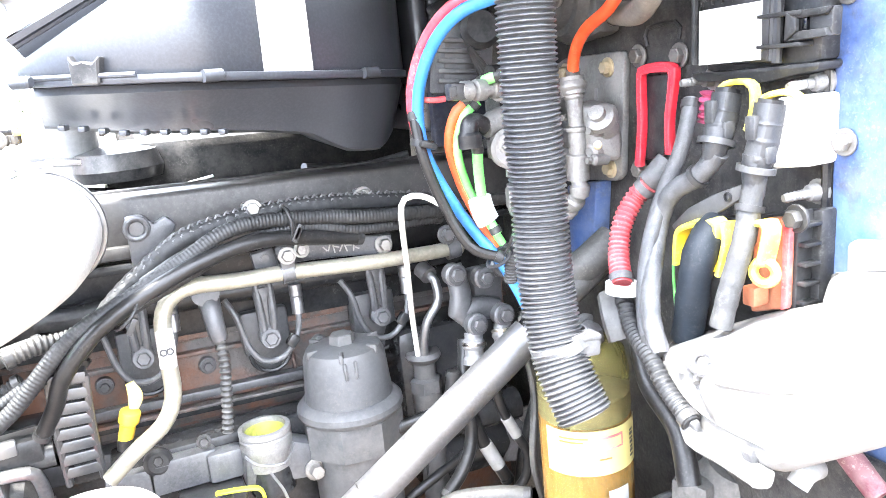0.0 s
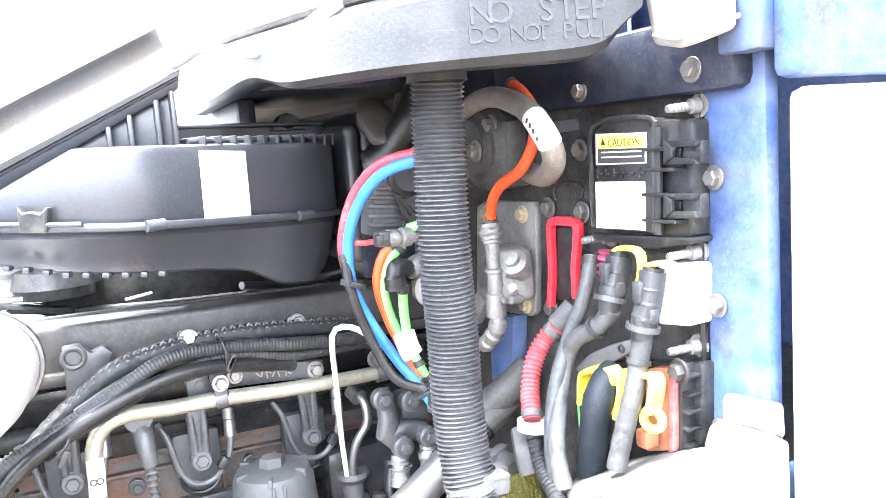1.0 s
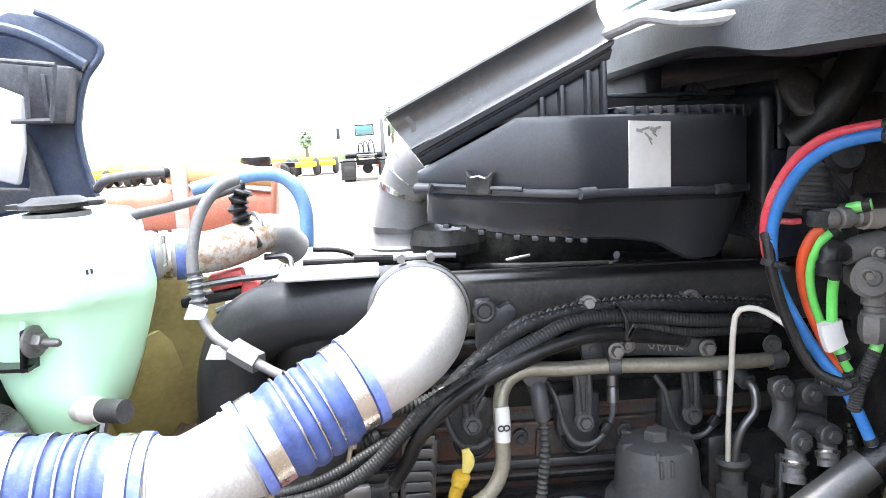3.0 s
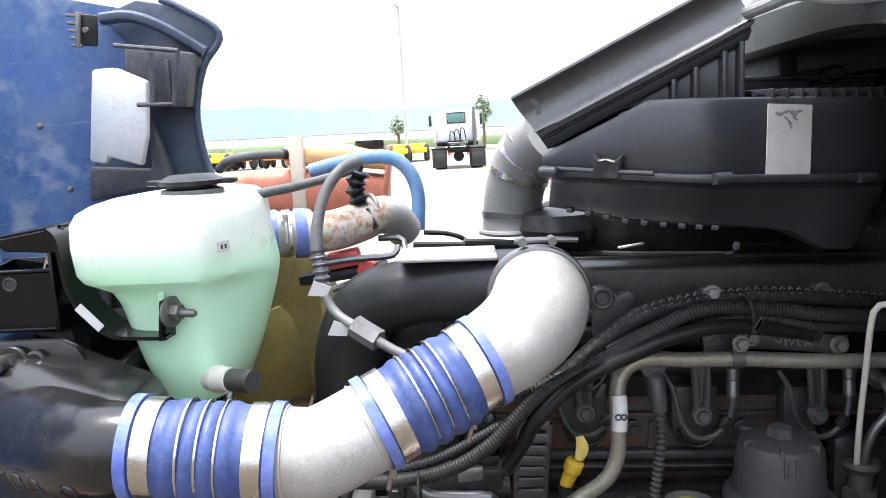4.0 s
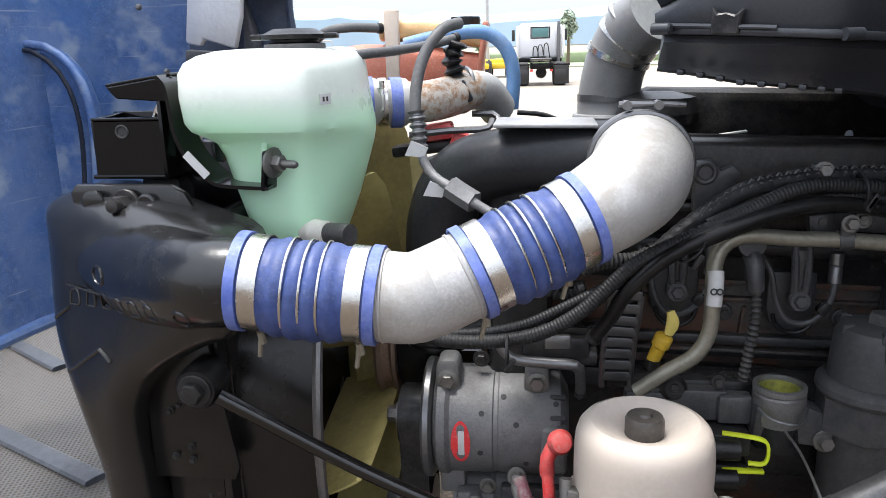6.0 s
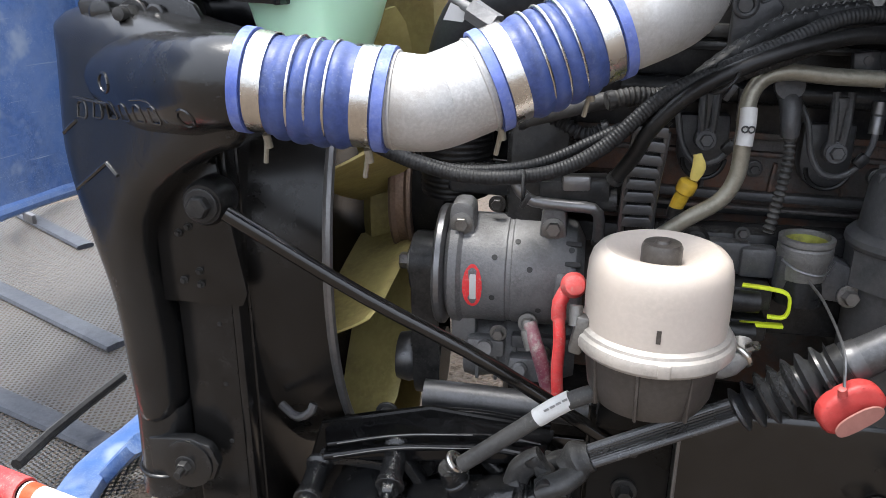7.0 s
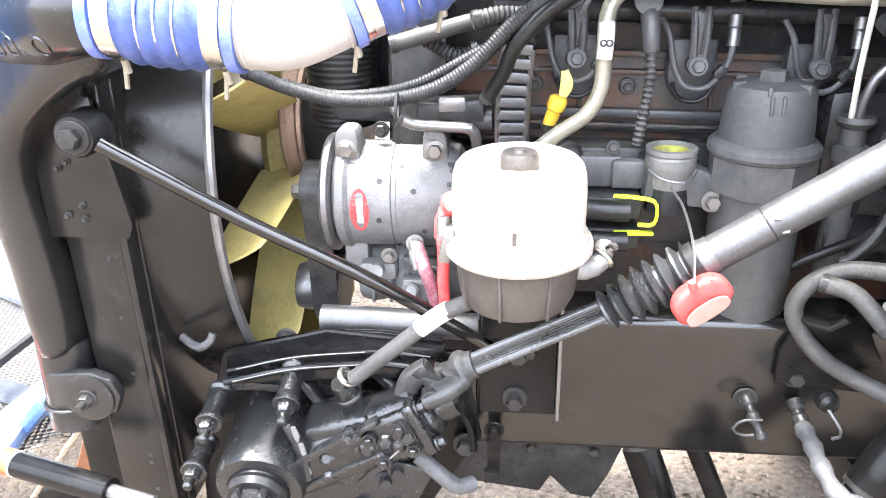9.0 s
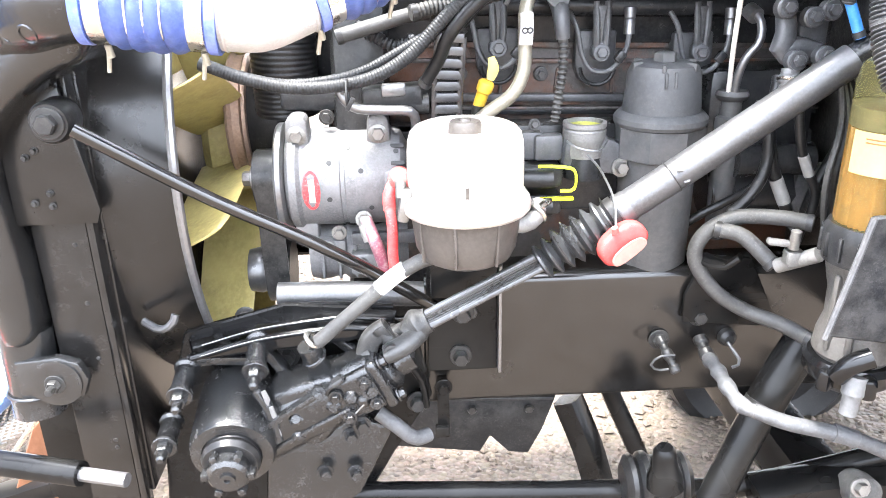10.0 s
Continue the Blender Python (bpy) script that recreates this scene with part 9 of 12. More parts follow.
air_tube([(0.535, 0.970, 1.691), (0.517, 0.980, 1.679), (0.508, 0.990, 1.641), (0.522, 1.000, 1.590), (0.539, 0.990, 1.540), (0.560, 0.980, 1.490)], 0.0072, ORANGE_TUBE, "orange nylon air tube")
air_tube([(0.538, 0.960, 1.689), (0.521, 0.970, 1.672), (0.513, 0.980, 1.633), (0.527, 0.990, 1.583), (0.543, 0.980, 1.542), (0.566, 0.970, 1.495)], 0.0055, GREEN_TUBE, "green nylon air tube")
air_tube([(0.527, 0.950, 1.639), (0.530, 0.960, 1.603), (0.539, 0.970, 1.552), (0.549, 0.960, 1.521)], 0.0065, GREEN_TUBE, "short green nylon air tube")
air_tube([(0.559, 0.930, 1.719), (0.548, 0.940, 1.716), (0.540, 0.960, 1.710)], 0.0068, GREEN_TUBE, "green nylon tube on a fitting")
solo("air_tube", tube([(0.511, 1.000, 1.695), (0.494, 1.000, 1.695), (0.478, 1.010, 1.698)], 0.004, 10), RED_TUBE, "short red tube into a connector", "air tube", "coloured air tubes")
solo("tape_wrap", tube([(0.530, 0.965, 1.571), (0.534, 0.965, 1.553), (0.540, 0.965, 1.539)], 0.0125, 14, 0.01, (1.2, 0.7, 0.7)), WHITE_PAPER, "white tape band round orange and green tubes", "tape")
hose_points = [(0.467, 1.000, 1.684), (0.470, 0.990, 1.631), (0.489, 0.985, 1.567), (0.514, 0.970, 1.510), (0.550, 0.950, 1.491)]
hose_line("black_harness", hose_points, 0.007, tube(hose_points, 0.007, 10), RUBBER, "black harness following the blue tube", "wiring")
zt = thing("cable_tie", (0.471, 0.990, 1.644), "black cable tie round the blue tube", "cable tie", "cable ties")
part("loop", band((0.473, 0.995, 1.645), (0.2, 0, 1), 0.013, 0.008, 0.002), BLACK_PLASTIC, zt)
part("head", box((0.475, 0.980, 1.643), (0.022, 0.01, 0.008), (0, 20, 0), bevel=0.002), BLACK_PLASTIC, zt)
zt = thing("cable_tie", (0.548, 0.950, 1.496), "black cable tie with a loose tail", "cable tie", "cable ties")
part("loop", ring((0.547, 0.955, 1.492), (0.5, 0, -0.8), 0.018, 0.0025), BLACK_PLASTIC, zt)
part("tail", tube([(0.548, 0.945, 1.497), (0.553, 0.940, 1.507), (0.556, 0.935, 1.521)], 0.0018, 6), BLACK_PLASTIC, zt)

# big corrugated drain hose from the cowl
drain = thing("drain_hose", (0.47, 0.68, 1.40), "grey-black corrugated cowl drain hose with open end", "drain hose")
HT = [(0.493, 0.745, 1.891), (0.493, 0.750, 1.839), (0.490, 0.75, 1.70), (0.493, 0.752, 1.62), (0.491, 0.748, 1.545), (0.491, 0.742, 1.494), (0.491, 0.730, 1.450), (0.493, 0.715, 1.418), (0.499, 0.700, 1.388)]
part("hose", tube(HT, lambda s: 0.0270 + 0.0015 * math.copysign(abs(math.cos(2 * math.pi * s / 0.0050)) ** 0.7, math.cos(2 * math.pi * s / 0.0050)), 28, 0.0050 / 6, hollow=True), DRAIN_LOOM, drain)
part("top_collar", lathe([(0.0275, -0.012), (0.031, -0.012), (0.031, 0.012), (0.0275, 0.012)], tuple(V(HT[0]) + V((0, 0, 0.002))), (0, 0, 1), 28), BLACK_PLASTIC, drain)
cl = part("clip_band", band((0.494, 0.732, 1.456), (0.25, -0.15, -1), 0.0288, 0.012, 0.002), GREY_WRAP, drain, "grey plastic clip")
part("clip_block", joined(box((0.509, 0.715, 1.457), (0.034, 0.02, 0.024), (0, 5, 0), bevel=0.004), box((0.511, 0.712, 1.465), (0.03, 0.016, 0.006), (0, 5, 0), bevel=0.002)), GREY_WRAP, cl)

# ---------------------------------------------------------------- fuel separator
sep = thing("fuel_separator", (0.608, 0.86, 0.95), "fuel filter with clear amber bowl on a black base", "fuel filter")
SC = V((0.600, 0.862, 0))
part("bowl", lathe([(0.0565, 1.16), (0.0575, 1.17), (0.057, 1.36), (0.052, 1.385), (0.04, 1.395), (0.02, 1.398), (0, 1.398)], SC, (0, 0, 1), 44), AMBER, sep, "clear amber plastic bowl")
fe = part("filter_element", lathe([(0, 1.165), (0.0505, 1.165), (0.0505, 1.300), (0, 1.300)], SC, (0, 0, 1), 72), AMBER_FILTER, sep, "pleated orange filter")
PLEAT = SC - V((0.608, 0.86, 0))
for v in fe.data.vertices:
    if math.hypot(v.co.x - PLEAT.x, v.co.y - PLEAT.y) > 0.03:
        k = int(math.floor(math.atan2(v.co.y - PLEAT.y, v.co.x - PLEAT.x) / (2 * math.pi) * 72 + 0.25)) % 2
        v.co.x += (PLEAT.x - v.co.x) * 0.16 * k
        v.co.y += (PLEAT.y - v.co.y) * 0.16 * k
part("liquid_band", lathe([(0, 1.302), (0.052, 1.302), (0.052, 1.330), (0.045, 1.334), (0, 1.334)], SC, (0, 0, 1), 36), BOWL_GREY, sep)
def on_bowl(a0, a1, z0, z1, r):
    """A thin curved patch on the bowl, from bearing a0 to a1."""
    bm = bmesh.new()
    n = max(2, int((a1 - a0) / 6))
    rows = []
    for k in range(n + 1):
        w = radians(a0 + (a1 - a0) * k / n)
        rows.append([bm.verts.new((SC.x + q * math.cos(w), SC.y + q * math.sin(w), z)) for q, z in ((r, z0), (r, z1), (r + 0.0004, z1), (r + 0.0004, z0))])
    for a, b in zip(rows, rows[1:]):
        for k in range(4):
            bm.faces.new((a[k], b[k], b[(k + 1) % 4], a[(k + 1) % 4]))
    bmesh.ops.recalc_face_normals(bm, faces=bm.faces)
    return bm


CREAM = material("cream_label", (0.33, 0.29, 0.115), 0.55, var=0.06, bump=0.0)
part("paper_label", on_bowl(185, 325, 1.244, 1.302, 0.0578), CREAM, sep, "pale cream printed label")
for z, a0, a1 in ((1.292, 205, 240), (1.287, 205, 234), (1.264, 252, 268)):
    part("print_bar", on_bowl(a0, a1, z, z + 0.002, 0.0584), AMBER_FILTER, sep)
for k in range(7):
    part("code_bar", on_bowl(300, 308, 1.254 + 0.0055 * k, 1.2565 + 0.0055 * k + 0.001 * (k % 2), 0.0584), BLACK_PRINT, sep)
part("price_sticker", on_bowl(262, 292, 1.196, 1.222, 0.0582), CANISTER_WHITE, sep, "crumpled white sticker")
logo = part("label_frame", on_bowl(248, 285, 1.276, 1.294, 0.0584), RED_CONDUIT, sep, "red printed frame")
part("frame_field", on_bowl(251, 282, 1.279, 1.291, 0.0590), CREAM, logo)
part("top_knob", joined(lathe([(0, 1.392), (0.03, 1.394), (0.028, 1.41), (0.012, 1.42), (0, 1.421)], SC, (0, 0, 1), 8), box((SC.x, SC.y, 1.415), (0.05, 0.016, 0.016), (0, 0, 30), bevel=0.004)), GREY_WRAP, sep, "grey vent knob")
part("lock_ring", lathe([(0.054, 1.108), (0.064, 1.110), (0.066, 1.13), (0.066, 1.155), (0.061, 1.166), (0.054, 1.166)], SC, (0, 0, 1), 44), BLACK_PLASTIC, sep, "black ribbed lock ring")
for k in range(16):
    w = 2 * math.pi * k / 16
    part("ring_rib", box((SC.x + 0.066 * math.cos(w), SC.y + 0.066 * math.sin(w), 1.135), (0.008, 0.006, 0.036), (0, 0, math.degrees(w)), bevel=0.002), BLACK_PLASTIC, sep)
part("base", lathe([(0, 0.955), (0.050, 0.955), (0.056, 0.965), (0.054, 0.99), (0.046, 1.02), (0.047, 1.06), (0.055, 1.095), (0.059, 1.112), (0, 1.112)], SC, (0, 0, 1), 36), HEAD_GREY, sep, "dusty grey cast filter head")
for w in (200, 232, 300):
    w = radians(w)
    part("cast_rib", box((SC.x + 0.050 * math.cos(w), SC.y + 0.050 * math.sin(w), 1.035), (0.018, 0.010, 0.12), (0, 0, math.degrees(w)), bevel=0.004), HEAD_GREY, sep)
part("foot_ring", lathe([(0.045, 0.925), (0.062, 0.925), (0.066, 0.932), (0.066, 0.948), (0.060, 0.957), (0.045, 0.957)], SC, (0, 0, 1), 40), GLOSS_BLACK, sep, "black clamp ring")
for w in (215, 262, 310):
    w = radians(w)
    part("ring_lug", box((SC.x + 0.068 * math.cos(w), SC.y + 0.068 * math.sin(w), 0.938), (0.026, 0.020, 0.034), (0, 0, math.degrees(w)), bevel=0.006), GLOSS_BLACK, sep)
part("sump", lathe([(0, 0.905), (0.036, 0.905), (0.044, 0.915), (0.046, 0.927), (0, 0.927)], SC, (0, 0, 1), 30), BLACK_PLASTIC, sep)
part("drain_pipe", tube([(0.575, 0.80, 0.955), (0.570, 0.795, 0.925), (0.568, 0.793, 0.897)], lambda s: 0.016 if s < 0.03 else 0.0125, 16, 0.005), HOSE_GREY, sep, "grey drain spout")
part("grip", tube([(0.548, 0.806, 0.952), (0.560, 0.796, 0.976), (0.585, 0.790, 0.990)], 0.015, 14), GLOSS_BLACK, sep)
part("shield", prism([(-0.098, -0.020), (0.10, -0.055), (0.12, 0.16), (-0.062, 0.150)], 0.010, pose(0.600, 0.775, 1.055, 0, 0, 0), 0.003), BLACK_PLASTIC, sep, "black plastic guard")
part("shield_edge", tube([(0.500, 0.772, 1.033), (0.519, 0.772, 1.118), (0.537, 0.772, 1.206)], 0.0045, 8, 0.02), GREY_WRAP, sep, "pale worn guard edge")
vlv = thing("drain_valve", (0.555, 0.95, 1.05), "pale brass valve with lever on the fuel filter", "valve")
part("body", joined(tube([(0.528, 0.980, 1.053), (0.544, 0.960, 1.068), (0.565, 0.930, 1.091)], 0.012, 14), box((0.540, 0.955, 1.077), (0.028, 0.024, 0.024), bevel=0.004)), DUSTY_CAST, vlv)
part("stem", lathe([(0, 0), (0.008, 0), (0.008, 0.03), (0, 0.034)], (0.534, 0.950, 1.094), (0, -0.1, 1), 12), BOLT, vlv)
part("lever", box((0.519, 0.955, 1.102), (0.05, 0.014, 0.01), (0, 10, 0), bevel=0.003), DUSTY_CAST, vlv)
hose_points = [(0.527, 0.985, 1.049), (0.507, 1.010, 1.071), (0.485, 1.030, 1.089), (0.450, 1.050, 1.093)]
hose_line("fuel_hose", hose_points, 0.013, tube(hose_points, 0.013, 14), GREY_RUBBER, "short grey fuel hose with blanked end", "hose")
hose_points = [(0.589, 1.000, 1.115), (0.547, 1.030, 1.116), (0.486, 1.060, 1.108), (0.436, 1.060, 1.080), (0.426, 1.060, 1.034), (0.463, 1.050, 0.979), (0.517, 1.040, 0.944), (0.564, 1.000, 0.935), (0.593, 0.950, 0.928)]
hose_line("fuel_hose", hose_points, 0.013, tube(hose_points, 0.013, 14), GREY_RUBBER, "grey rubber fuel hose in a wide loop", "hose")
hb = thing("hanger_bracket", (0.5, 1.09, 0.9), "black bracket plate bolted on the frame rail", "bracket")
part("plate", prism(outline([(0.425, 1.090, 0.957), (0.457, 1.090, 1.031), (0.539, 1.090, 1.022), (0.596, 1.090, 0.904), (0.567, 1.090, 0.888), (0.425, 1.090, 0.903)]), 0.01, Matrix.Translation((0, 1.085, 0)), 0.004, 2), FRAME_BLACK, hb)
part("tongue", tube([(0.440, 1.070, 1.035), (0.468, 1.040, 1.030), (0.490, 1.030, 1.049)], 0.02, 12, 0.02, (1, 0.3, 0.6)), FRAME_BLACK, hb)
# frame fittings and lower parts
fitg = thing("test_port", (0.40, 1.05, 0.83), "grey hydraulic test port with a plastic loop cap", "fitting")
part("body", tube([(0.389, 1.090, 0.870), (0.396, 1.060, 0.852), (0.408, 1.040, 0.826)], lambda s: 0.010 - 0.003 * (int(s / 0.014) % 2), 14, 0.004), BOLT_DARK, fitg)
part("loop", tube([(0.405, 1.050, 0.857), (0.375, 1.050, 0.854), (0.363, 1.050, 0.836), (0.384, 1.050, 0.827), (0.405, 1.045, 0.835)], 0.0022, 8), PLUG_GREY, fitg)
part("nut", hex_bolt((0.390, 1.098, 0.864), (0, -1, 0), 0.013, 0.012), BOLT_DARK, fitg)
bk = thing("brake_hose", (0.5, 1.0, 0.8), "grey wrapped brake hose from a frame fitting", "brake hose")
part("fitting", tube([(0.463, 1.090, 0.867), (0.465, 1.060, 0.852), (0.471, 1.040, 0.840)], lambda s: 0.013 - 0.003 * (int(s / 0.014) % 2), 14, 0.004), BOLT_DARK, bk)
part("wrap", tube([(0.464, 1.045, 0.850), (0.462, 1.000, 0.853), (0.460, 0.950, 0.850), (0.469, 0.910, 0.839), (0.490, 0.898, 0.834)], lambda s: 0.0125 + 0.002 * math.sin(s * 150), 14), GREY_WRAP, bk, "grey cloth wrap")
part("hose", tube([(0.484, 0.900, 0.836), (0.533, 0.880, 0.823), (0.618, 0.860, 0.808), (0.682, 0.850, 0.782), (0.760, 0.850, 0.740)], 0.0125, 14), GREY_WRAP, bk)
part("tape_end", tube([(0.600, 0.864, 0.8115), (0.618, 0.860, 0.808), (0.634, 0.8575, 0.802)], 0.0145, 14, 0.006), GREY_WRAP, bk)
hk = thing("clip_hook", (0.508, 1.080, 0.868), "dark rubber grommet with a wire hook", "clip")
part("grommet", lathe([(0, 0), (0.018, 0), (0.015, 0.01), (0.008, 0.016), (0, 0.017)], (0.516, 1.098, 0.863), (0, -1, 0.1), 18), RUBBER, hk)
part("hook", tube([(0.509, 1.075, 0.864), (0.530, 1.060, 0.831), (0.516, 1.060, 0.820)], 0.003, 6), SATIN_STEEL, hk)
sh = thing("shock_absorber", (0.460, 0.950, 0.612), "black shock absorber slanting below the frame", "shock absorber")
part("dust_tube", tube([(0.608, 1.000, 0.906), (0.571, 0.988, 0.848), (0.542, 0.978, 0.793)], 0.033, 22), FRAME_BLACK, sh)
part("body", tube([(0.546, 0.980, 0.801), (0.504, 0.965, 0.718), (0.460, 0.950, 0.612)], 0.029, 22), FRAME_BLACK, sh)
part("rim", band((0.542, 0.978, 0.793), V((0.460, 0.950, 0.612)) - V((0.608, 1.000, 0.906)), 0.0305, 0.008, 0.004, 24), BOLT_DARK, sh)
stab = thing("stabiliser_bar", (0.35, 1.0, 0.56), "black stabiliser bar clamped in a rubber bush", "stabiliser bar")
part("bar", tube([(-0.186, 1.050, 0.594), (0.058, 1.050, 0.579), (0.306, 1.050, 0.568), (0.543, 1.040, 0.571), (0.826, 1.020, 0.647)], 0.021, 18), FRAME_BLACK, stab)
part("bush", lathe([(0, -0.062), (0.034, -0.062), (0.050, -0.052), (0.053, -0.044), (0.046, -0.036), (0.054, -0.028), (0.055, -0.018), (0.047, -0.010), (0.044, 0.012), (0.054, 0.020), (0.055, 0.034), (0.046, 0.042), (0.05, 0.05), (0.036, 0.062), (0, 0.062)], (0.384, 1.030, 0.605), (1, 0, 0.05), 32), RUBBER, stab, "black rubber bush")
part("clamp", lathe([(0.034, -0.01), (0.031, 0.015), (0.024, 0.035), (0.021, 0.058), (0.0195, 0.068), (0.014, 0.075), (0, 0.077)], (0.384, 0.985, 0.638), (-0.10, -0.05, 1), 24), FRAME_BLACK, stab)
solo("link_arm", tube([(0.263, 1.250, 0.647), (0.303, 1.220, 0.545), (0.328, 1.200, 0.457)], 0.029, 10, 0.03, (1, 1, 0.5)), FRAME_BLACK, "dark slanting suspension link", "link arm")
solo("link_arm", tube([(0.372, 1.420, 0.632), (0.405, 1.400, 0.544), (0.439, 1.380, 0.469), (0.494, 1.350, 0.343)], 0.022, 10, 0.03, (1, 1, 0.5)), FRAME_BLACK, "dark slanting suspension link", "link arm")
guard = thing("splash_guard", (0.06, 1.25, 0.51), "black plastic splash guard below the frame", "splash guard")
part("panel", prism(outline([(-0.111, 1.250, 0.668), (0.239, 1.250, 0.656), (0.211, 1.250, 0.573), (0.182, 1.250, 0.513), (0.139, 1.250, 0.519), (0.099, 1.250, 0.562), (0.078, 1.250, 0.523), (-0.116, 1.250, 0.549)]), 0.012, Matrix.Translation((0, 1.25, 0)), 0.004, 2), BLACK_PLASTIC, guard)
part("inner_box", prism(outline([(-0.10, 1.3, 0.668), (0.225, 1.3, 0.658), (0.198, 1.3, 0.575), (0.175, 1.3, 0.530), (-0.10, 1.3, 0.555)]), 0.26, Matrix.Translation((0, 1.41, 0)), 0.01, 2), BLACK_PLASTIC, guard)
part("top_flange", box((0.06, 1.250, 0.664), (0.345, 0.030, 0.008), (0, 2, 0), bevel=0.003), BLACK_PLASTIC, guard)
for x in (-0.06, 0.06, 0.18):
    part("fastener", lathe([(0, 0), (0.010, 0), (0.008, 0.005), (0, 0.006)], (x, 1.243, 0.636 - 0.03 * x), (0, -1, 0), 14), BOLT_DARK, guard)
solo("axle_beam", box((0.75, 1.75, 0.50), (0.12, 1.7, 0.12), bevel=0.03), FRAME_BLACK, "black front axle beam under the frame", "axle")
solo("far_wheel", lathe([(0, -0.13), (0.20, -0.13), (0.22, -0.10), (0.30, -0.13), (0.335, -0.11), (0.348, -0.06), (0.35, 0.06), (0.335, 0.11), (0.30, 0.13), (0, 0.13)], (1.137, 2.200, 0.235), (0.05, 1, 0), 40), RUBBER, "dark wheel beyond the frame rails", "wheel")
spring = thing("leaf_spring", (0.682, 1.000, 0.607), "dark leaf spring with grey end boss under the frame", "leaf spring")
part("leaf", loft([(0.556, 1.000, 0.587), (0.662, 1.000, 0.598), (0.758, 1.000, 0.603), (0.889, 1.000, 0.594)], [(0.04, 0.026, 0.5)] * 4, segments=14), FRAME_BLACK, spring)
part("boss", lathe([(0, -0.02), (0.028, -0.02), (0.032, 0.0), (0.03, 0.03), (0.02, 0.036), (0, 0.036)], (0.730, 0.965, 0.617), (0, -1, 0.25), 22), GREY_RUBBER, spring)
part("nut", hex_bolt((0.711, 0.930, 0.646), (0, -1, 0.25), 0.012, 0.012), BOLT, spring)


# ---------------------------------------------------------------- things on the firewall
def slab(points, x0, x1, bevel=0.003, segments=2):
    """An outline on the firewall (its y-z places) made solid from x0 out to x1."""
    bm = bmesh.new()
    face = bm.faces.new([bm.verts.new((x0, p[1], p[2])) for p in points])
    out = bmesh.ops.extrude_face_region(bm, geom=[face])
    bmesh.ops.translate(bm, vec=(x1 - x0, 0, 0), verts=[v for v in out["geom"] if isinstance(v, bmesh.types.BMVert)])
    bmesh.ops.recalc_face_normals(bm, faces=bm.faces)
    if bevel:
        bmesh.ops.bevel(bm, geom=bm.edges[:], offset=bevel, segments=segments, affect="EDGES", profile=0.5)
    return bm


fuse = thing("fuse_box", (0.70, 0.69, 1.71), "black plastic fuse box with yellow caution label", "fuse box")
part("cover", slab([(0.685, 0.741, 1.821), (0.685, 0.714, 1.832), (0.685, 0.647, 1.829), (0.685, 0.649, 1.708), (0.685, 0.737, 1.709)], 0.727, 0.685, 0.006), BLACK_PLASTIC, fuse)
part("body", slab([(0.700, 0.742, 1.831), (0.700, 0.604, 1.825), (0.700, 0.606, 1.707), (0.700, 0.662, 1.698), (0.700, 0.751, 1.702)], 0.727, 0.70, 0.006), BLACK_PLASTIC, fuse)
for corners, hole in (([(0.680, 0.627, 1.805), (0.680, 0.584, 1.803), (0.680, 0.585, 1.781), (0.680, 0.628, 1.781)], [(0.680, 0.615, 1.798), (0.680, 0.587, 1.798), (0.680, 0.588, 1.787), (0.680, 0.616, 1.788)]),
                      ([(0.680, 0.629, 1.751), (0.680, 0.586, 1.752), (0.680, 0.587, 1.728), (0.680, 0.631, 1.726)], [(0.680, 0.618, 1.745), (0.680, 0.590, 1.746), (0.680, 0.590, 1.735), (0.680, 0.618, 1.734)])):
    lt = part("latch", slab(corners, 0.702, 0.690, 0.002), BLACK_PLASTIC, fuse)
    part("latch_rim", joined(slab([corners[0], corners[1], hole[1], hole[0]], 0.692, 0.684, 0.001), slab([hole[3], hole[2], corners[2], corners[3]], 0.692, 0.684, 0.001), slab([corners[0], hole[0], hole[3], corners[3]], 0.692, 0.682, 0.001)), BLACK_PLASTIC, lt)
    part("catch", slab([hole[0], tuple(V(hole[0]).lerp(V(hole[1]), 0.3)), tuple(V(hole[3]).lerp(V(hole[2]), 0.3)), hole[3]], 0.692, 0.686, 0.001), GLOSS_BLACK, lt)
part("rim", joined(tube([(0.687, 0.750, 1.711), (0.687, 0.748, 1.764), (0.687, 0.746, 1.818), (0.687, 0.716, 1.831), (0.687, 0.649, 1.828), (0.687, 0.645, 1.811), (0.687, 0.647, 1.753), (0.687, 0.649, 1.710)], 0.0035, 8, 0.006)), BLACK_PLASTIC, fuse)
part("lower_flange", slab([(0.700, 0.767, 1.701), (0.700, 0.603, 1.707), (0.700, 0.604, 1.700), (0.700, 0.662, 1.690), (0.700, 0.757, 1.693)], 0.726, 0.694, 0.003), BLACK_PLASTIC, fuse)
part("hinge_post", tube([(0.690, 0.642, 1.819), (0.690, 0.644, 1.764), (0.690, 0.646, 1.708)], 0.005, 10, 0.01), BLACK_PLASTIC, fuse)
for p in ((0.690, 0.650, 1.797), (0.690, 0.651, 1.776), (0.690, 0.650, 1.750), (0.690, 0.651, 1.723)):
    part("rib", box((0.692, p[1] - 0.012, p[2]), (0.018, 0.05, 0.004), bevel=0.001), BLACK_PLASTIC, fuse)
cl1 = part("caution_label", slab([(0.684, 0.734, 1.817), (0.684, 0.652, 1.815), (0.684, 0.654, 1.783), (0.684, 0.736, 1.782)], 0.6845, 0.6836, 0), WHITE_PAPER, fuse, "black and yellow caution label")
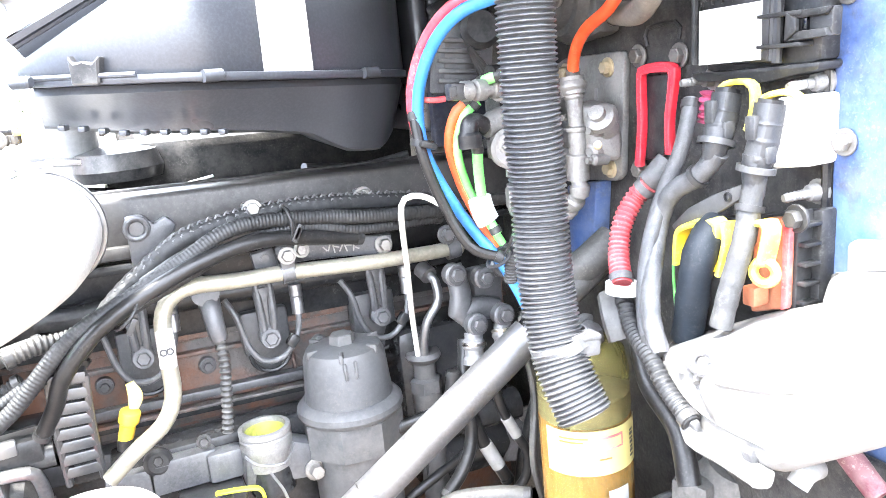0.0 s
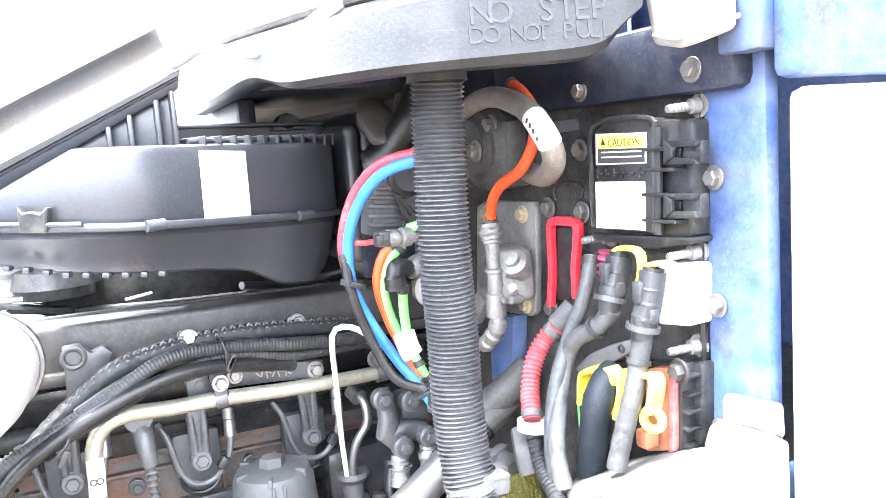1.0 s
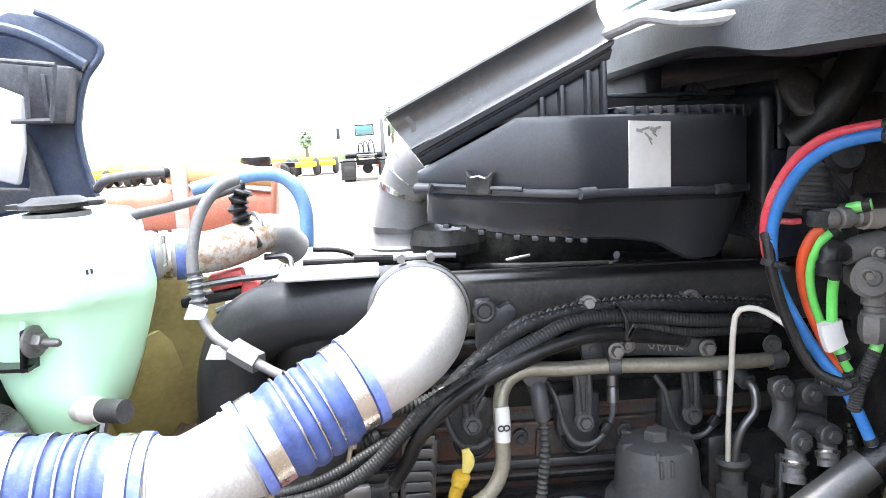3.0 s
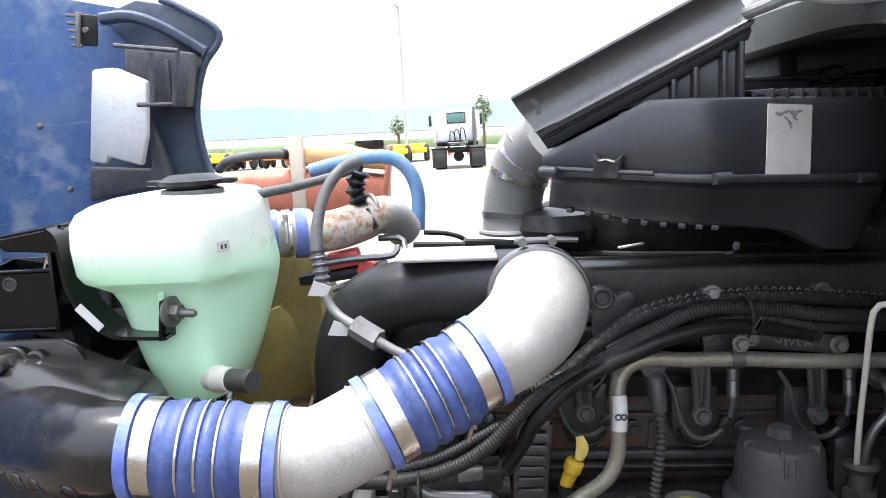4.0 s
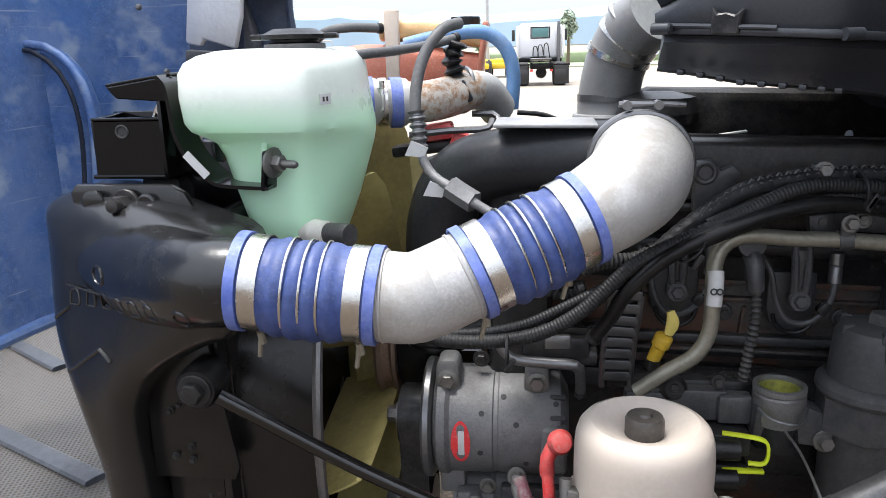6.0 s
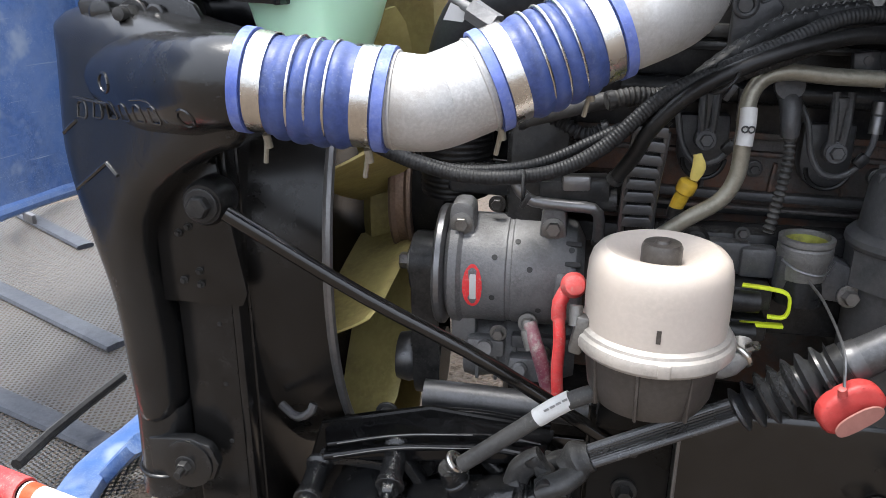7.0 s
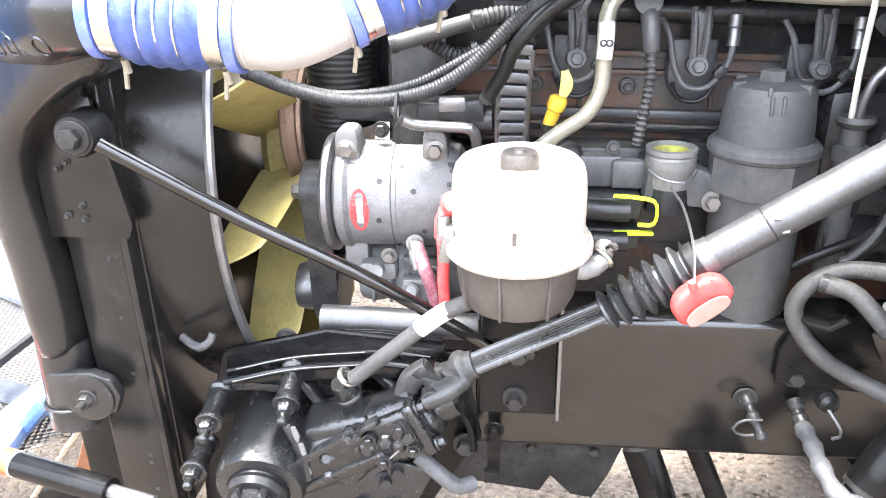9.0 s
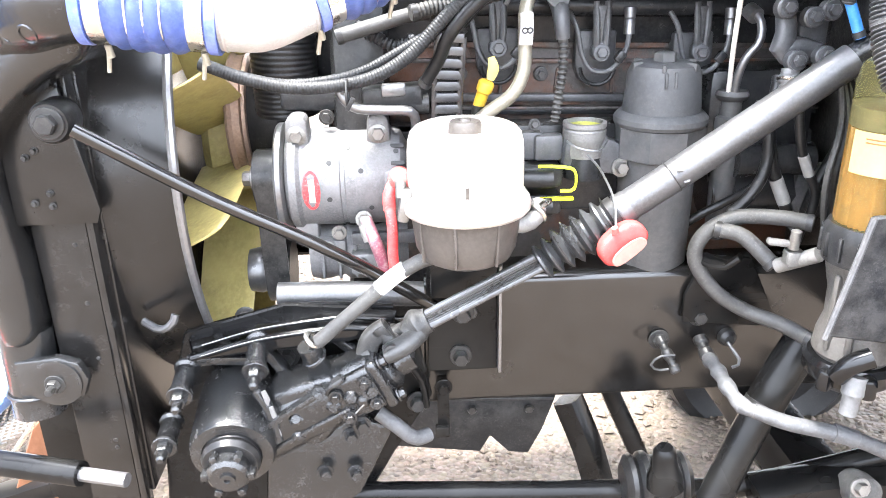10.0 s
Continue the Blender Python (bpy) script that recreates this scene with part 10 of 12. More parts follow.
part("black_field", slab([(0.683, 0.731, 1.800), (0.683, 0.655, 1.799), (0.683, 0.656, 1.784), (0.683, 0.732, 1.784)], 0.6838, 0.6832, 0), BLACK_PRINT, cl1)
part("yellow_field", slab([(0.683, 0.729, 1.814), (0.683, 0.654, 1.812), (0.683, 0.655, 1.800), (0.683, 0.730, 1.800)], 0.6836, 0.6828, 0), YELLOW, cl1)
q = (0.682, 0.713, 1.802)
part("caution_word", writing("CAUTION", 0.0115, pose(0.6826, q[1], q[2], 0, 0, -90), 0.0002), BLACK_PRINT, cl1, "black word CAUTION")
q = (0.682, 0.721, 1.804)
part("warning_triangle", slab([(0, q[1] + 0.004, q[2]), (0, q[1] - 0.004, q[2]), (0, q[1], q[2] + 0.008)], 0.6832, 0.6825, 0), BLACK_PRINT, cl1)
for zz in (0.0, 0.0055):
    a, b = (0.683, 0.725, 1.796), (0.683, 0.660, 1.795)
    part("print_bar", box((0.6829, (a[1] + b[1]) / 2, a[2] - zz), (0.0006, abs(a[1] - b[1]), 0.0016), bevel=0), WHITE_PAPER, cl1)
part("white_label", slab([(0.684, 0.738, 1.763), (0.684, 0.657, 1.764), (0.684, 0.659, 1.712), (0.684, 0.740, 1.710)], 0.6845, 0.6833, 0), WHITE_PAPER, fuse, "blank white label")
for k in range(6):
    a = V((0.684, 0.731, 1.772)).lerp(V((0.684, 0.661, 1.773)), k / 5)
    part("raised_mark", joined(box((0.6838, a.y, a.z), (0.003, 0.007, 0.002), bevel=0), box((0.6838, a.y + 0.003, a.z), (0.003, 0.002, 0.010), bevel=0)), BLACK_PLASTIC, fuse)

alu = thing("pedal_plate", (0.72, 0.97, 1.6), "grey aluminium mounting plate with yellow zinc bolts", "mounting plate")
part("plate", slab([(0.718, 1.072, 1.720), (0.718, 1.045, 1.729), (0.718, 0.915, 1.732), (0.718, 0.909, 1.723), (0.718, 0.924, 1.576), (0.718, 0.936, 1.567), (0.718, 1.049, 1.559), (0.718, 1.093, 1.560)], 0.727, 0.716, 0.003), DUSTY_CAST, alu)
for p in ((0.716, 0.942, 1.713), (0.716, 0.946, 1.583), (0.716, 1.040, 1.710)):
    part("bolt", hex_bolt((0.716, p[1], p[2]), (-1, 0, 0), 0.0085, 0.008), BOLT_BRASS, alu)
part("slot", slab([(0.715, 0.973, 1.687), (0.715, 0.967, 1.687), (0.715, 0.971, 1.650), (0.715, 0.977, 1.649)], 0.7165, 0.7145, 0), GREY_PRINT, alu)
act = thing("clutch_actuator", (0.68, 1.0, 1.5), "dusty grey cast actuator on the plate", "actuator")
steps = ((0.010, 0.0105), (0.018, 0.0075), (0.024, 0.0125), (0.058, 0.0105), (0.064, 0.0135), (0.092, 0.0115), (0.5, 0.0145))
part("cylinder", tube([(0.660, 0.942, 1.702), (0.660, 0.937, 1.664), (0.660, 0.936, 1.625), (0.660, 0.939, 1.577)], lambda s: next(r for e, r in steps if s < e), 18, 0.002), DUSTY_CAST, act)
part("collar", tube([(0.660, 0.941, 1.707), (0.660, 0.940, 1.694), (0.660, 0.938, 1.684)], lambda s: 0.015 + 0.003 * (int(s / 0.008) % 2), 12, 0.004), DUSTY_CAST, act)
part("flange", slab([(0.700, 0.978, 1.639), (0.700, 0.925, 1.648), (0.700, 0.925, 1.608), (0.700, 0.976, 1.589)], 0.716, 0.69, 0.006), DUSTY_CAST, act)
part("nut", hex_bolt((0.690, 0.933, 1.633), (-1, 0, 0), 0.012, 0.014), DUSTY_CAST, act)
part("lower_elbow", tube([(0.660, 0.938, 1.581), (0.660, 0.938, 1.561), (0.660, 0.959, 1.540), (0.660, 0.979, 1.526)], lambda s: 0.010 + 0.003 * (int(s / 0.011) % 2), 14, 0.003), DUSTY_CAST, act)
part("side_port", lathe([(0, -0.02), (0.014, -0.02), (0.014, 0.0), (0.018, 0.002), (0.018, 0.012), (0.010, 0.016), (0.010, 0.024), (0, 0.026)], (0.675, 0.901, 1.650), (-0.6, -0.4, 0.5), 16), DUSTY_CAST, act)
part("boss", lathe([(0, -0.02), (0.012, -0.02), (0.012, 0.006), (0.008, 0.010), (0, 0.010)], (0.675, 0.919, 1.613), (-1, -0.1, -0.2), 16), DUSTY_CAST, act)
part("cast_body", hull([(0.665, 0.952, 1.672), (0.665, 0.918, 1.668), (0.668, 0.908, 1.630), (0.668, 0.916, 1.598), (0.665, 0.955, 1.592), (0.662, 0.968, 1.630), (0.704, 0.965, 1.676), (0.704, 0.905, 1.668), (0.704, 0.900, 1.600), (0.704, 0.972, 1.590)], 0.007), DUSTY_CAST, act, "rough cast valve body")
for y, z, r in ((0.905, 1.640, 0.009), (0.912, 1.603, 0.008), (0.962, 1.655, 0.008), (0.958, 1.600, 0.009)):
    part("cast_lug", joined(lathe([(0, -0.010), (r, -0.010), (r * 0.95, 0.010), (r * 0.6, 0.014), (0, 0.014)], (0.676, y, z), (-1, -0.15, 0.1), 14), hex_bolt((0.663, y, z), (-1, -0.15, 0.1), r * 0.6, 0.006, False)), VALVE_CAST, act)
part("bleed_screw", lathe([(0, 0), (0.0055, 0), (0.0055, 0.008), (0.0035, 0.010), (0.0035, 0.018), (0.0045, 0.020), (0, 0.022)], (0.664, 0.898, 1.622), (-0.5, -0.8, 0.2), 12), BOLT_BRASS, act)
part("left_arm", loft([(0.660, 0.960, 1.606), (0.660, 0.985, 1.581), (0.660, 1.000, 1.566)], [(0.012, 0.014, 0.8)] * 3, segments=12), DUSTY_CAST, act)
hose_points = [(0.660, 0.867, 1.888), (0.650, 0.826, 1.872), (0.640, 0.790, 1.847), (0.640, 0.793, 1.814), (0.645, 0.832, 1.781), (0.650, 0.891, 1.759), (0.655, 0.923, 1.735), (0.660, 0.938, 1.706)]
hose_line("orange_hose", hose_points, 0.0074, tube(hose_points, 0.0074, 14), ORANGE_TUBE, "bright orange hose curving to the actuator", "hose", end_mat=GREY_RUBBER)
hose_points = [(0.690, 1.053, 1.826), (0.675, 1.007, 1.865), (0.650, 0.899, 1.874), (0.625, 0.790, 1.854), (0.620, 0.743, 1.822), (0.640, 0.755, 1.792), (0.665, 0.812, 1.771), (0.690, 0.891, 1.776)]
hose_line("clutch_hose", hose_points, 0.0136, tube(hose_points, 0.0136, 16), TAN_HOSE, "dusty grey hose looping round the orange one", "hose")
label_path = smooth_path(hose_points, 0.004)[0]
near_label = [p for p in label_path if (p - V((0.620, 0.751, 1.826))).length < 0.021]
sleeve = thing("hose_label", near_label[0], "white printed sleeve on the grey hose", "label")
part("sleeve", tube(near_label, 0.0143, 18, 0.004), WHITE_PAPER, sleeve)
for k in range(2, len(near_label) - 2, 2):
    w = (near_label[k + 1] - near_label[k]).normalized()
    side = w.cross(V((-1, 0, 0))).normalized()
    part("print_bar", box(tuple(near_label[k] + V((-0.0135, 0, 0)) - side * 0.002), (0.003, 0.0026, 0.0050), (10 * (k % 3), 0, 0), bevel=0), BLACK_PRINT, sleeve)
mot = thing("wiper_motor", (0.70, 1.03, 1.75), "dusty round motor with bolted flange", "motor")
MC = V((0.690, 0.995, 1.809))
part("drum", lathe([(0, -0.03), (0.06, -0.03), (0.06, 0.0), (0.052, 0.012), (0.045, 0.014), (0.04, 0.024), (0.018, 0.03), (0, 0.03)], MC, (-1, 0, 0), 32), GREY_RUBBER, mot)
part("arm", slab([(0.700, 1.024, 1.848), (0.700, 0.932, 1.846), (0.700, 0.921, 1.754), (0.700, 1.012, 1.745), (0.700, 1.057, 1.787)], 0.727, 0.69, 0.01), GREY_RUBBER, mot)
bolts([(0.685, 0.960, 1.840), (0.655, 0.955, 1.806)], (-1, 0, 0), mot, 0.010, 0.01, BOLT)
frame_red = thing("red_seal_frame", (0.715, 0.86, 1.61), "red rubber seal frame round a closed connector slot", "seal")
part("seal", joined(tube([(0.714, 0.883, 1.592), (0.714, 0.875, 1.640), (0.714, 0.873, 1.700), (0.714, 0.863, 1.708), (0.714, 0.841, 1.710), (0.714, 0.820, 1.709), (0.714, 0.813, 1.702), (0.714, 0.824, 1.653), (0.714, 0.825, 1.610)], 0.0056, 12, 0.006, (1, 1, 0.6)), *[tube([(0.7095, 0.8775 + o, 1.600), (0.7095, 0.873 + o, 1.640), (0.7095, 0.8705 + o, 1.696), (0.7095, 0.860, 1.7055 + o), (0.7095, 0.824, 1.7065 + o), (0.7095, 0.8165 - o, 1.698), (0.7095, 0.8235 - o, 1.655), (0.7095, 0.8245 - o, 1.615)], 0.0013, 6, 0.006) for o in (-0.0018, 0.0030)]), SEAL_RED, frame_red)
part("slot", slab([(0.720, 0.870, 1.699), (0.720, 0.833, 1.701), (0.720, 0.843, 1.607), (0.720, 0.879, 1.598)], 0.727, 0.719, 0.002), BLACK_PLASTIC, frame_red)
bolts([(0.724, 0.889, 1.724), (0.724, 0.816, 1.721), (0.724, 0.814, 1.799), (0.724, 0.894, 1.585)], (-1, 0, 0), cab, 0.0095, 0.008)
part("recess_frame", joined(tube([(0.727, 0.875, 1.734), (0.727, 0.876, 1.754), (0.727, 0.821, 1.757), (0.727, 0.820, 1.739)], 0.003, 6)), BLACK_PLASTIC, cab)
part("data_plate", slab([(0.722, 0.872, 1.837), (0.722, 0.818, 1.838), (0.722, 0.816, 1.824), (0.722, 0.871, 1.822)], 0.7275, 0.7245, 0), GREY_WRAP, cab, "small grey data plate")
for p in ((0.710, 0.616, 1.838), (0.710, 0.622, 1.688), (0.710, 0.626, 1.586), (0.710, 0.763, 1.694)):
    sd = thing("stud", (0.72, p[1], p[2]), "pale zinc threaded stud with washer", "stud", "studs on the firewall")
    part("washer", lathe([(0, 0), (0.0125, 0), (0.0125, 0.003), (0, 0.003)], (0.7245, p[1], p[2]), (-1, 0, 0), 18), DUSTY_CAST, sd)
    part("thread", lathe([(0, 0), (0.0085, 0), (0.008, 0.009), (0.0048, 0.010), (0.0048, 0.016), (0.0042, 0.017), (0.0048, 0.019), (0.0042, 0.021), (0.0048, 0.023), (0.0042, 0.025), (0.0048, 0.027), (0.0042, 0.029), (0.0048, 0.031), (0.0035, 0.036), (0, 0.036)], (0.720, p[1], p[2]), (-1, 0.18, -0.05), 14), DUSTY_CAST, sd)
# lower connector block
blk = thing("bulkhead_connector", (0.70, 0.68, 1.45), "bulkhead connector block with yellow locks and orange insert", "connector")
part("base", slab([(0.700, 0.808, 1.521), (0.700, 0.768, 1.542), (0.700, 0.606, 1.574), (0.700, 0.610, 1.459), (0.700, 0.814, 1.379)], 0.727, 0.705, 0.004), BLACK_PLASTIC, blk)
part("orange_insert", slab([(0.680, 0.665, 1.559), (0.680, 0.620, 1.569), (0.680, 0.623, 1.479), (0.680, 0.670, 1.463)], 0.706, 0.680, 0.004), ORANGE_PLASTIC, blk, "orange-brown connector insert")
part("red_edge", slab([(0.679, 0.626, 1.568), (0.679, 0.618, 1.570), (0.679, 0.622, 1.480), (0.679, 0.629, 1.477)], 0.684, 0.6775, 0.001), RED_PLASTIC, blk, "red edge strip")
for k in range(6):
    p = V((0.695, 0.617, 1.561)).lerp(V((0.695, 0.620, 1.466)), k / 5)
    part("rib", box((0.697, p.y, p.z), (0.02, 0.02, 0.004), bevel=0.001), BLACK_PLASTIC, blk)
part("spine", slab([(0.690, 0.624, 1.572), (0.690, 0.616, 1.574), (0.690, 0.619, 1.462), (0.690, 0.627, 1.459)], 0.706, 0.686, 0.002), BLACK_PLASTIC, blk)
part("bolt", hex_bolt((0.684, 0.615, 1.568), (-1, 0, 0), 0.009, 0.009), BOLT_DARK, blk)
for pts in (((0.655, 0.743, 1.505), (0.655, 0.739, 1.538), (0.650, 0.720, 1.552), (0.650, 0.687, 1.561), (0.650, 0.676, 1.556), (0.652, 0.685, 1.511)),
            ((0.655, 0.672, 1.562), (0.655, 0.670, 1.540), (0.655, 0.680, 1.506)),
            ((0.655, 0.639, 1.564), (0.650, 0.615, 1.569), (0.650, 0.614, 1.556), (0.650, 0.621, 1.529))):
    part("yellow_lock", tube(list(pts), 0.0062, 10, 0.006, (1.5, 0.55, 0.5)), YELLOW, blk, "yellow lock lever")
part("lock_ring", ring((0.650, 0.621, 1.522), (-1, -0.4, 0), 0.0105, 0.0048, 20), YELLOW, blk, "yellow ring pull")
part("green_seal", tube([(0.660, 0.758, 1.453), (0.660, 0.760, 1.495), (0.660, 0.757, 1.524)], 0.0016, 8), GREEN_TUBE, blk)
part("copper_tag", box((0.665, 0.647, 1.491), (0.02, 0.016, 0.02), bevel=0.003), ORANGE_PLASTIC, blk)
solo("black_elbow_boot", tube([(0.640, 0.716, 1.434), (0.635, 0.702, 1.477), (0.635, 0.693, 1.519), (0.645, 0.690, 1.545), (0.660, 0.693, 1.553)], lambda s: 0.0165 + 0.0012 * (int(s / 0.012) % 4 == 0), 18), material("blue_black_rubber", (0.0085, 0.0115, 0.0155), 0.5, var=0.3, dust=0.12, dust_colour=(0.035, 0.037, 0.04), spec=0.3), "blue-black rubber elbow boot on the connector", "boot")


def plug_connector(body_pts, cable_pts, r, cr, label, wrap):
    th = thing("harness_plug", body_pts[-1], label, "plug", "grey harness plugs")
    a, b = V(body_pts[0]), V(body_pts[-1])
    w = (b - a).normalized()
    side = w.cross(V((-1, 0, 0))).normalized()
    part("shell", tube(body_pts, lambda s: r * (0.97 + 0.05 * (s > 0.018 and s % 0.016 < 0.003)), 16, 0.0014, (1.0, 0.95, 0.5)), PLUG_GREY, th)
    part("mating_face", tube([a - w * 0.004, a + w * 0.003, a + w * 0.01], r * 0.8, 14, 0.004, (1, 1, 0.6)), BLACK_PLASTIC, th)
    part("latch", joined(box(tuple(a.lerp(b, 0.35) + V((-r * 1.0, 0, 0)) + side * 0.003), (0.008, 0.012, 0.022), bevel=0.002), box(tuple(a.lerp(b, 0.75) - side * r * 0.9), (0.012, 0.008, 0.016), bevel=0.002)), PLUG_GREY, th)
    part("boot", tube([b - w * 0.012, b + w * 0.004, V(cable_pts[0]).lerp(V(cable_pts[1]), 0.35)], lambda s: r * 1.18 - s * 0.16, 16, 0.004), PLUG_GREY, th)
    part("backshell_ring", band(body_pts[-1], w, r * 1.22, 0.006, 0.003, 20), PLUG_GREY, th)
    part("tie", band(tuple(V(cable_pts[1])), (V(cable_pts[2]) - V(cable_pts[0])).normalized(), cr * 1.05, 0.006, 0.0022, 14), BLACK_PLASTIC, th)
    part("cable", tube(cable_pts, lambda s: cr * (0.96 + 0.07 * ((s / 0.021) % 1)), 14, 0.0035), wrap, th, "grey tape-wrapped cable")
    return th


plug_connector([(0.670, 0.687, 1.683), (0.665, 0.687, 1.662), (0.655, 0.686, 1.638)], [(0.655, 0.682, 1.629), (0.650, 0.706, 1.604), (0.645, 0.737, 1.586), (0.640, 0.754, 1.556), (0.620, 0.744, 1.508), (0.600, 0.724, 1.466), (0.590, 0.698, 1.431)], 0.0125, 0.0105, "grey plug with pale wrapped cable on the firewall", GREY_WRAP)
plug_connector([(0.665, 0.629, 1.674), (0.660, 0.631, 1.645), (0.655, 0.636, 1.616)], [(0.655, 0.636, 1.610), (0.650, 0.639, 1.580), (0.640, 0.636, 1.552), (0.630, 0.642, 1.510), (0.620, 0.646, 1.468)], 0.0122, 0.0108, "grey plug with taped cable over the orange insert", TAPE_DARK)
for pts in (((0.670, 0.696, 1.685), (0.670, 0.682, 1.693), (0.672, 0.657, 1.691), (0.675, 0.657, 1.670), (0.680, 0.670, 1.649)), ((0.665, 0.640, 1.670), (0.665, 0.633, 1.680), (0.667, 0.611, 1.684), (0.670, 0.602, 1.679))):
    solo("yellow_lock_lever", tube(list(pts), 0.0046, 10, 0.006, (1.4, 0.6, 0.5)), YELLOW, "yellow plastic lock lever on a grey plug", "lock lever")
solo("white_junction_box", slab([(0.690, 0.650, 1.676), (0.690, 0.605, 1.679), (0.690, 0.607, 1.615), (0.690, 0.655, 1.609)], 0.727, 0.69, 0.005), WHITE_PAPER, "white plastic junction box on the firewall", "junction box")
hose_points = [(0.680, 0.749, 1.676), (0.670, 0.743, 1.654), (0.660, 0.745, 1.622), (0.650, 0.756, 1.588), (0.630, 0.752, 1.552), (0.615, 0.749, 1.508), (0.600, 0.735, 1.462), (0.590, 0.713, 1.435)]
hose_line("pale_cable", hose_points, 0.0085, tube(hose_points, 0.0085, 14), GREY_WRAP, "pale dusty sleeved cable on the firewall", "cable")
solo("maroon_spring", corrugated([(0.690, 0.733, 1.682), (0.690, 0.736, 1.669), (0.690, 0.739, 1.652)], 0.010, 0.008, 0.004, 12), material("maroon_plastic", (0.22, 0.03, 0.07), 0.5), "maroon ribbed plastic sleeve", "sleeve")
hose_points = [(0.670, 0.810, 1.582), (0.660, 0.822, 1.567), (0.640, 0.820, 1.542), (0.625, 0.810, 1.511), (0.610, 0.786, 1.482)]
hose_line("red_conduit", hose_points, 0.0122, corrugated(hose_points, 0.0125, 0.0058, 0.0024, 18), RED_CONDUIT, "red corrugated cable conduit", "conduit", end_mat=GREY_WRAP)
solo("cable_lug", tube([(0.675, 0.817, 1.583), (0.680, 0.805, 1.595), (0.690, 0.800, 1.607)], 0.014, 14), GREY_WRAP, "grey cable lug above the red conduit", "cable lug")
solo("white_tie_band", band((0.605, 0.775, 1.481), (0.1, 0, 1), 0.017, 0.012, 0.003), WHITE_PAPER, "white tie band under the red conduit", "cable tie")
hose_points = [(0.605, 0.776, 1.472), (0.595, 0.752, 1.444), (0.580, 0.700, 1.427), (0.575, 0.671, 1.407), (0.570, 0.630, 1.389)]
hose_line("black_conduit", hose_points, 0.0095, corrugated(hose_points, 0.0095, 0.0060, 0.0016, 16), LOOM, "black corrugated conduit behind the white bottle", "conduit")
solo("taped_cable", tube([(0.610, 0.800, 1.465), (0.600, 0.779, 1.447), (0.600, 0.769, 1.426)], 0.02, 12, 0.01, (1, 0.6, 0.7)), GREY_RUBBER, "dusty flattened tape bundle", "wiring")
bk = thing("support_bracket", (0.655, 0.695, 1.576), "grey curved sheet bracket with bolt holes", "bracket")
part("sheet", slab([(0.655, 0.756, 1.545), (0.655, 0.730, 1.567), (0.655, 0.694, 1.585), (0.655, 0.654, 1.600), (0.655, 0.655, 1.586), (0.655, 0.686, 1.568), (0.655, 0.721, 1.555), (0.655, 0.750, 1.539)], 0.662, 0.655, 0.002), FILTER_GREY, bk)
part("hole_rim", ring((0.654, 0.671, 1.586), (-1, 0, 0), 0.004, 0.0015, 14), BLACK_PLASTIC, bk)
solo("blue_bracket", slab([(0.700, 1.033, 1.554), (0.700, 0.959, 1.567), (0.700, 0.975, 1.461), (0.700, 1.033, 1.447)], 0.727, 0.70, 0.004), CAB_BLUE, "small blue painted bracket on the firewall", "bracket")
solo("dusty_pipe", tube([(0.660, 0.971, 1.440), (0.680, 0.952, 1.463), (0.715, 0.948, 1.486)], 0.024, 18), GREY_RUBBER, "dusty dark pipe entering the firewall", "pipe")
# valve stack left of the drain hose
vs = thing("air_valve_stack", (0.60, 1.0, 1.5), "grey cast air valve stack with tube fittings", "valve")
part("body", loft([(0.615, 0.985, 1.677), (0.617, 0.985, 1.646), (0.617, 0.985, 1.599)], [(0.024, 0.022, 0.7), (0.03, 0.024, 0.7), (0.026, 0.024, 0.7)], segments=20), VALVE_CAST, vs)
part("side_arm", tube([(0.538, 0.950, 1.658), (0.561, 0.955, 1.663), (0.604, 0.965, 1.663)], lambda s: 0.0135 + 0.006 * min(1.0, s / 0.05), 18, 0.004), VALVE_CAST, vs)
part("arm_screw", hex_bolt((0.573, 0.938, 1.659), (-0.2, -1, 0.1), 0.0055, 0.005), BOLT, vs)
part("round_cap", lathe([(0, -0.012), (0.024, -0.012), (0.026, 0.002), (0.0255, 0.012), (0.021, 0.016), (0.010, 0.0165), (0.009, 0.013), (0, 0.013)], (0.567, 0.945, 1.630), (-0.25, -1, 0), 30), VALVE_CAST, vs)
part("cap_screw", hex_bolt((0.556, 0.932, 1.634), (-0.25, -1, 0), 0.006, 0.006), BOLT, vs)
part("lug", box((0.553, 0.955, 1.630), (0.016, 0.018, 0.024), bevel=0.003), VALVE_CAST, vs)
part("lower_neck", lathe([(0, 0.036), (0.0165, 0.036), (0.0165, 0.014), (0.013, 0.012), (0.013, 0.006), (0.0165, 0.004), (0.0165, 0.0), (0, 0.0)], (0.583, 0.955, 1.578), (0.02, 0, 1), 20), VALVE_CAST, vs)
part("hex_foot", lathe([(0, 0.034), (0.0165, 0.034), (0.0178, 0.031), (0.0178, 0.010), (0.0165, 0.008), (0.014, 0.0), (0, 0.0)], (0.581, 0.955, 1.544), (0.02, 0, 1), 6, spin=0.3), VALVE_CAST, vs)
part("outlet_tube", tube([(0.587, 0.955, 1.547), (0.586, 0.955, 1.537), (0.582, 0.955, 1.529)], 0.0075, 12), GREEN_TUBE, vs, "green tube stub")
part("outlet_sleeve", corrugated([(0.584, 0.955, 1.532), (0.574, 0.955, 1.511), (0.566, 0.960, 1.483), (0.565, 0.965, 1.454)], 0.0095, 0.004, 0.0014, 12), TAPE_DARK, vs, "dark braided sleeve")
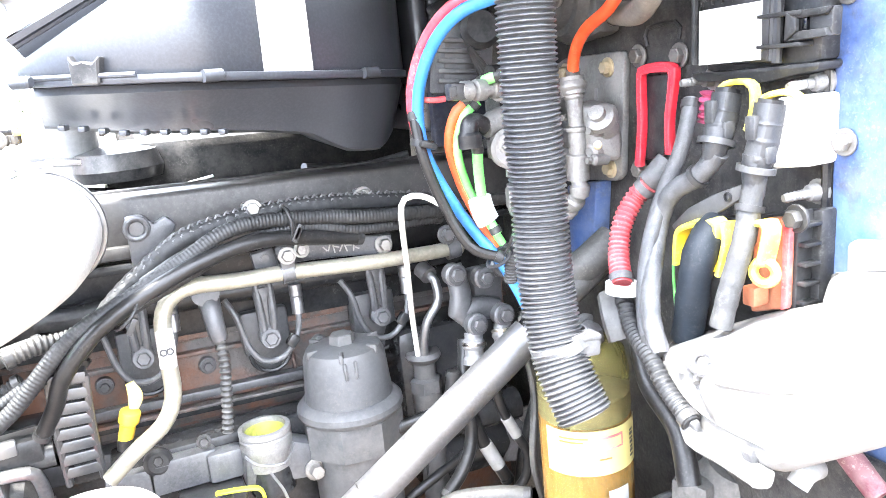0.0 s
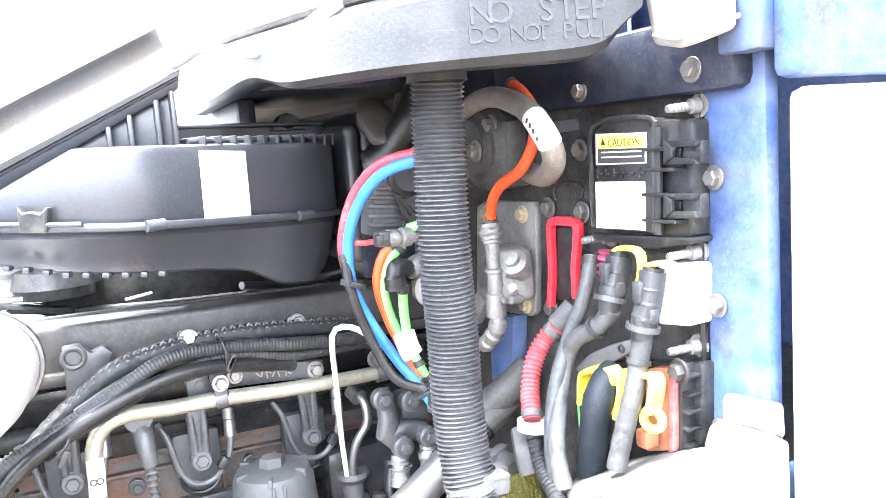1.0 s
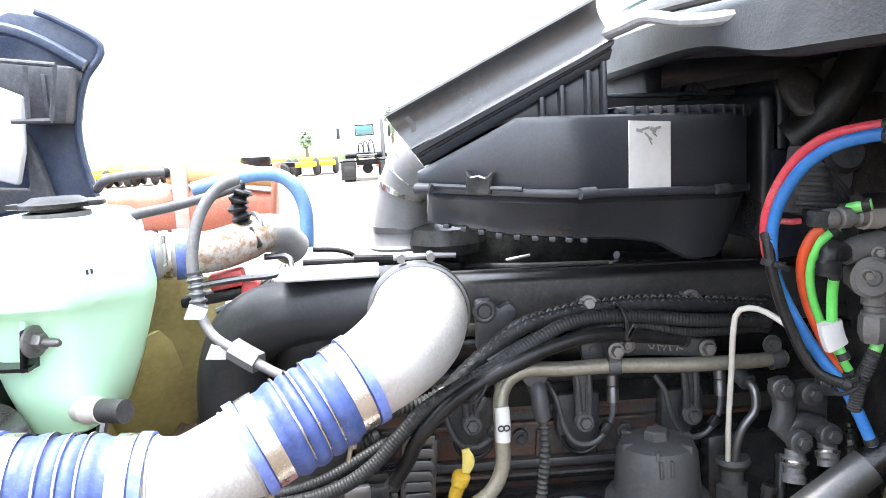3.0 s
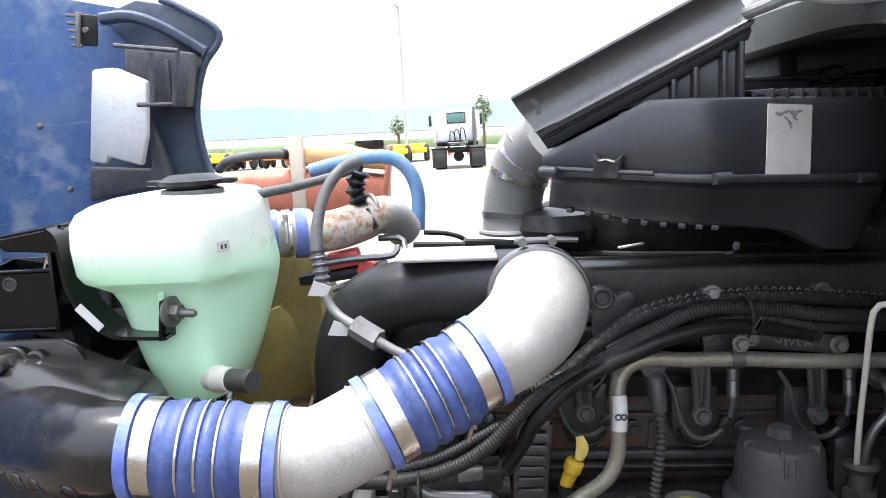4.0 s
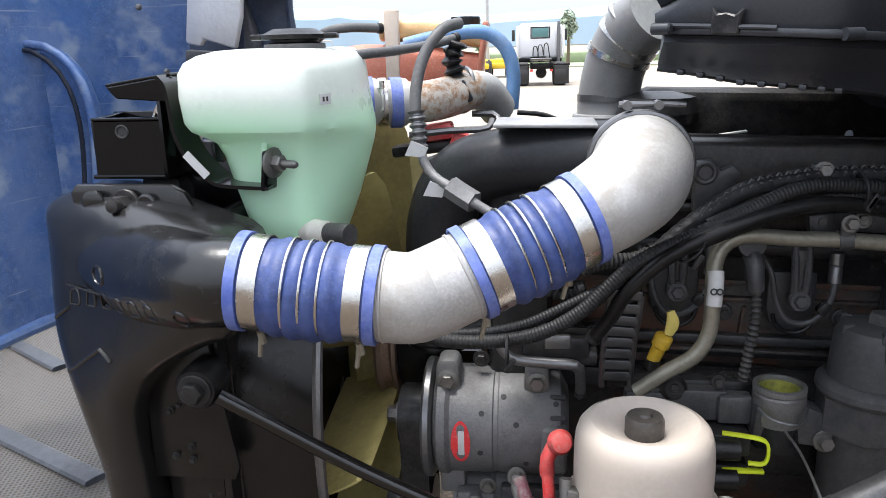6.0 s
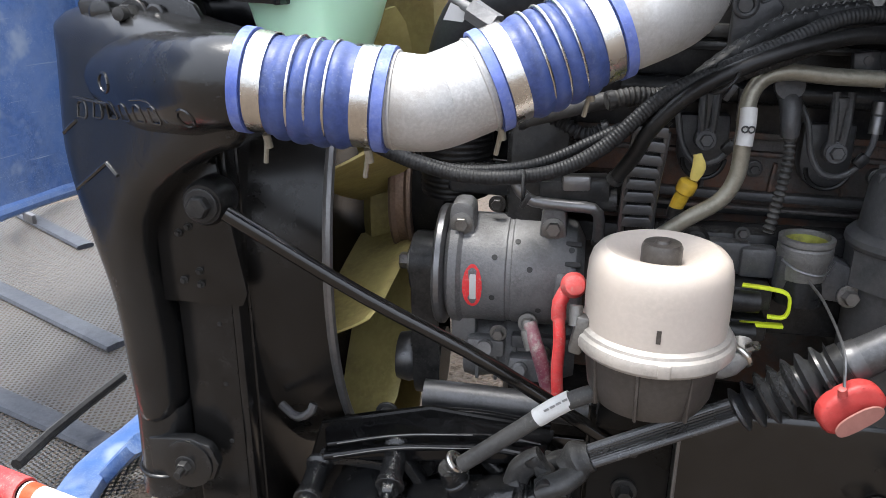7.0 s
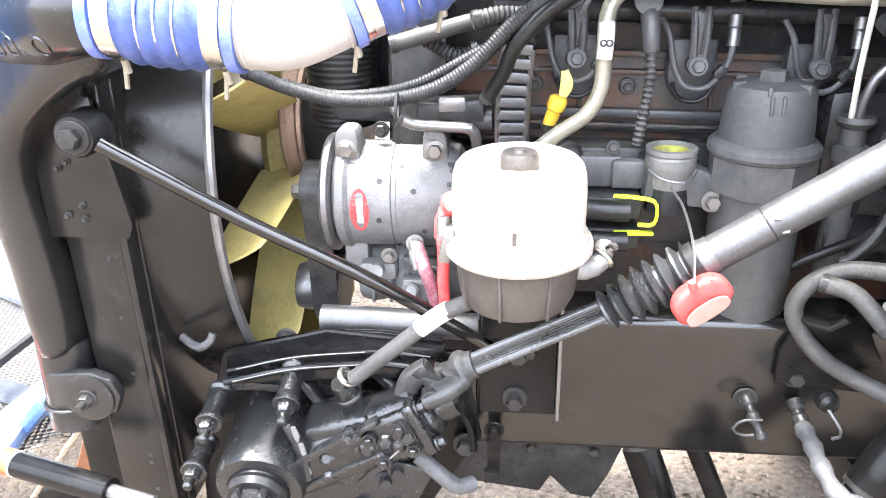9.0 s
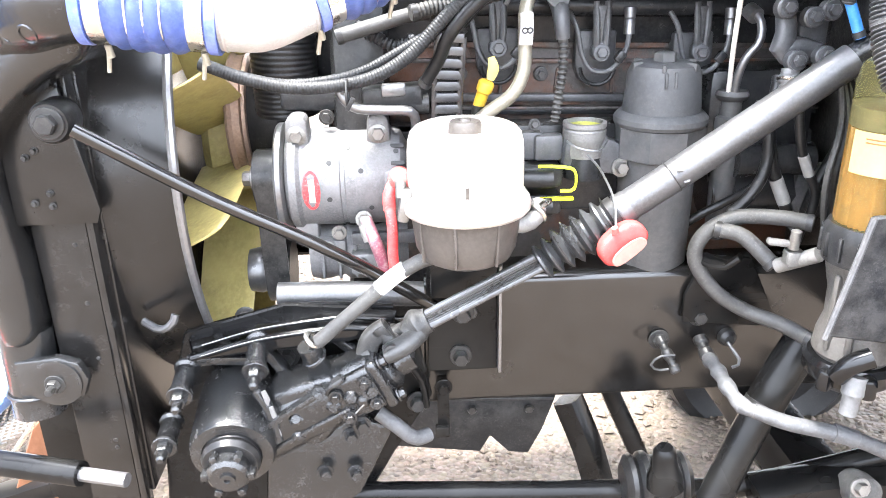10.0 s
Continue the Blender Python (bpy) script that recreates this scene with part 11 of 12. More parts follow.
part("push_fitting", tube([(0.497, 0.945, 1.704), (0.526, 0.945, 1.703), (0.559, 0.950, 1.702), (0.603, 0.960, 1.699)], lambda s: 0.008 + 0.004 * (0.012 < s < 0.026) + 0.005 * (0.030 < s < 0.044) + 0.0005 * (s > 0.05) + 0.0035 * (0.054 < s < 0.075) + 0.0045 * (s > 0.08), 16, 0.002), DUSTY_CAST, vs, "dusty push fitting")
part("fitting_collar", tube([(0.560, 0.950, 1.702), (0.572, 0.953, 1.7015), (0.584, 0.956, 1.7005)], 0.0155, 18, 0.004), CANISTER_WHITE, vs, "pale release collar")
part("fitting_plug", joined(box((0.502, 0.945, 1.704), (0.020, 0.020, 0.020), (0, 3, 0), bevel=0.003), box((0.494, 0.9345, 1.7045), (0.010, 0.004, 0.012), bevel=0.001)), PLUG_GREY, vs, "dark square plug")
part("elbow_fitting", tube([(0.537, 0.948, 1.660), (0.521, 0.943, 1.666), (0.513, 0.940, 1.660), (0.513, 0.940, 1.637)], lambda s: 0.0115 + 0.003 * (s > 0.034), 14, 0.003), BLACK_PLASTIC, vs, "black elbow fitting")
part("dark_sleeve", tube([(0.546, 0.940, 1.721), (0.568, 0.945, 1.721), (0.595, 0.950, 1.720)], 0.0105, 12), RUBBER, vs)
sol = thing("solenoid_block", (0.55, 1.05, 1.66), "dusty grey solenoid block with ribs and wires", "solenoid")
part("body", box((0.557, 1.040, 1.740), (0.07, 0.05, 0.09), (0, 8, 0), bevel=0.006), GREY_WRAP, sol)
for k in range(5):
    p = V((0.531, 1.010, 1.764)).lerp(V((0.527, 1.010, 1.714)), k / 4)
    part("rib", box((p.x + 0.012, 1.012, p.z), (0.06, 0.008, 0.006), (0, 6, 0), bevel=0.002), GREY_WRAP, sol)
part("black_head", lathe([(0, 0), (0.024, 0), (0.026, 0.02), (0.02, 0.03), (0, 0.03)], (0.573, 1.020, 1.772), (-0.2, -1, 0.2), 20), BLACK_PLASTIC, sol)
part("connector", joined(box((0.530, 1.000, 1.699), (0.024, 0.02, 0.02), bevel=0.003), box((0.517, 0.985, 1.701), (0.012, 0.006, 0.014), bevel=0.001)), BLACK_PLASTIC, sol)
for k in range(4):
    a = V((0.550, 1.000, 1.755))
    part("wire", tube([a + V((0.0, 0, 0.0)), a + V((0.02, -0.01, -0.03 - 0.01 * k)), a + V((0.035 + 0.006 * k, -0.01, -0.07)), a + V((0.03, 0, -0.12 - 0.01 * k))], 0.003, 6), RUBBER, sol)
solo("horn_bracket", loft([(0.585, 1.150, 1.888), (0.580, 1.120, 1.864), (0.592, 1.100, 1.838), (0.617, 1.100, 1.857), (0.635, 1.120, 1.896)], [(0.02, 0.01, 0.7), (0.03, 0.012, 0.7), (0.03, 0.012, 0.7), (0.024, 0.012, 0.7), (0.02, 0.012, 0.7)]), GREY_RUBBER, "dusty curved bracket beneath the cowl", "bracket")
CONDUIT = [(0.569, 1.120, 1.789), (0.600, 1.100, 1.820), (0.627, 1.080, 1.868), (0.661, 1.080, 1.933), (0.700, 1.080, 1.999)]
hose_line("dark_conduit", CONDUIT, 0.03, tube(CONDUIT, 0.03, 14), RUBBER, "dark rubber duct beneath the cowl", "duct")
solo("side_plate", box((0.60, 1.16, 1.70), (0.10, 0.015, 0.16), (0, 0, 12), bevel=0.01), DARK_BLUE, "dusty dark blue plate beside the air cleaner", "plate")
# black sheet added to darken the corner below the blue flange
part("sill_liner", box((0.712, 0.615, 1.240), (0.014, 0.30, 0.21), bevel=0.006), FIREWALL_BLACK, cab, "added black sheet that darkens the place below the flange")
part("lower_gusset", slab([(0.728, 0.517, 1.490), (0.728, 0.510, 1.479), (0.728, 0.494, 1.455), (0.728, 0.470, 1.445), (0.728, 0.456, 1.395), (0.728, 0.520, 1.363), (0.728, 0.528, 1.486)], 0.745, 0.728, 0.003), CAB_BLUE, cab, "dark blue lower gusset")
bolts([(0.726, 0.484, 1.412)], (-1, 0, 0), cab, 0.0095, 0.008)
# white washer bottle
bottle = thing("washer_bottle", (0.64, 0.6, 1.3), "large chalky white plastic washer bottle", "washer bottle")


part("body", hull([(0.590, 0.699, 1.434), (0.585, 0.679, 1.401), (0.580, 0.637, 1.373), (0.570, 0.532, 1.383), (0.600, 0.420, 1.460), (0.600, 0.420, 1.541), (0.600, 0.607, 1.451),
                   (0.690, 0.810, 1.387), (0.700, 0.712, 1.436), (0.690, 0.637, 1.474), (0.710, 0.506, 1.525), (0.725, 0.786, 1.287), (0.720, 0.512, 1.387)], 0.016), WHITE_PLASTIC, bottle)
part("raised_tier", hull([(0.700, 0.601, 1.489), (0.700, 0.595, 1.510), (0.690, 0.566, 1.526), (0.655, 0.479, 1.550), (0.660, 0.468, 1.539), (0.660, 0.474, 1.501), (0.690, 0.587, 1.480), (0.722, 0.595, 1.515), (0.722, 0.516, 1.514), (0.722, 0.617, 1.458)], 0.009), WHITE_PLASTIC, bottle)
part("upper_tier", hull([(0.700, 0.575, 1.521), (0.700, 0.575, 1.545), (0.700, 0.565, 1.555), (0.690, 0.508, 1.563), (0.680, 0.488, 1.560), (0.680, 0.488, 1.535), (0.722, 0.592, 1.542), (0.722, 0.521, 1.550), (0.722, 0.593, 1.509), (0.722, 0.519, 1.519)], 0.010), WHITE_PLASTIC, bottle)
part("strap_slot", tube([(0.690, 0.550, 1.530), (0.675, 0.513, 1.541), (0.665, 0.487, 1.546)], 0.003, 8, 0.008), GREY_WRAP, bottle)
part("hook", ring((0.578, 0.622, 1.450), (-1, -0.6, 0.3), 0.010, 0.004, 18), GREY_WRAP, bottle)
part("level_rib", tube([(0.585, 0.653, 1.439), (0.578, 0.612, 1.437), (0.575, 0.556, 1.449), (0.578, 0.513, 1.464)], 0.004, 8, 0.01), WHITE_PLASTIC, bottle)
# moulded pocket with a push stud, a swelling beside it and two slots in the foot rail
part("pocket_brow", tube([(0.587, 0.661, 1.424), (0.593, 0.662, 1.437), (0.596, 0.654, 1.448), (0.595, 0.636, 1.449), (0.592, 0.622, 1.444)], 0.0055, 10, 0.004), WHITE_PLASTIC, bottle)
part("pocket_floor", hull([(0.588, 0.658, 1.425), (0.594, 0.654, 1.444), (0.593, 0.630, 1.444), (0.586, 0.634, 1.420), (0.600, 0.650, 1.436), (0.600, 0.634, 1.436)], 0.002), PALE_WRAP, bottle, "shaded pocket")
part("stud", joined(lathe([(0, -0.004), (0.0075, -0.004), (0.0075, 0.003), (0.0045, 0.006), (0, 0.0065)], (0.588, 0.648, 1.437), (-0.93, 0.05, 0.35), 16), tube([(0.587, 0.640, 1.428), (0.583, 0.636, 1.424)], 0.0045, 10, 0.003)), WHITE_PLASTIC, bottle)
part("swelling", tube([(0.600, 0.618, 1.446), (0.589, 0.613, 1.431), (0.586, 0.607, 1.414), (0.586, 0.600, 1.398)], lambda s: 0.012 + 0.006 * math.sin(min(1.0, s / 0.05) * math.pi), 18, 0.004), WHITE_PLASTIC, bottle)
part("ledge", hull([(0.584, 0.646, 1.421), (0.580, 0.628, 1.417), (0.582, 0.624, 1.407), (0.590, 0.640, 1.405), (0.594, 0.646, 1.418), (0.594, 0.622, 1.412)], 0.002), WHITE_PLASTIC, bottle)
for p in ((0.572, 0.629, 1.386), (0.568, 0.558, 1.390)):
    part("foot_slot", box(p, (0.008, 0.011, 0.015), (0, -20, 0), bevel=0.002), GREY_WRAP, bottle)
part("foot_rail", loft([(0.580, 0.640, 1.392), (0.574, 0.630, 1.374), (0.571, 0.584, 1.375), (0.567, 0.542, 1.376)], [(0.012, 0.009, 0.6)] * 4, segments=12), WHITE_PLASTIC, bottle)
part("seam", tube([(0.592, 0.694, 1.424), (0.584, 0.650, 1.402), (0.578, 0.600, 1.398), (0.574, 0.545, 1.402)], 0.003, 8, 0.008), WHITE_PLASTIC, bottle)
part("moulding", tube([(0.598, 0.520, 1.455), (0.600, 0.500, 1.468), (0.604, 0.478, 1.482)], lambda s: 0.005 + 0.05 * min(s, 0.02), 10, 0.005), WHITE_PLASTIC, bottle)
canister = thing("white_canister", (0.66, 0.53, 1.88), "off-white boxy plastic canister beside the cowl", "canister")
part("body", hull([(0.660, 0.612, 1.896), (0.620, 0.535, 1.882), (0.688, 0.534, 1.901), (0.695, 0.565, 1.900), (0.660, 0.628, 1.974), (0.620, 0.534, 1.951), (0.688, 0.533, 1.972), (0.695, 0.565, 1.981)], 0.006), CANISTER_WHITE, canister)
part("seam", tube([(0.658, 0.608, 1.906), (0.618, 0.533, 1.893), (0.686, 0.532, 1.911)], 0.0025, 8, 0.004), CANISTER_WHITE, canister)
part("moulding", tube([(0.639, 0.533, 1.892), (0.639, 0.533, 1.914), (0.639, 0.533, 1.933)], 0.003, 8, 0.01), CANISTER_WHITE, canister)
# below the bottle
solo("pale_hose", tube([(0.670, 0.600, 1.307), (0.684, 0.600, 1.317), (0.747, 0.620, 1.301), (0.800, 0.650, 1.281)], 0.011, 12), PALE_WRAP, "pale hose end below the washer bottle", "hose")
solo("thick_cable", tube([(0.660, 0.827, 1.393), (0.650, 0.796, 1.348), (0.640, 0.735, 1.318), (0.630, 0.707, 1.266)], 0.013, 12), RUBBER, "thick dark cable behind the fuel bowl", "cable")
solo("red_cable", tube([(0.700, 0.576, 1.351), (0.700, 0.557, 1.336), (0.700, 0.534, 1.319)], 0.012, 12), material("maroon_sleeve", (0.075, 0.010, 0.022), 0.6, dust=0.2), "maroon sleeved cable at the cab foot", "cable")
solo("dusty_valve", joined(lathe([(0, -0.04), (0.045, -0.04), (0.05, 0), (0.035, 0.04), (0, 0.045)], (0.725, 0.750, 1.207), (0.1, -0.3, 1), 20), box((0.691, 0.760, 1.212), (0.06, 0.05, 0.05), (0, 0, 20), bevel=0.01)), GREY_RUBBER, "dusty grey air valve below the washer bottle", "valve")
solo("cab_floor_member", box((0.80, 1.0, 0.98), (0.10, 0.7, 0.16), bevel=0.02), FRAME_BLACK, "dark cab support member", "cab mount")
# unseen floor, added to shade the ground below the cab
part("floor_pan", box((1.58, 1.52, 1.02), (1.60, 1.98, 0.05), bevel=0.01), FIREWALL_BLACK, cab)
for k in range(7):
    a = V((0.60 + 0.012 * k, 1.02 + 0.02 * k, 1.36))
    solo("thin_cable", tube([a, a + V((0.01 * (k % 3), -0.03, -0.08)), a + V((-0.02 + 0.012 * k, -0.05, -0.17)), a + V((0.02, -0.02 * (k % 2), -0.28))], 0.005 + 0.001 * (k % 3), 8), RUBBER if k % 3 else GREY_RUBBER, "dark cable hanging behind the steering shaft", "cable", "cables behind the shaft")

# ---------------------------------------------------------------- behind the valve cover
top = thing("fuel_rail_lines", (0.15, 1.69, 1.58), "thin dark pipes and cables along the far engine top", "pipes")
for pts, r, m in (([(-0.149, 1.620, 1.617), (-0.103, 1.620, 1.613), (-0.070, 1.620, 1.601), (-0.059, 1.620, 1.585)], 0.005, RUBBER),
                  ([(-0.175, 1.660, 1.584), (-0.034, 1.680, 1.575), (0.137, 1.690, 1.564), (0.433, 1.690, 1.548), (0.730, 1.690, 1.534)], 0.009, RUBBER),
                  ([(-0.070, 1.600, 1.594), (0.032, 1.620, 1.583), (0.144, 1.620, 1.561)], 0.010, ENGINE_DARK),
                  ([(0.150, 1.660, 1.554), (0.310, 1.660, 1.543), (0.649, 1.660, 1.529)], 0.008, ENGINE_GREY)):
    part("line", tube(pts, r, 10), m, top)
part("post", joined(lathe([(0, -0.03), (0.014, -0.03), (0.014, 0.0), (0.010, 0.002), (0.010, 0.03), (0.018, 0.032), (0.018, 0.042), (0.008, 0.046), (0.008, 0.06), (0, 0.06)], (0.136, 1.69, 1.57), (0, 0, 1), 14)), SATIN_STEEL, top)
part("tee", box((-0.030, 1.620, 1.585), (0.05, 0.02, 0.02), bevel=0.004)
     , BLACK_PLASTIC, top)
part("tee", box((0.407, 1.680, 1.553), (0.02, 0.02, 0.05), bevel=0.004)
     , BLACK_PLASTIC, top)
for x, y, z, l in ((0.47, 1.60, 1.552, 0.05), (0.545, 1.62, 1.548, 0.035), (0.615, 1.58, 1.545, 0.045)):
    part("pipe_clip", joined(box((x, y, z), (l, 0.016, 0.008), (0, -14, 20), bevel=0.002), hex_bolt((x, y - 0.006, z + 0.006), (0, -0.3, 1), 0.007, 0.006)), BOLT, top, "bright zinc pipe clip")
part("cross_pipe", tube([(0.44, 1.52, 1.578), (0.50, 1.56, 1.566), (0.58, 1.57, 1.560), (0.66, 1.55, 1.572)], 0.008, 10), SATIN_STEEL, top, "dull steel pipe")
solo("paper_tag", box((0.258, 1.680, 1.574), (0.09, 0.01, 0.012), (0, -6, 0), bevel=0.001), WHITE_PAPER, "white paper tag on the engine top", "tag")
solo("loose_strap", box((0.261, 1.600, 1.574), (0.05, 0.012, 0.004), (0, -8, 0), bevel=0.001), WHITE_PAPER, "white strap end on the engine top", "strap")
duct2 = thing("air_intake_duct", (0.02, 1.7, 1.6), "ribbed silver-grey air duct rising to the air cleaner", "air duct")
part("lower_elbow", tube([(0.034, 1.720, 1.597), (0.035, 1.720, 1.634), (0.047, 1.700, 1.706), (0.073, 1.660, 1.765), (0.112, 1.600, 1.803)], 0.062, 28, 0.01), SILVER_DUCT, duct2)
part("foot_ring", ring((0.034, 1.720, 1.600), (0, 0, 1), 0.066, 0.006), SILVER_DUCT, duct2)
part("clamp", band((0.036, 1.720, 1.638), (0, 0, 1), 0.0625, 0.014, 0.002), SATIN_STEEL, duct2)
part("upper_clamp", band((0.068, 1.670, 1.756), (0.55, -0.3, 0.75), 0.0625, 0.02, 0.003), STEEL, duct2)
part("inner_clamp", band((0.052, 1.692, 1.722), (0.32, -0.22, 0.92), 0.0630, 0.012, 0.0025), STEEL, duct2, "bright band clamp")
part("upper_ring", ring((0.082, 1.655, 1.776), (0.55, -0.3, 0.75), 0.064, 0.006), SILVER_DUCT, duct2)
solo("black_side_cap", lathe([(0, 0), (0.075, 0), (0.08, 0.02), (0.07, 0.05), (0.03, 0.06), (0, 0.06)], (0.126, 1.650, 1.591), (0, 0, 1), 32), BLACK_PLASTIC, "black plastic cap below the air cleaner", "cap")
ft = thing("front_cover_parts", (-0.35, 1.35, 1.55), "red fittings and dark pipes behind the hose", "fittings")
part("red_block", box((-0.287, 1.450, 1.599), (0.06, 0.04, 0.03), (0, -8, 0), bevel=0.006), RED_PLASTIC, ft)
part("red_block", box((-0.243, 1.420, 1.587), (0.03, 0.03, 0.03), (0, 20, 0), bevel=0.006), RED_PLASTIC, ft)
part("plate", box((-0.288, 1.450, 1.573), (0.16, 0.05, 0.02), (0, -6, 0), bevel=0.006), BLACK_PLASTIC, ft)
for pts in (((-0.329, 1.400, 1.599), (-0.259, 1.400, 1.606), (-0.195, 1.400, 1.609), (-0.186, 1.420, 1.621)), ((-0.302, 1.400, 1.553), (-0.251, 1.400, 1.571), (-0.205, 1.400, 1.599)), ((-0.228, 1.500, 1.626), (-0.186, 1.500, 1.624), (-0.177, 1.480, 1.601))):
    part("line", tube(list(pts), 0.006, 8), SATIN_STEEL, ft)

# ---------------------------------------------------------------- yard behind
def day_cab(at, turn):
    tr = thing("parked_truck", at, "white day cab truck parked with its back towards us", "truck")
    m = pose(*at, 0, 0, turn)

    def p(name, bm, mat, parent=None, label=""):
        bmesh.ops.transform(bm, matrix=m, verts=bm.verts)
        return part(name, bm, mat, parent or tr, label)
    p("cab_body", box((0, 0, 1.86), (2.0, 1.6, 1.46), bevel=0.13, segments=3), WHITE_PAINT)
    p("roof", box((0, 0.1, 2.60), (1.75, 1.3, 0.14), bevel=0.06), WHITE_PAINT)
    win = p("rear_window", box((0.0, -0.81, 2.24), (0.74, 0.03, 0.40), bevel=0.05), GLASS, None, "teal rear window")
    for dz in (-0.23, 0.23):
        p("frame_bar", box((0, -0.815, 2.24 + dz), (0.86, 0.03, 0.05), bevel=0.01), TYRE, win)
    for dx in (-0.41, 0.41):
        p("frame_bar", box((dx, -0.815, 2.24), (0.05, 0.03, 0.42), bevel=0.01), TYRE, win)
    for x in (-1.0, 1.0):
        p("side_extender", box((x * 1.03, -0.92, 1.85), (0.06, 0.30, 1.40), bevel=0.02), WHITE_PAINT)
        p("mirror", box((x * 1.20, 0.5, 2.15), (0.14, 0.12, 0.5), bevel=0.03), TYRE)
        p("mud_flap", box((x * 0.88, -2.66, 0.48), (0.58, 0.04, 0.78), (4, 0, 0), bevel=0.01), TYRE)
        p("flap_hanger", box((x * 0.80, -2.64, 0.90), (0.85, 0.06, 0.07), bevel=0.02), FRAME_BLACK)
        p("tail_lamp", box((x * 0.42, -2.69, 0.66), (0.14, 0.05, 0.10), bevel=0.02), RED_PLASTIC)
        p("fuel_tank", lathe([(0, -0.6), (0.28, -0.6), (0.31, -0.55), (0.31, 0.55), (0.28, 0.6), (0, 0.6)], (x * 0.78, -0.2, 0.72), (0, 1, 0), 20), SATIN_STEEL)
        for y in (-1.6, -2.25):
            w = p("wheel", lathe([(0.0, -0.25), (0.30, -0.25), (0.36, -0.28), (0.48, -0.24), (0.5, -0.1), (0.5, 0.1), (0.48, 0.24), (0.36, 0.28), (0.3, 0.2), (0, 0.2)], (x * 0.80, y, 0.5), (1, 0, 0), 28), TYRE)
    p("exhaust_pipe", lathe([(0, 0), (0.08, 0), (0.08, 1.6), (0.06, 1.75), (0, 1.75)], (0.80, -0.98, 0.95), (0, 0, 1), 14), SATIN_STEEL)
    p("sleeper_shelf", box((0, -0.85, 1.06), (1.9, 0.28, 0.16), bevel=0.03), FRAME_BLACK)
    for x in (-0.42, 0.42):
        p("chassis_rail", box((x, -1.7, 0.86), (0.09, 2.2, 0.26), bevel=0.02), FRAME_BLACK)
    p("rear_crossmember", box((0, -2.72, 0.84), (0.95, 0.09, 0.24), bevel=0.02), FRAME_BLACK)
    p("rear_housing", lathe([(0, -0.2), (0.2, -0.18), (0.24, 0), (0.2, 0.18), (0, 0.2)], (0, -2.3, 0.55), (0, 1, 0), 20), FRAME_BLACK)
    p("fifth_wheel", prism([(-0.48, -0.4), (-0.12, -0.45), (-0.06, -0.1), (0.06, -0.1), (0.12, -0.45), (0.48, -0.4), (0.45, 0.4), (-0.45, 0.4)], 0.07, pose(0, -1.95, 1.06, 84, 0, 0), 0.02), SATIN_STEEL)
    p("deck_box", box((-0.1, -1.25, 1.10), (0.7, 0.35, 0.24), bevel=0.03), FRAME_BLACK)
    for k, x in enumerate((-0.32, -0.1, 0.16)):
        p("air_line", tube([(x, -0.85, 1.25), (x + 0.02, -1.0, 1.60 + 0.06 * k), (x + 0.16, -1.05, 1.62 + 0.06 * k), (x + 0.26, -1.1, 1.12)], 0.022, 8, 0.1), RUBBER)
    return tr


day_cab((-0.28, 36.6, 0.0), 2)


def small_tractor(at, mat, cage):
    tr = thing("yard_tractor", at, "small yard tractor with roll cage parked far off", "tractor", "tractors across the yard")
    x, y, z = at
    part("bonnet", box((x, y, 0.75), (1.0, 1.6, 0.5), bevel=0.12), mat, tr)
    part("seat_deck", box((x, y - 1.1, 0.65), (1.2, 0.9, 0.3), bevel=0.08), mat, tr)
    for dx in (-0.55, 0.55):
        part("wheel", lathe([(0, -0.15), (0.4, -0.15), (0.5, 0), (0.4, 0.15), (0, 0.15)], (x + dx, y - 1.0, 0.5), (1, 0, 0), 20), TYRE, tr)
        part("wheel", lathe([(0, -0.12), (0.28, -0.12), (0.34, 0), (0.28, 0.12), (0, 0.12)], (x + dx, y + 0.7, 0.34), (1, 0, 0), 20), TYRE, tr)
        if cage:
            part("roll_post", tube([(x + dx, y - 1.0, 0.8), (x + dx, y - 1.0, 1.6), (x + dx * 0.95, y - 1.0, 2.2)], 0.032, 8, 0.3), POLE_GREY, tr)
    if cage:
        part("roll_bar", tube([(x - 0.53, y - 1.0, 2.2), (x, y - 1.0, 2.23), (x + 0.53, y - 1.0, 2.2)], 0.032, 8, 0.3), POLE_GREY, tr)


for x, y, m, c in ((-12.4, 44.5, TRACTOR_ORANGE, True), (-10.6, 44.5, TRACTOR_ORANGE, False), (-13.7, 44, TRACTOR_YELLOW, True), (-6.5, 44, TRACTOR_YELLOW, False), (-5.2, 45, TRACTOR_YELLOW, False), (-3.6, 44, TRACTOR_YELLOW, False), (-2.6, 45, TRACTOR_YELLOW, False), (-15.0, 45, TRACTOR_YELLOW, False), (-16.6, 44, TRACTOR_YELLOW, False)):
    small_tractor((x, y, 0.0), m, c)
chas = thing("flat_trailer_chassis", (-5.2, 40, 0), "low dark trailer chassis with wheels across the yard", "trailer")
part("beam", box((-5.6, 40, 0.75), (3.4, 0.5, 0.25), bevel=0.05), FRAME_BLACK, chas)
for x in (-6.8, -6.0, -4.6):
    part("wheel", lathe([(0, -0.2), (0.35, -0.2), (0.45, 0), (0.35, 0.2), (0, 0.2)], (x, 39.7, 0.45), (0, 1, 0), 20), TYRE, chas)
pole = thing("light_pole", (-3.3, 46, 0), "tall thin grey light pole", "light pole")
part("mast", lathe([(0, 0), (0.11, 0), (0.10, 1.0), (0.055, 8.9), (0, 8.9)], (-3.3, 46, 0), (-0.006, 0, 1), 12), POLE_GREY, pole)
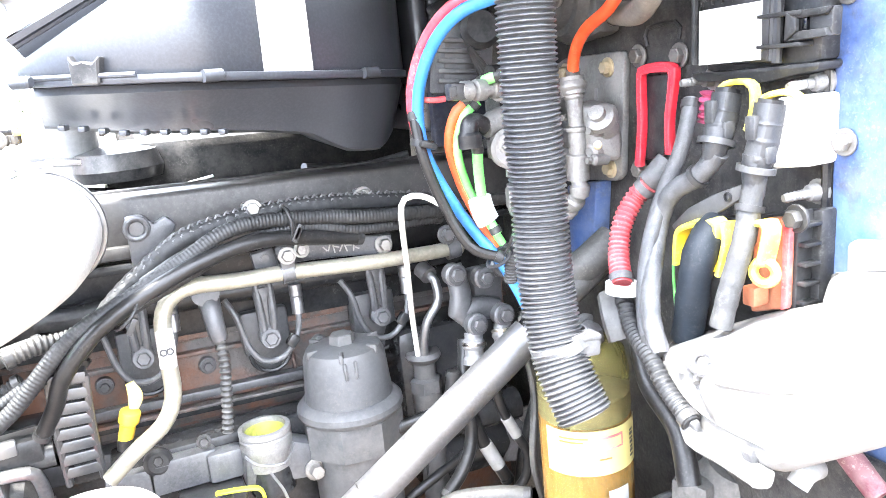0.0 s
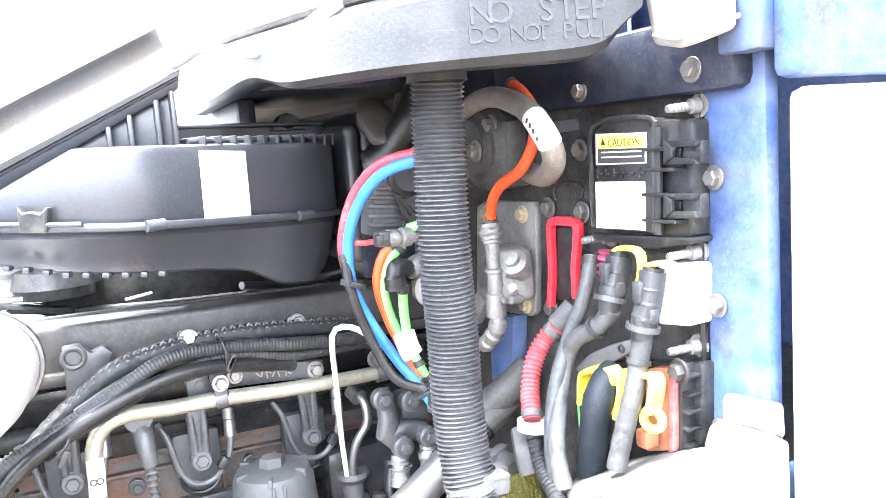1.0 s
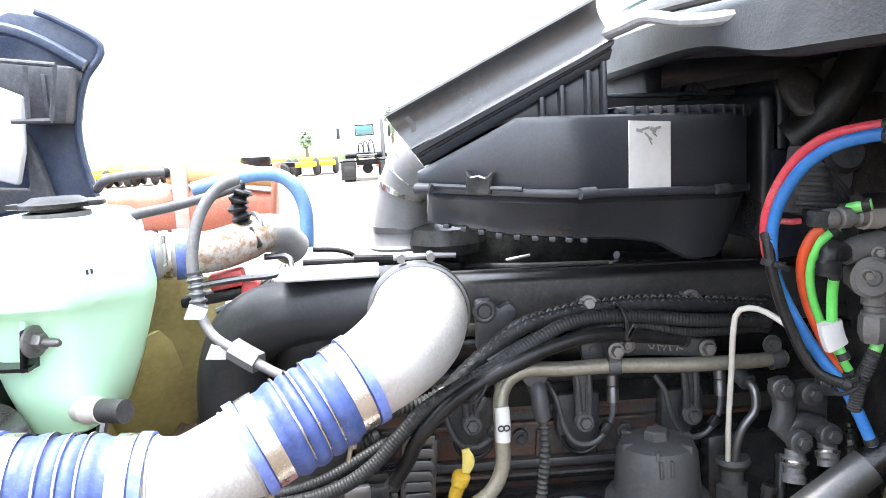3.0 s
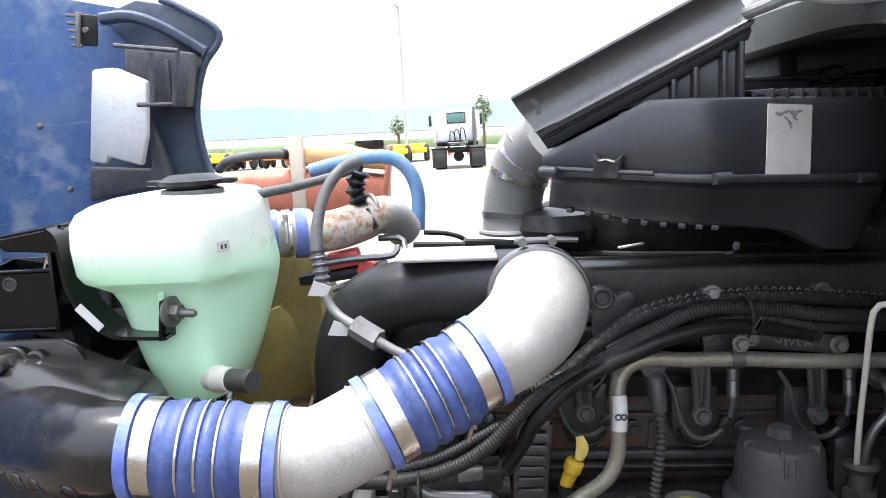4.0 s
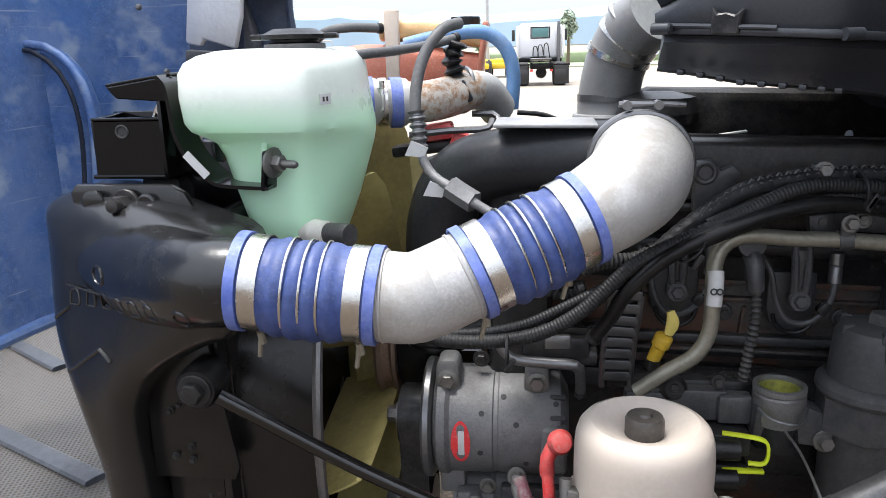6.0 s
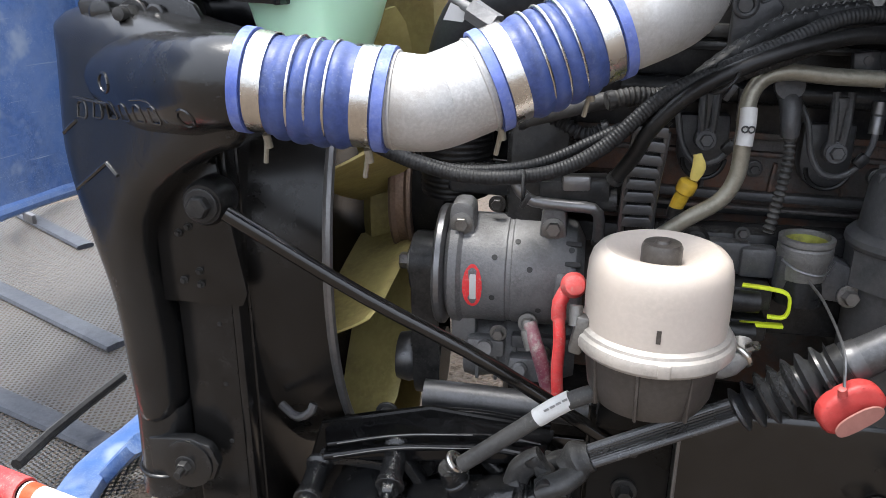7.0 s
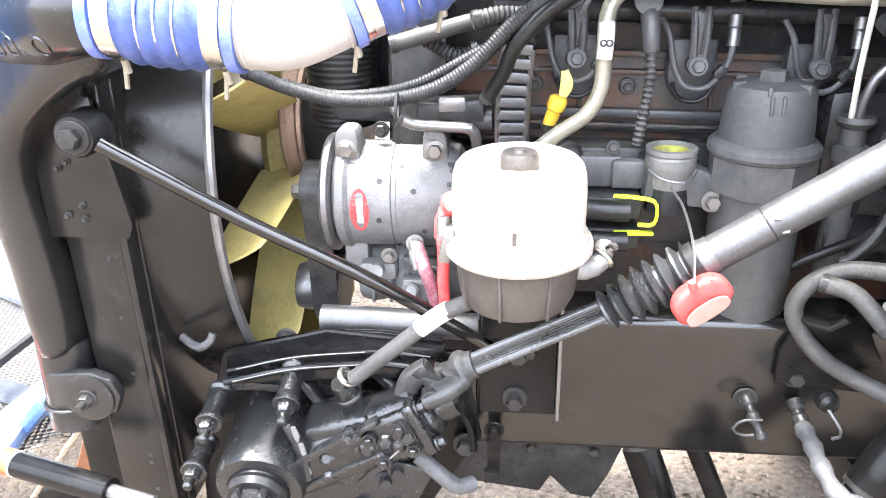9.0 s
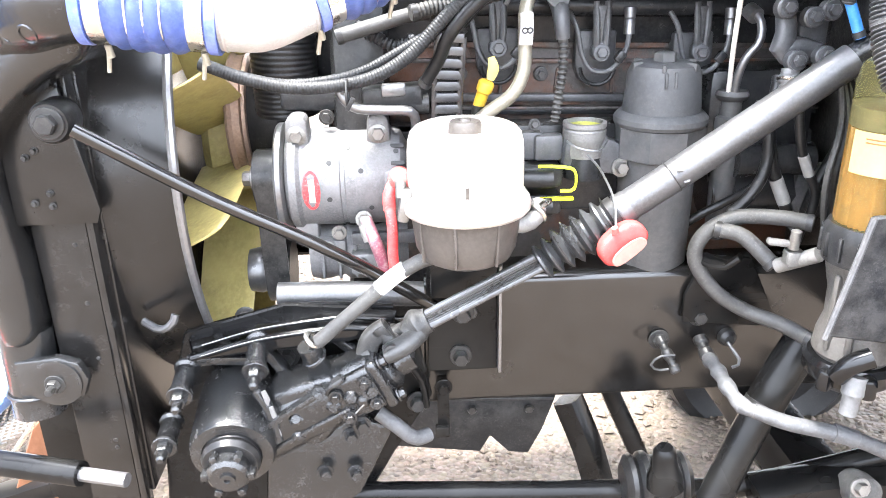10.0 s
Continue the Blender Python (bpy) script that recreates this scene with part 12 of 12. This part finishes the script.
part("lamp_head", box((-3.43, 45.8, 8.9), (0.25, 0.6, 0.2), bevel=0.05), POLE_GREY, pole)


def leafy(at, height, spread):
    tr = thing("tree", at, "small leafy green tree beyond the yard", "tree", "trees beyond the yard")
    x, y, z = at
    limbs = [tube([(x, y, 0), (x + 0.05, y, height * 0.3), (x, y, height * 0.6)], lambda s: 0.16 - 0.12 * s / height, 8, 0.4)]
    rng = random.Random(int(x * 10) + 5)
    for k in range(6):
        a = rng.uniform(0, 6.28)
        limbs.append(tube([(x, y, height * 0.4), (x + spread * 0.3 * math.cos(a), y + spread * 0.3 * math.sin(a), height * 0.6), (x + spread * 0.6 * math.cos(a), y + spread * 0.6 * math.sin(a), height * 0.8)], 0.05, 6, 0.4))
    part("trunk", joined(*limbs), BARK, tr)
    verts, faces = [], []
    for k in range(700):
        u = V((rng.gauss(0, 1), rng.gauss(0, 1), rng.gauss(0, 1))).normalized() * (rng.random() ** 0.4)
        lump = 0.75 + 0.35 * noise.noise(u * 2.2 + V((x, 0, 0)))
        c = V((x, y, height * 0.7)) + V((u.x * spread, u.y * spread, u.z * height * 0.33)) * lump
        s = rng.uniform(0.10, 0.2)
        d1 = V((rng.gauss(0, 1), rng.gauss(0, 1), rng.gauss(0, 1))).normalized() * s
        d2 = V((rng.gauss(0, 1), rng.gauss(0, 1), rng.gauss(0, 1))).normalized() * s
        i = len(verts)
        verts.extend([c - d1, c + d2, c + d1, c - d2])
        faces.append((i, i + 1, i + 2, i + 3))
    tmp = bpy.data.meshes.new("tmp")
    tmp.from_pydata([tuple(v) for v in verts], [], faces)
    bm = bmesh.new()
    bm.from_mesh(tmp)
    bpy.data.meshes.remove(tmp)
    part("crown", bm, LEAF, tr)


leafy((1.75, 62, 0), 4.4, 0.8)
leafy((-5.4, 66, 0), 3.0, 0.8)


def scattered_stones():
    rng = random.Random(11)
    verts, faces = [], []
    base = [V(p) for p in ((1, 0, 0), (-1, 0, 0), (0, 1, 0), (0, -1, 0), (0, 0, 0.7), (0, 0, -0.7))]
    tri = ((0, 2, 4), (2, 1, 4), (1, 3, 4), (3, 0, 4), (2, 0, 5), (1, 2, 5), (3, 1, 5), (0, 3, 5))
    for k in range(9000):
        x, y = rng.uniform(-2.6, 1.6), rng.uniform(1.0, 4.2)
        s = rng.uniform(0.004, 0.013) * (2.0 if rng.random() < 0.03 else 1)
        a = rng.uniform(0, 6.28)
        i = len(verts)
        for p in base:
            q = V((p.x * math.cos(a) - p.y * math.sin(a), p.x * math.sin(a) + p.y * math.cos(a), p.z)) * s * rng.uniform(0.7, 1.3)
            verts.append((x + q.x, y + q.y, s * 0.3 + q.z))
        faces.extend(tuple(i + j for j in t) for t in tri)
    tmp = bpy.data.meshes.new("tmp")
    tmp.from_pydata(verts, [], faces)
    bm = bmesh.new()
    bm.from_mesh(tmp)
    bpy.data.meshes.remove(tmp)
    return bm


solo("loose_gravel", scattered_stones(), STONE, "loose tan gravel stones on the yard", "gravel", kind="stuff")
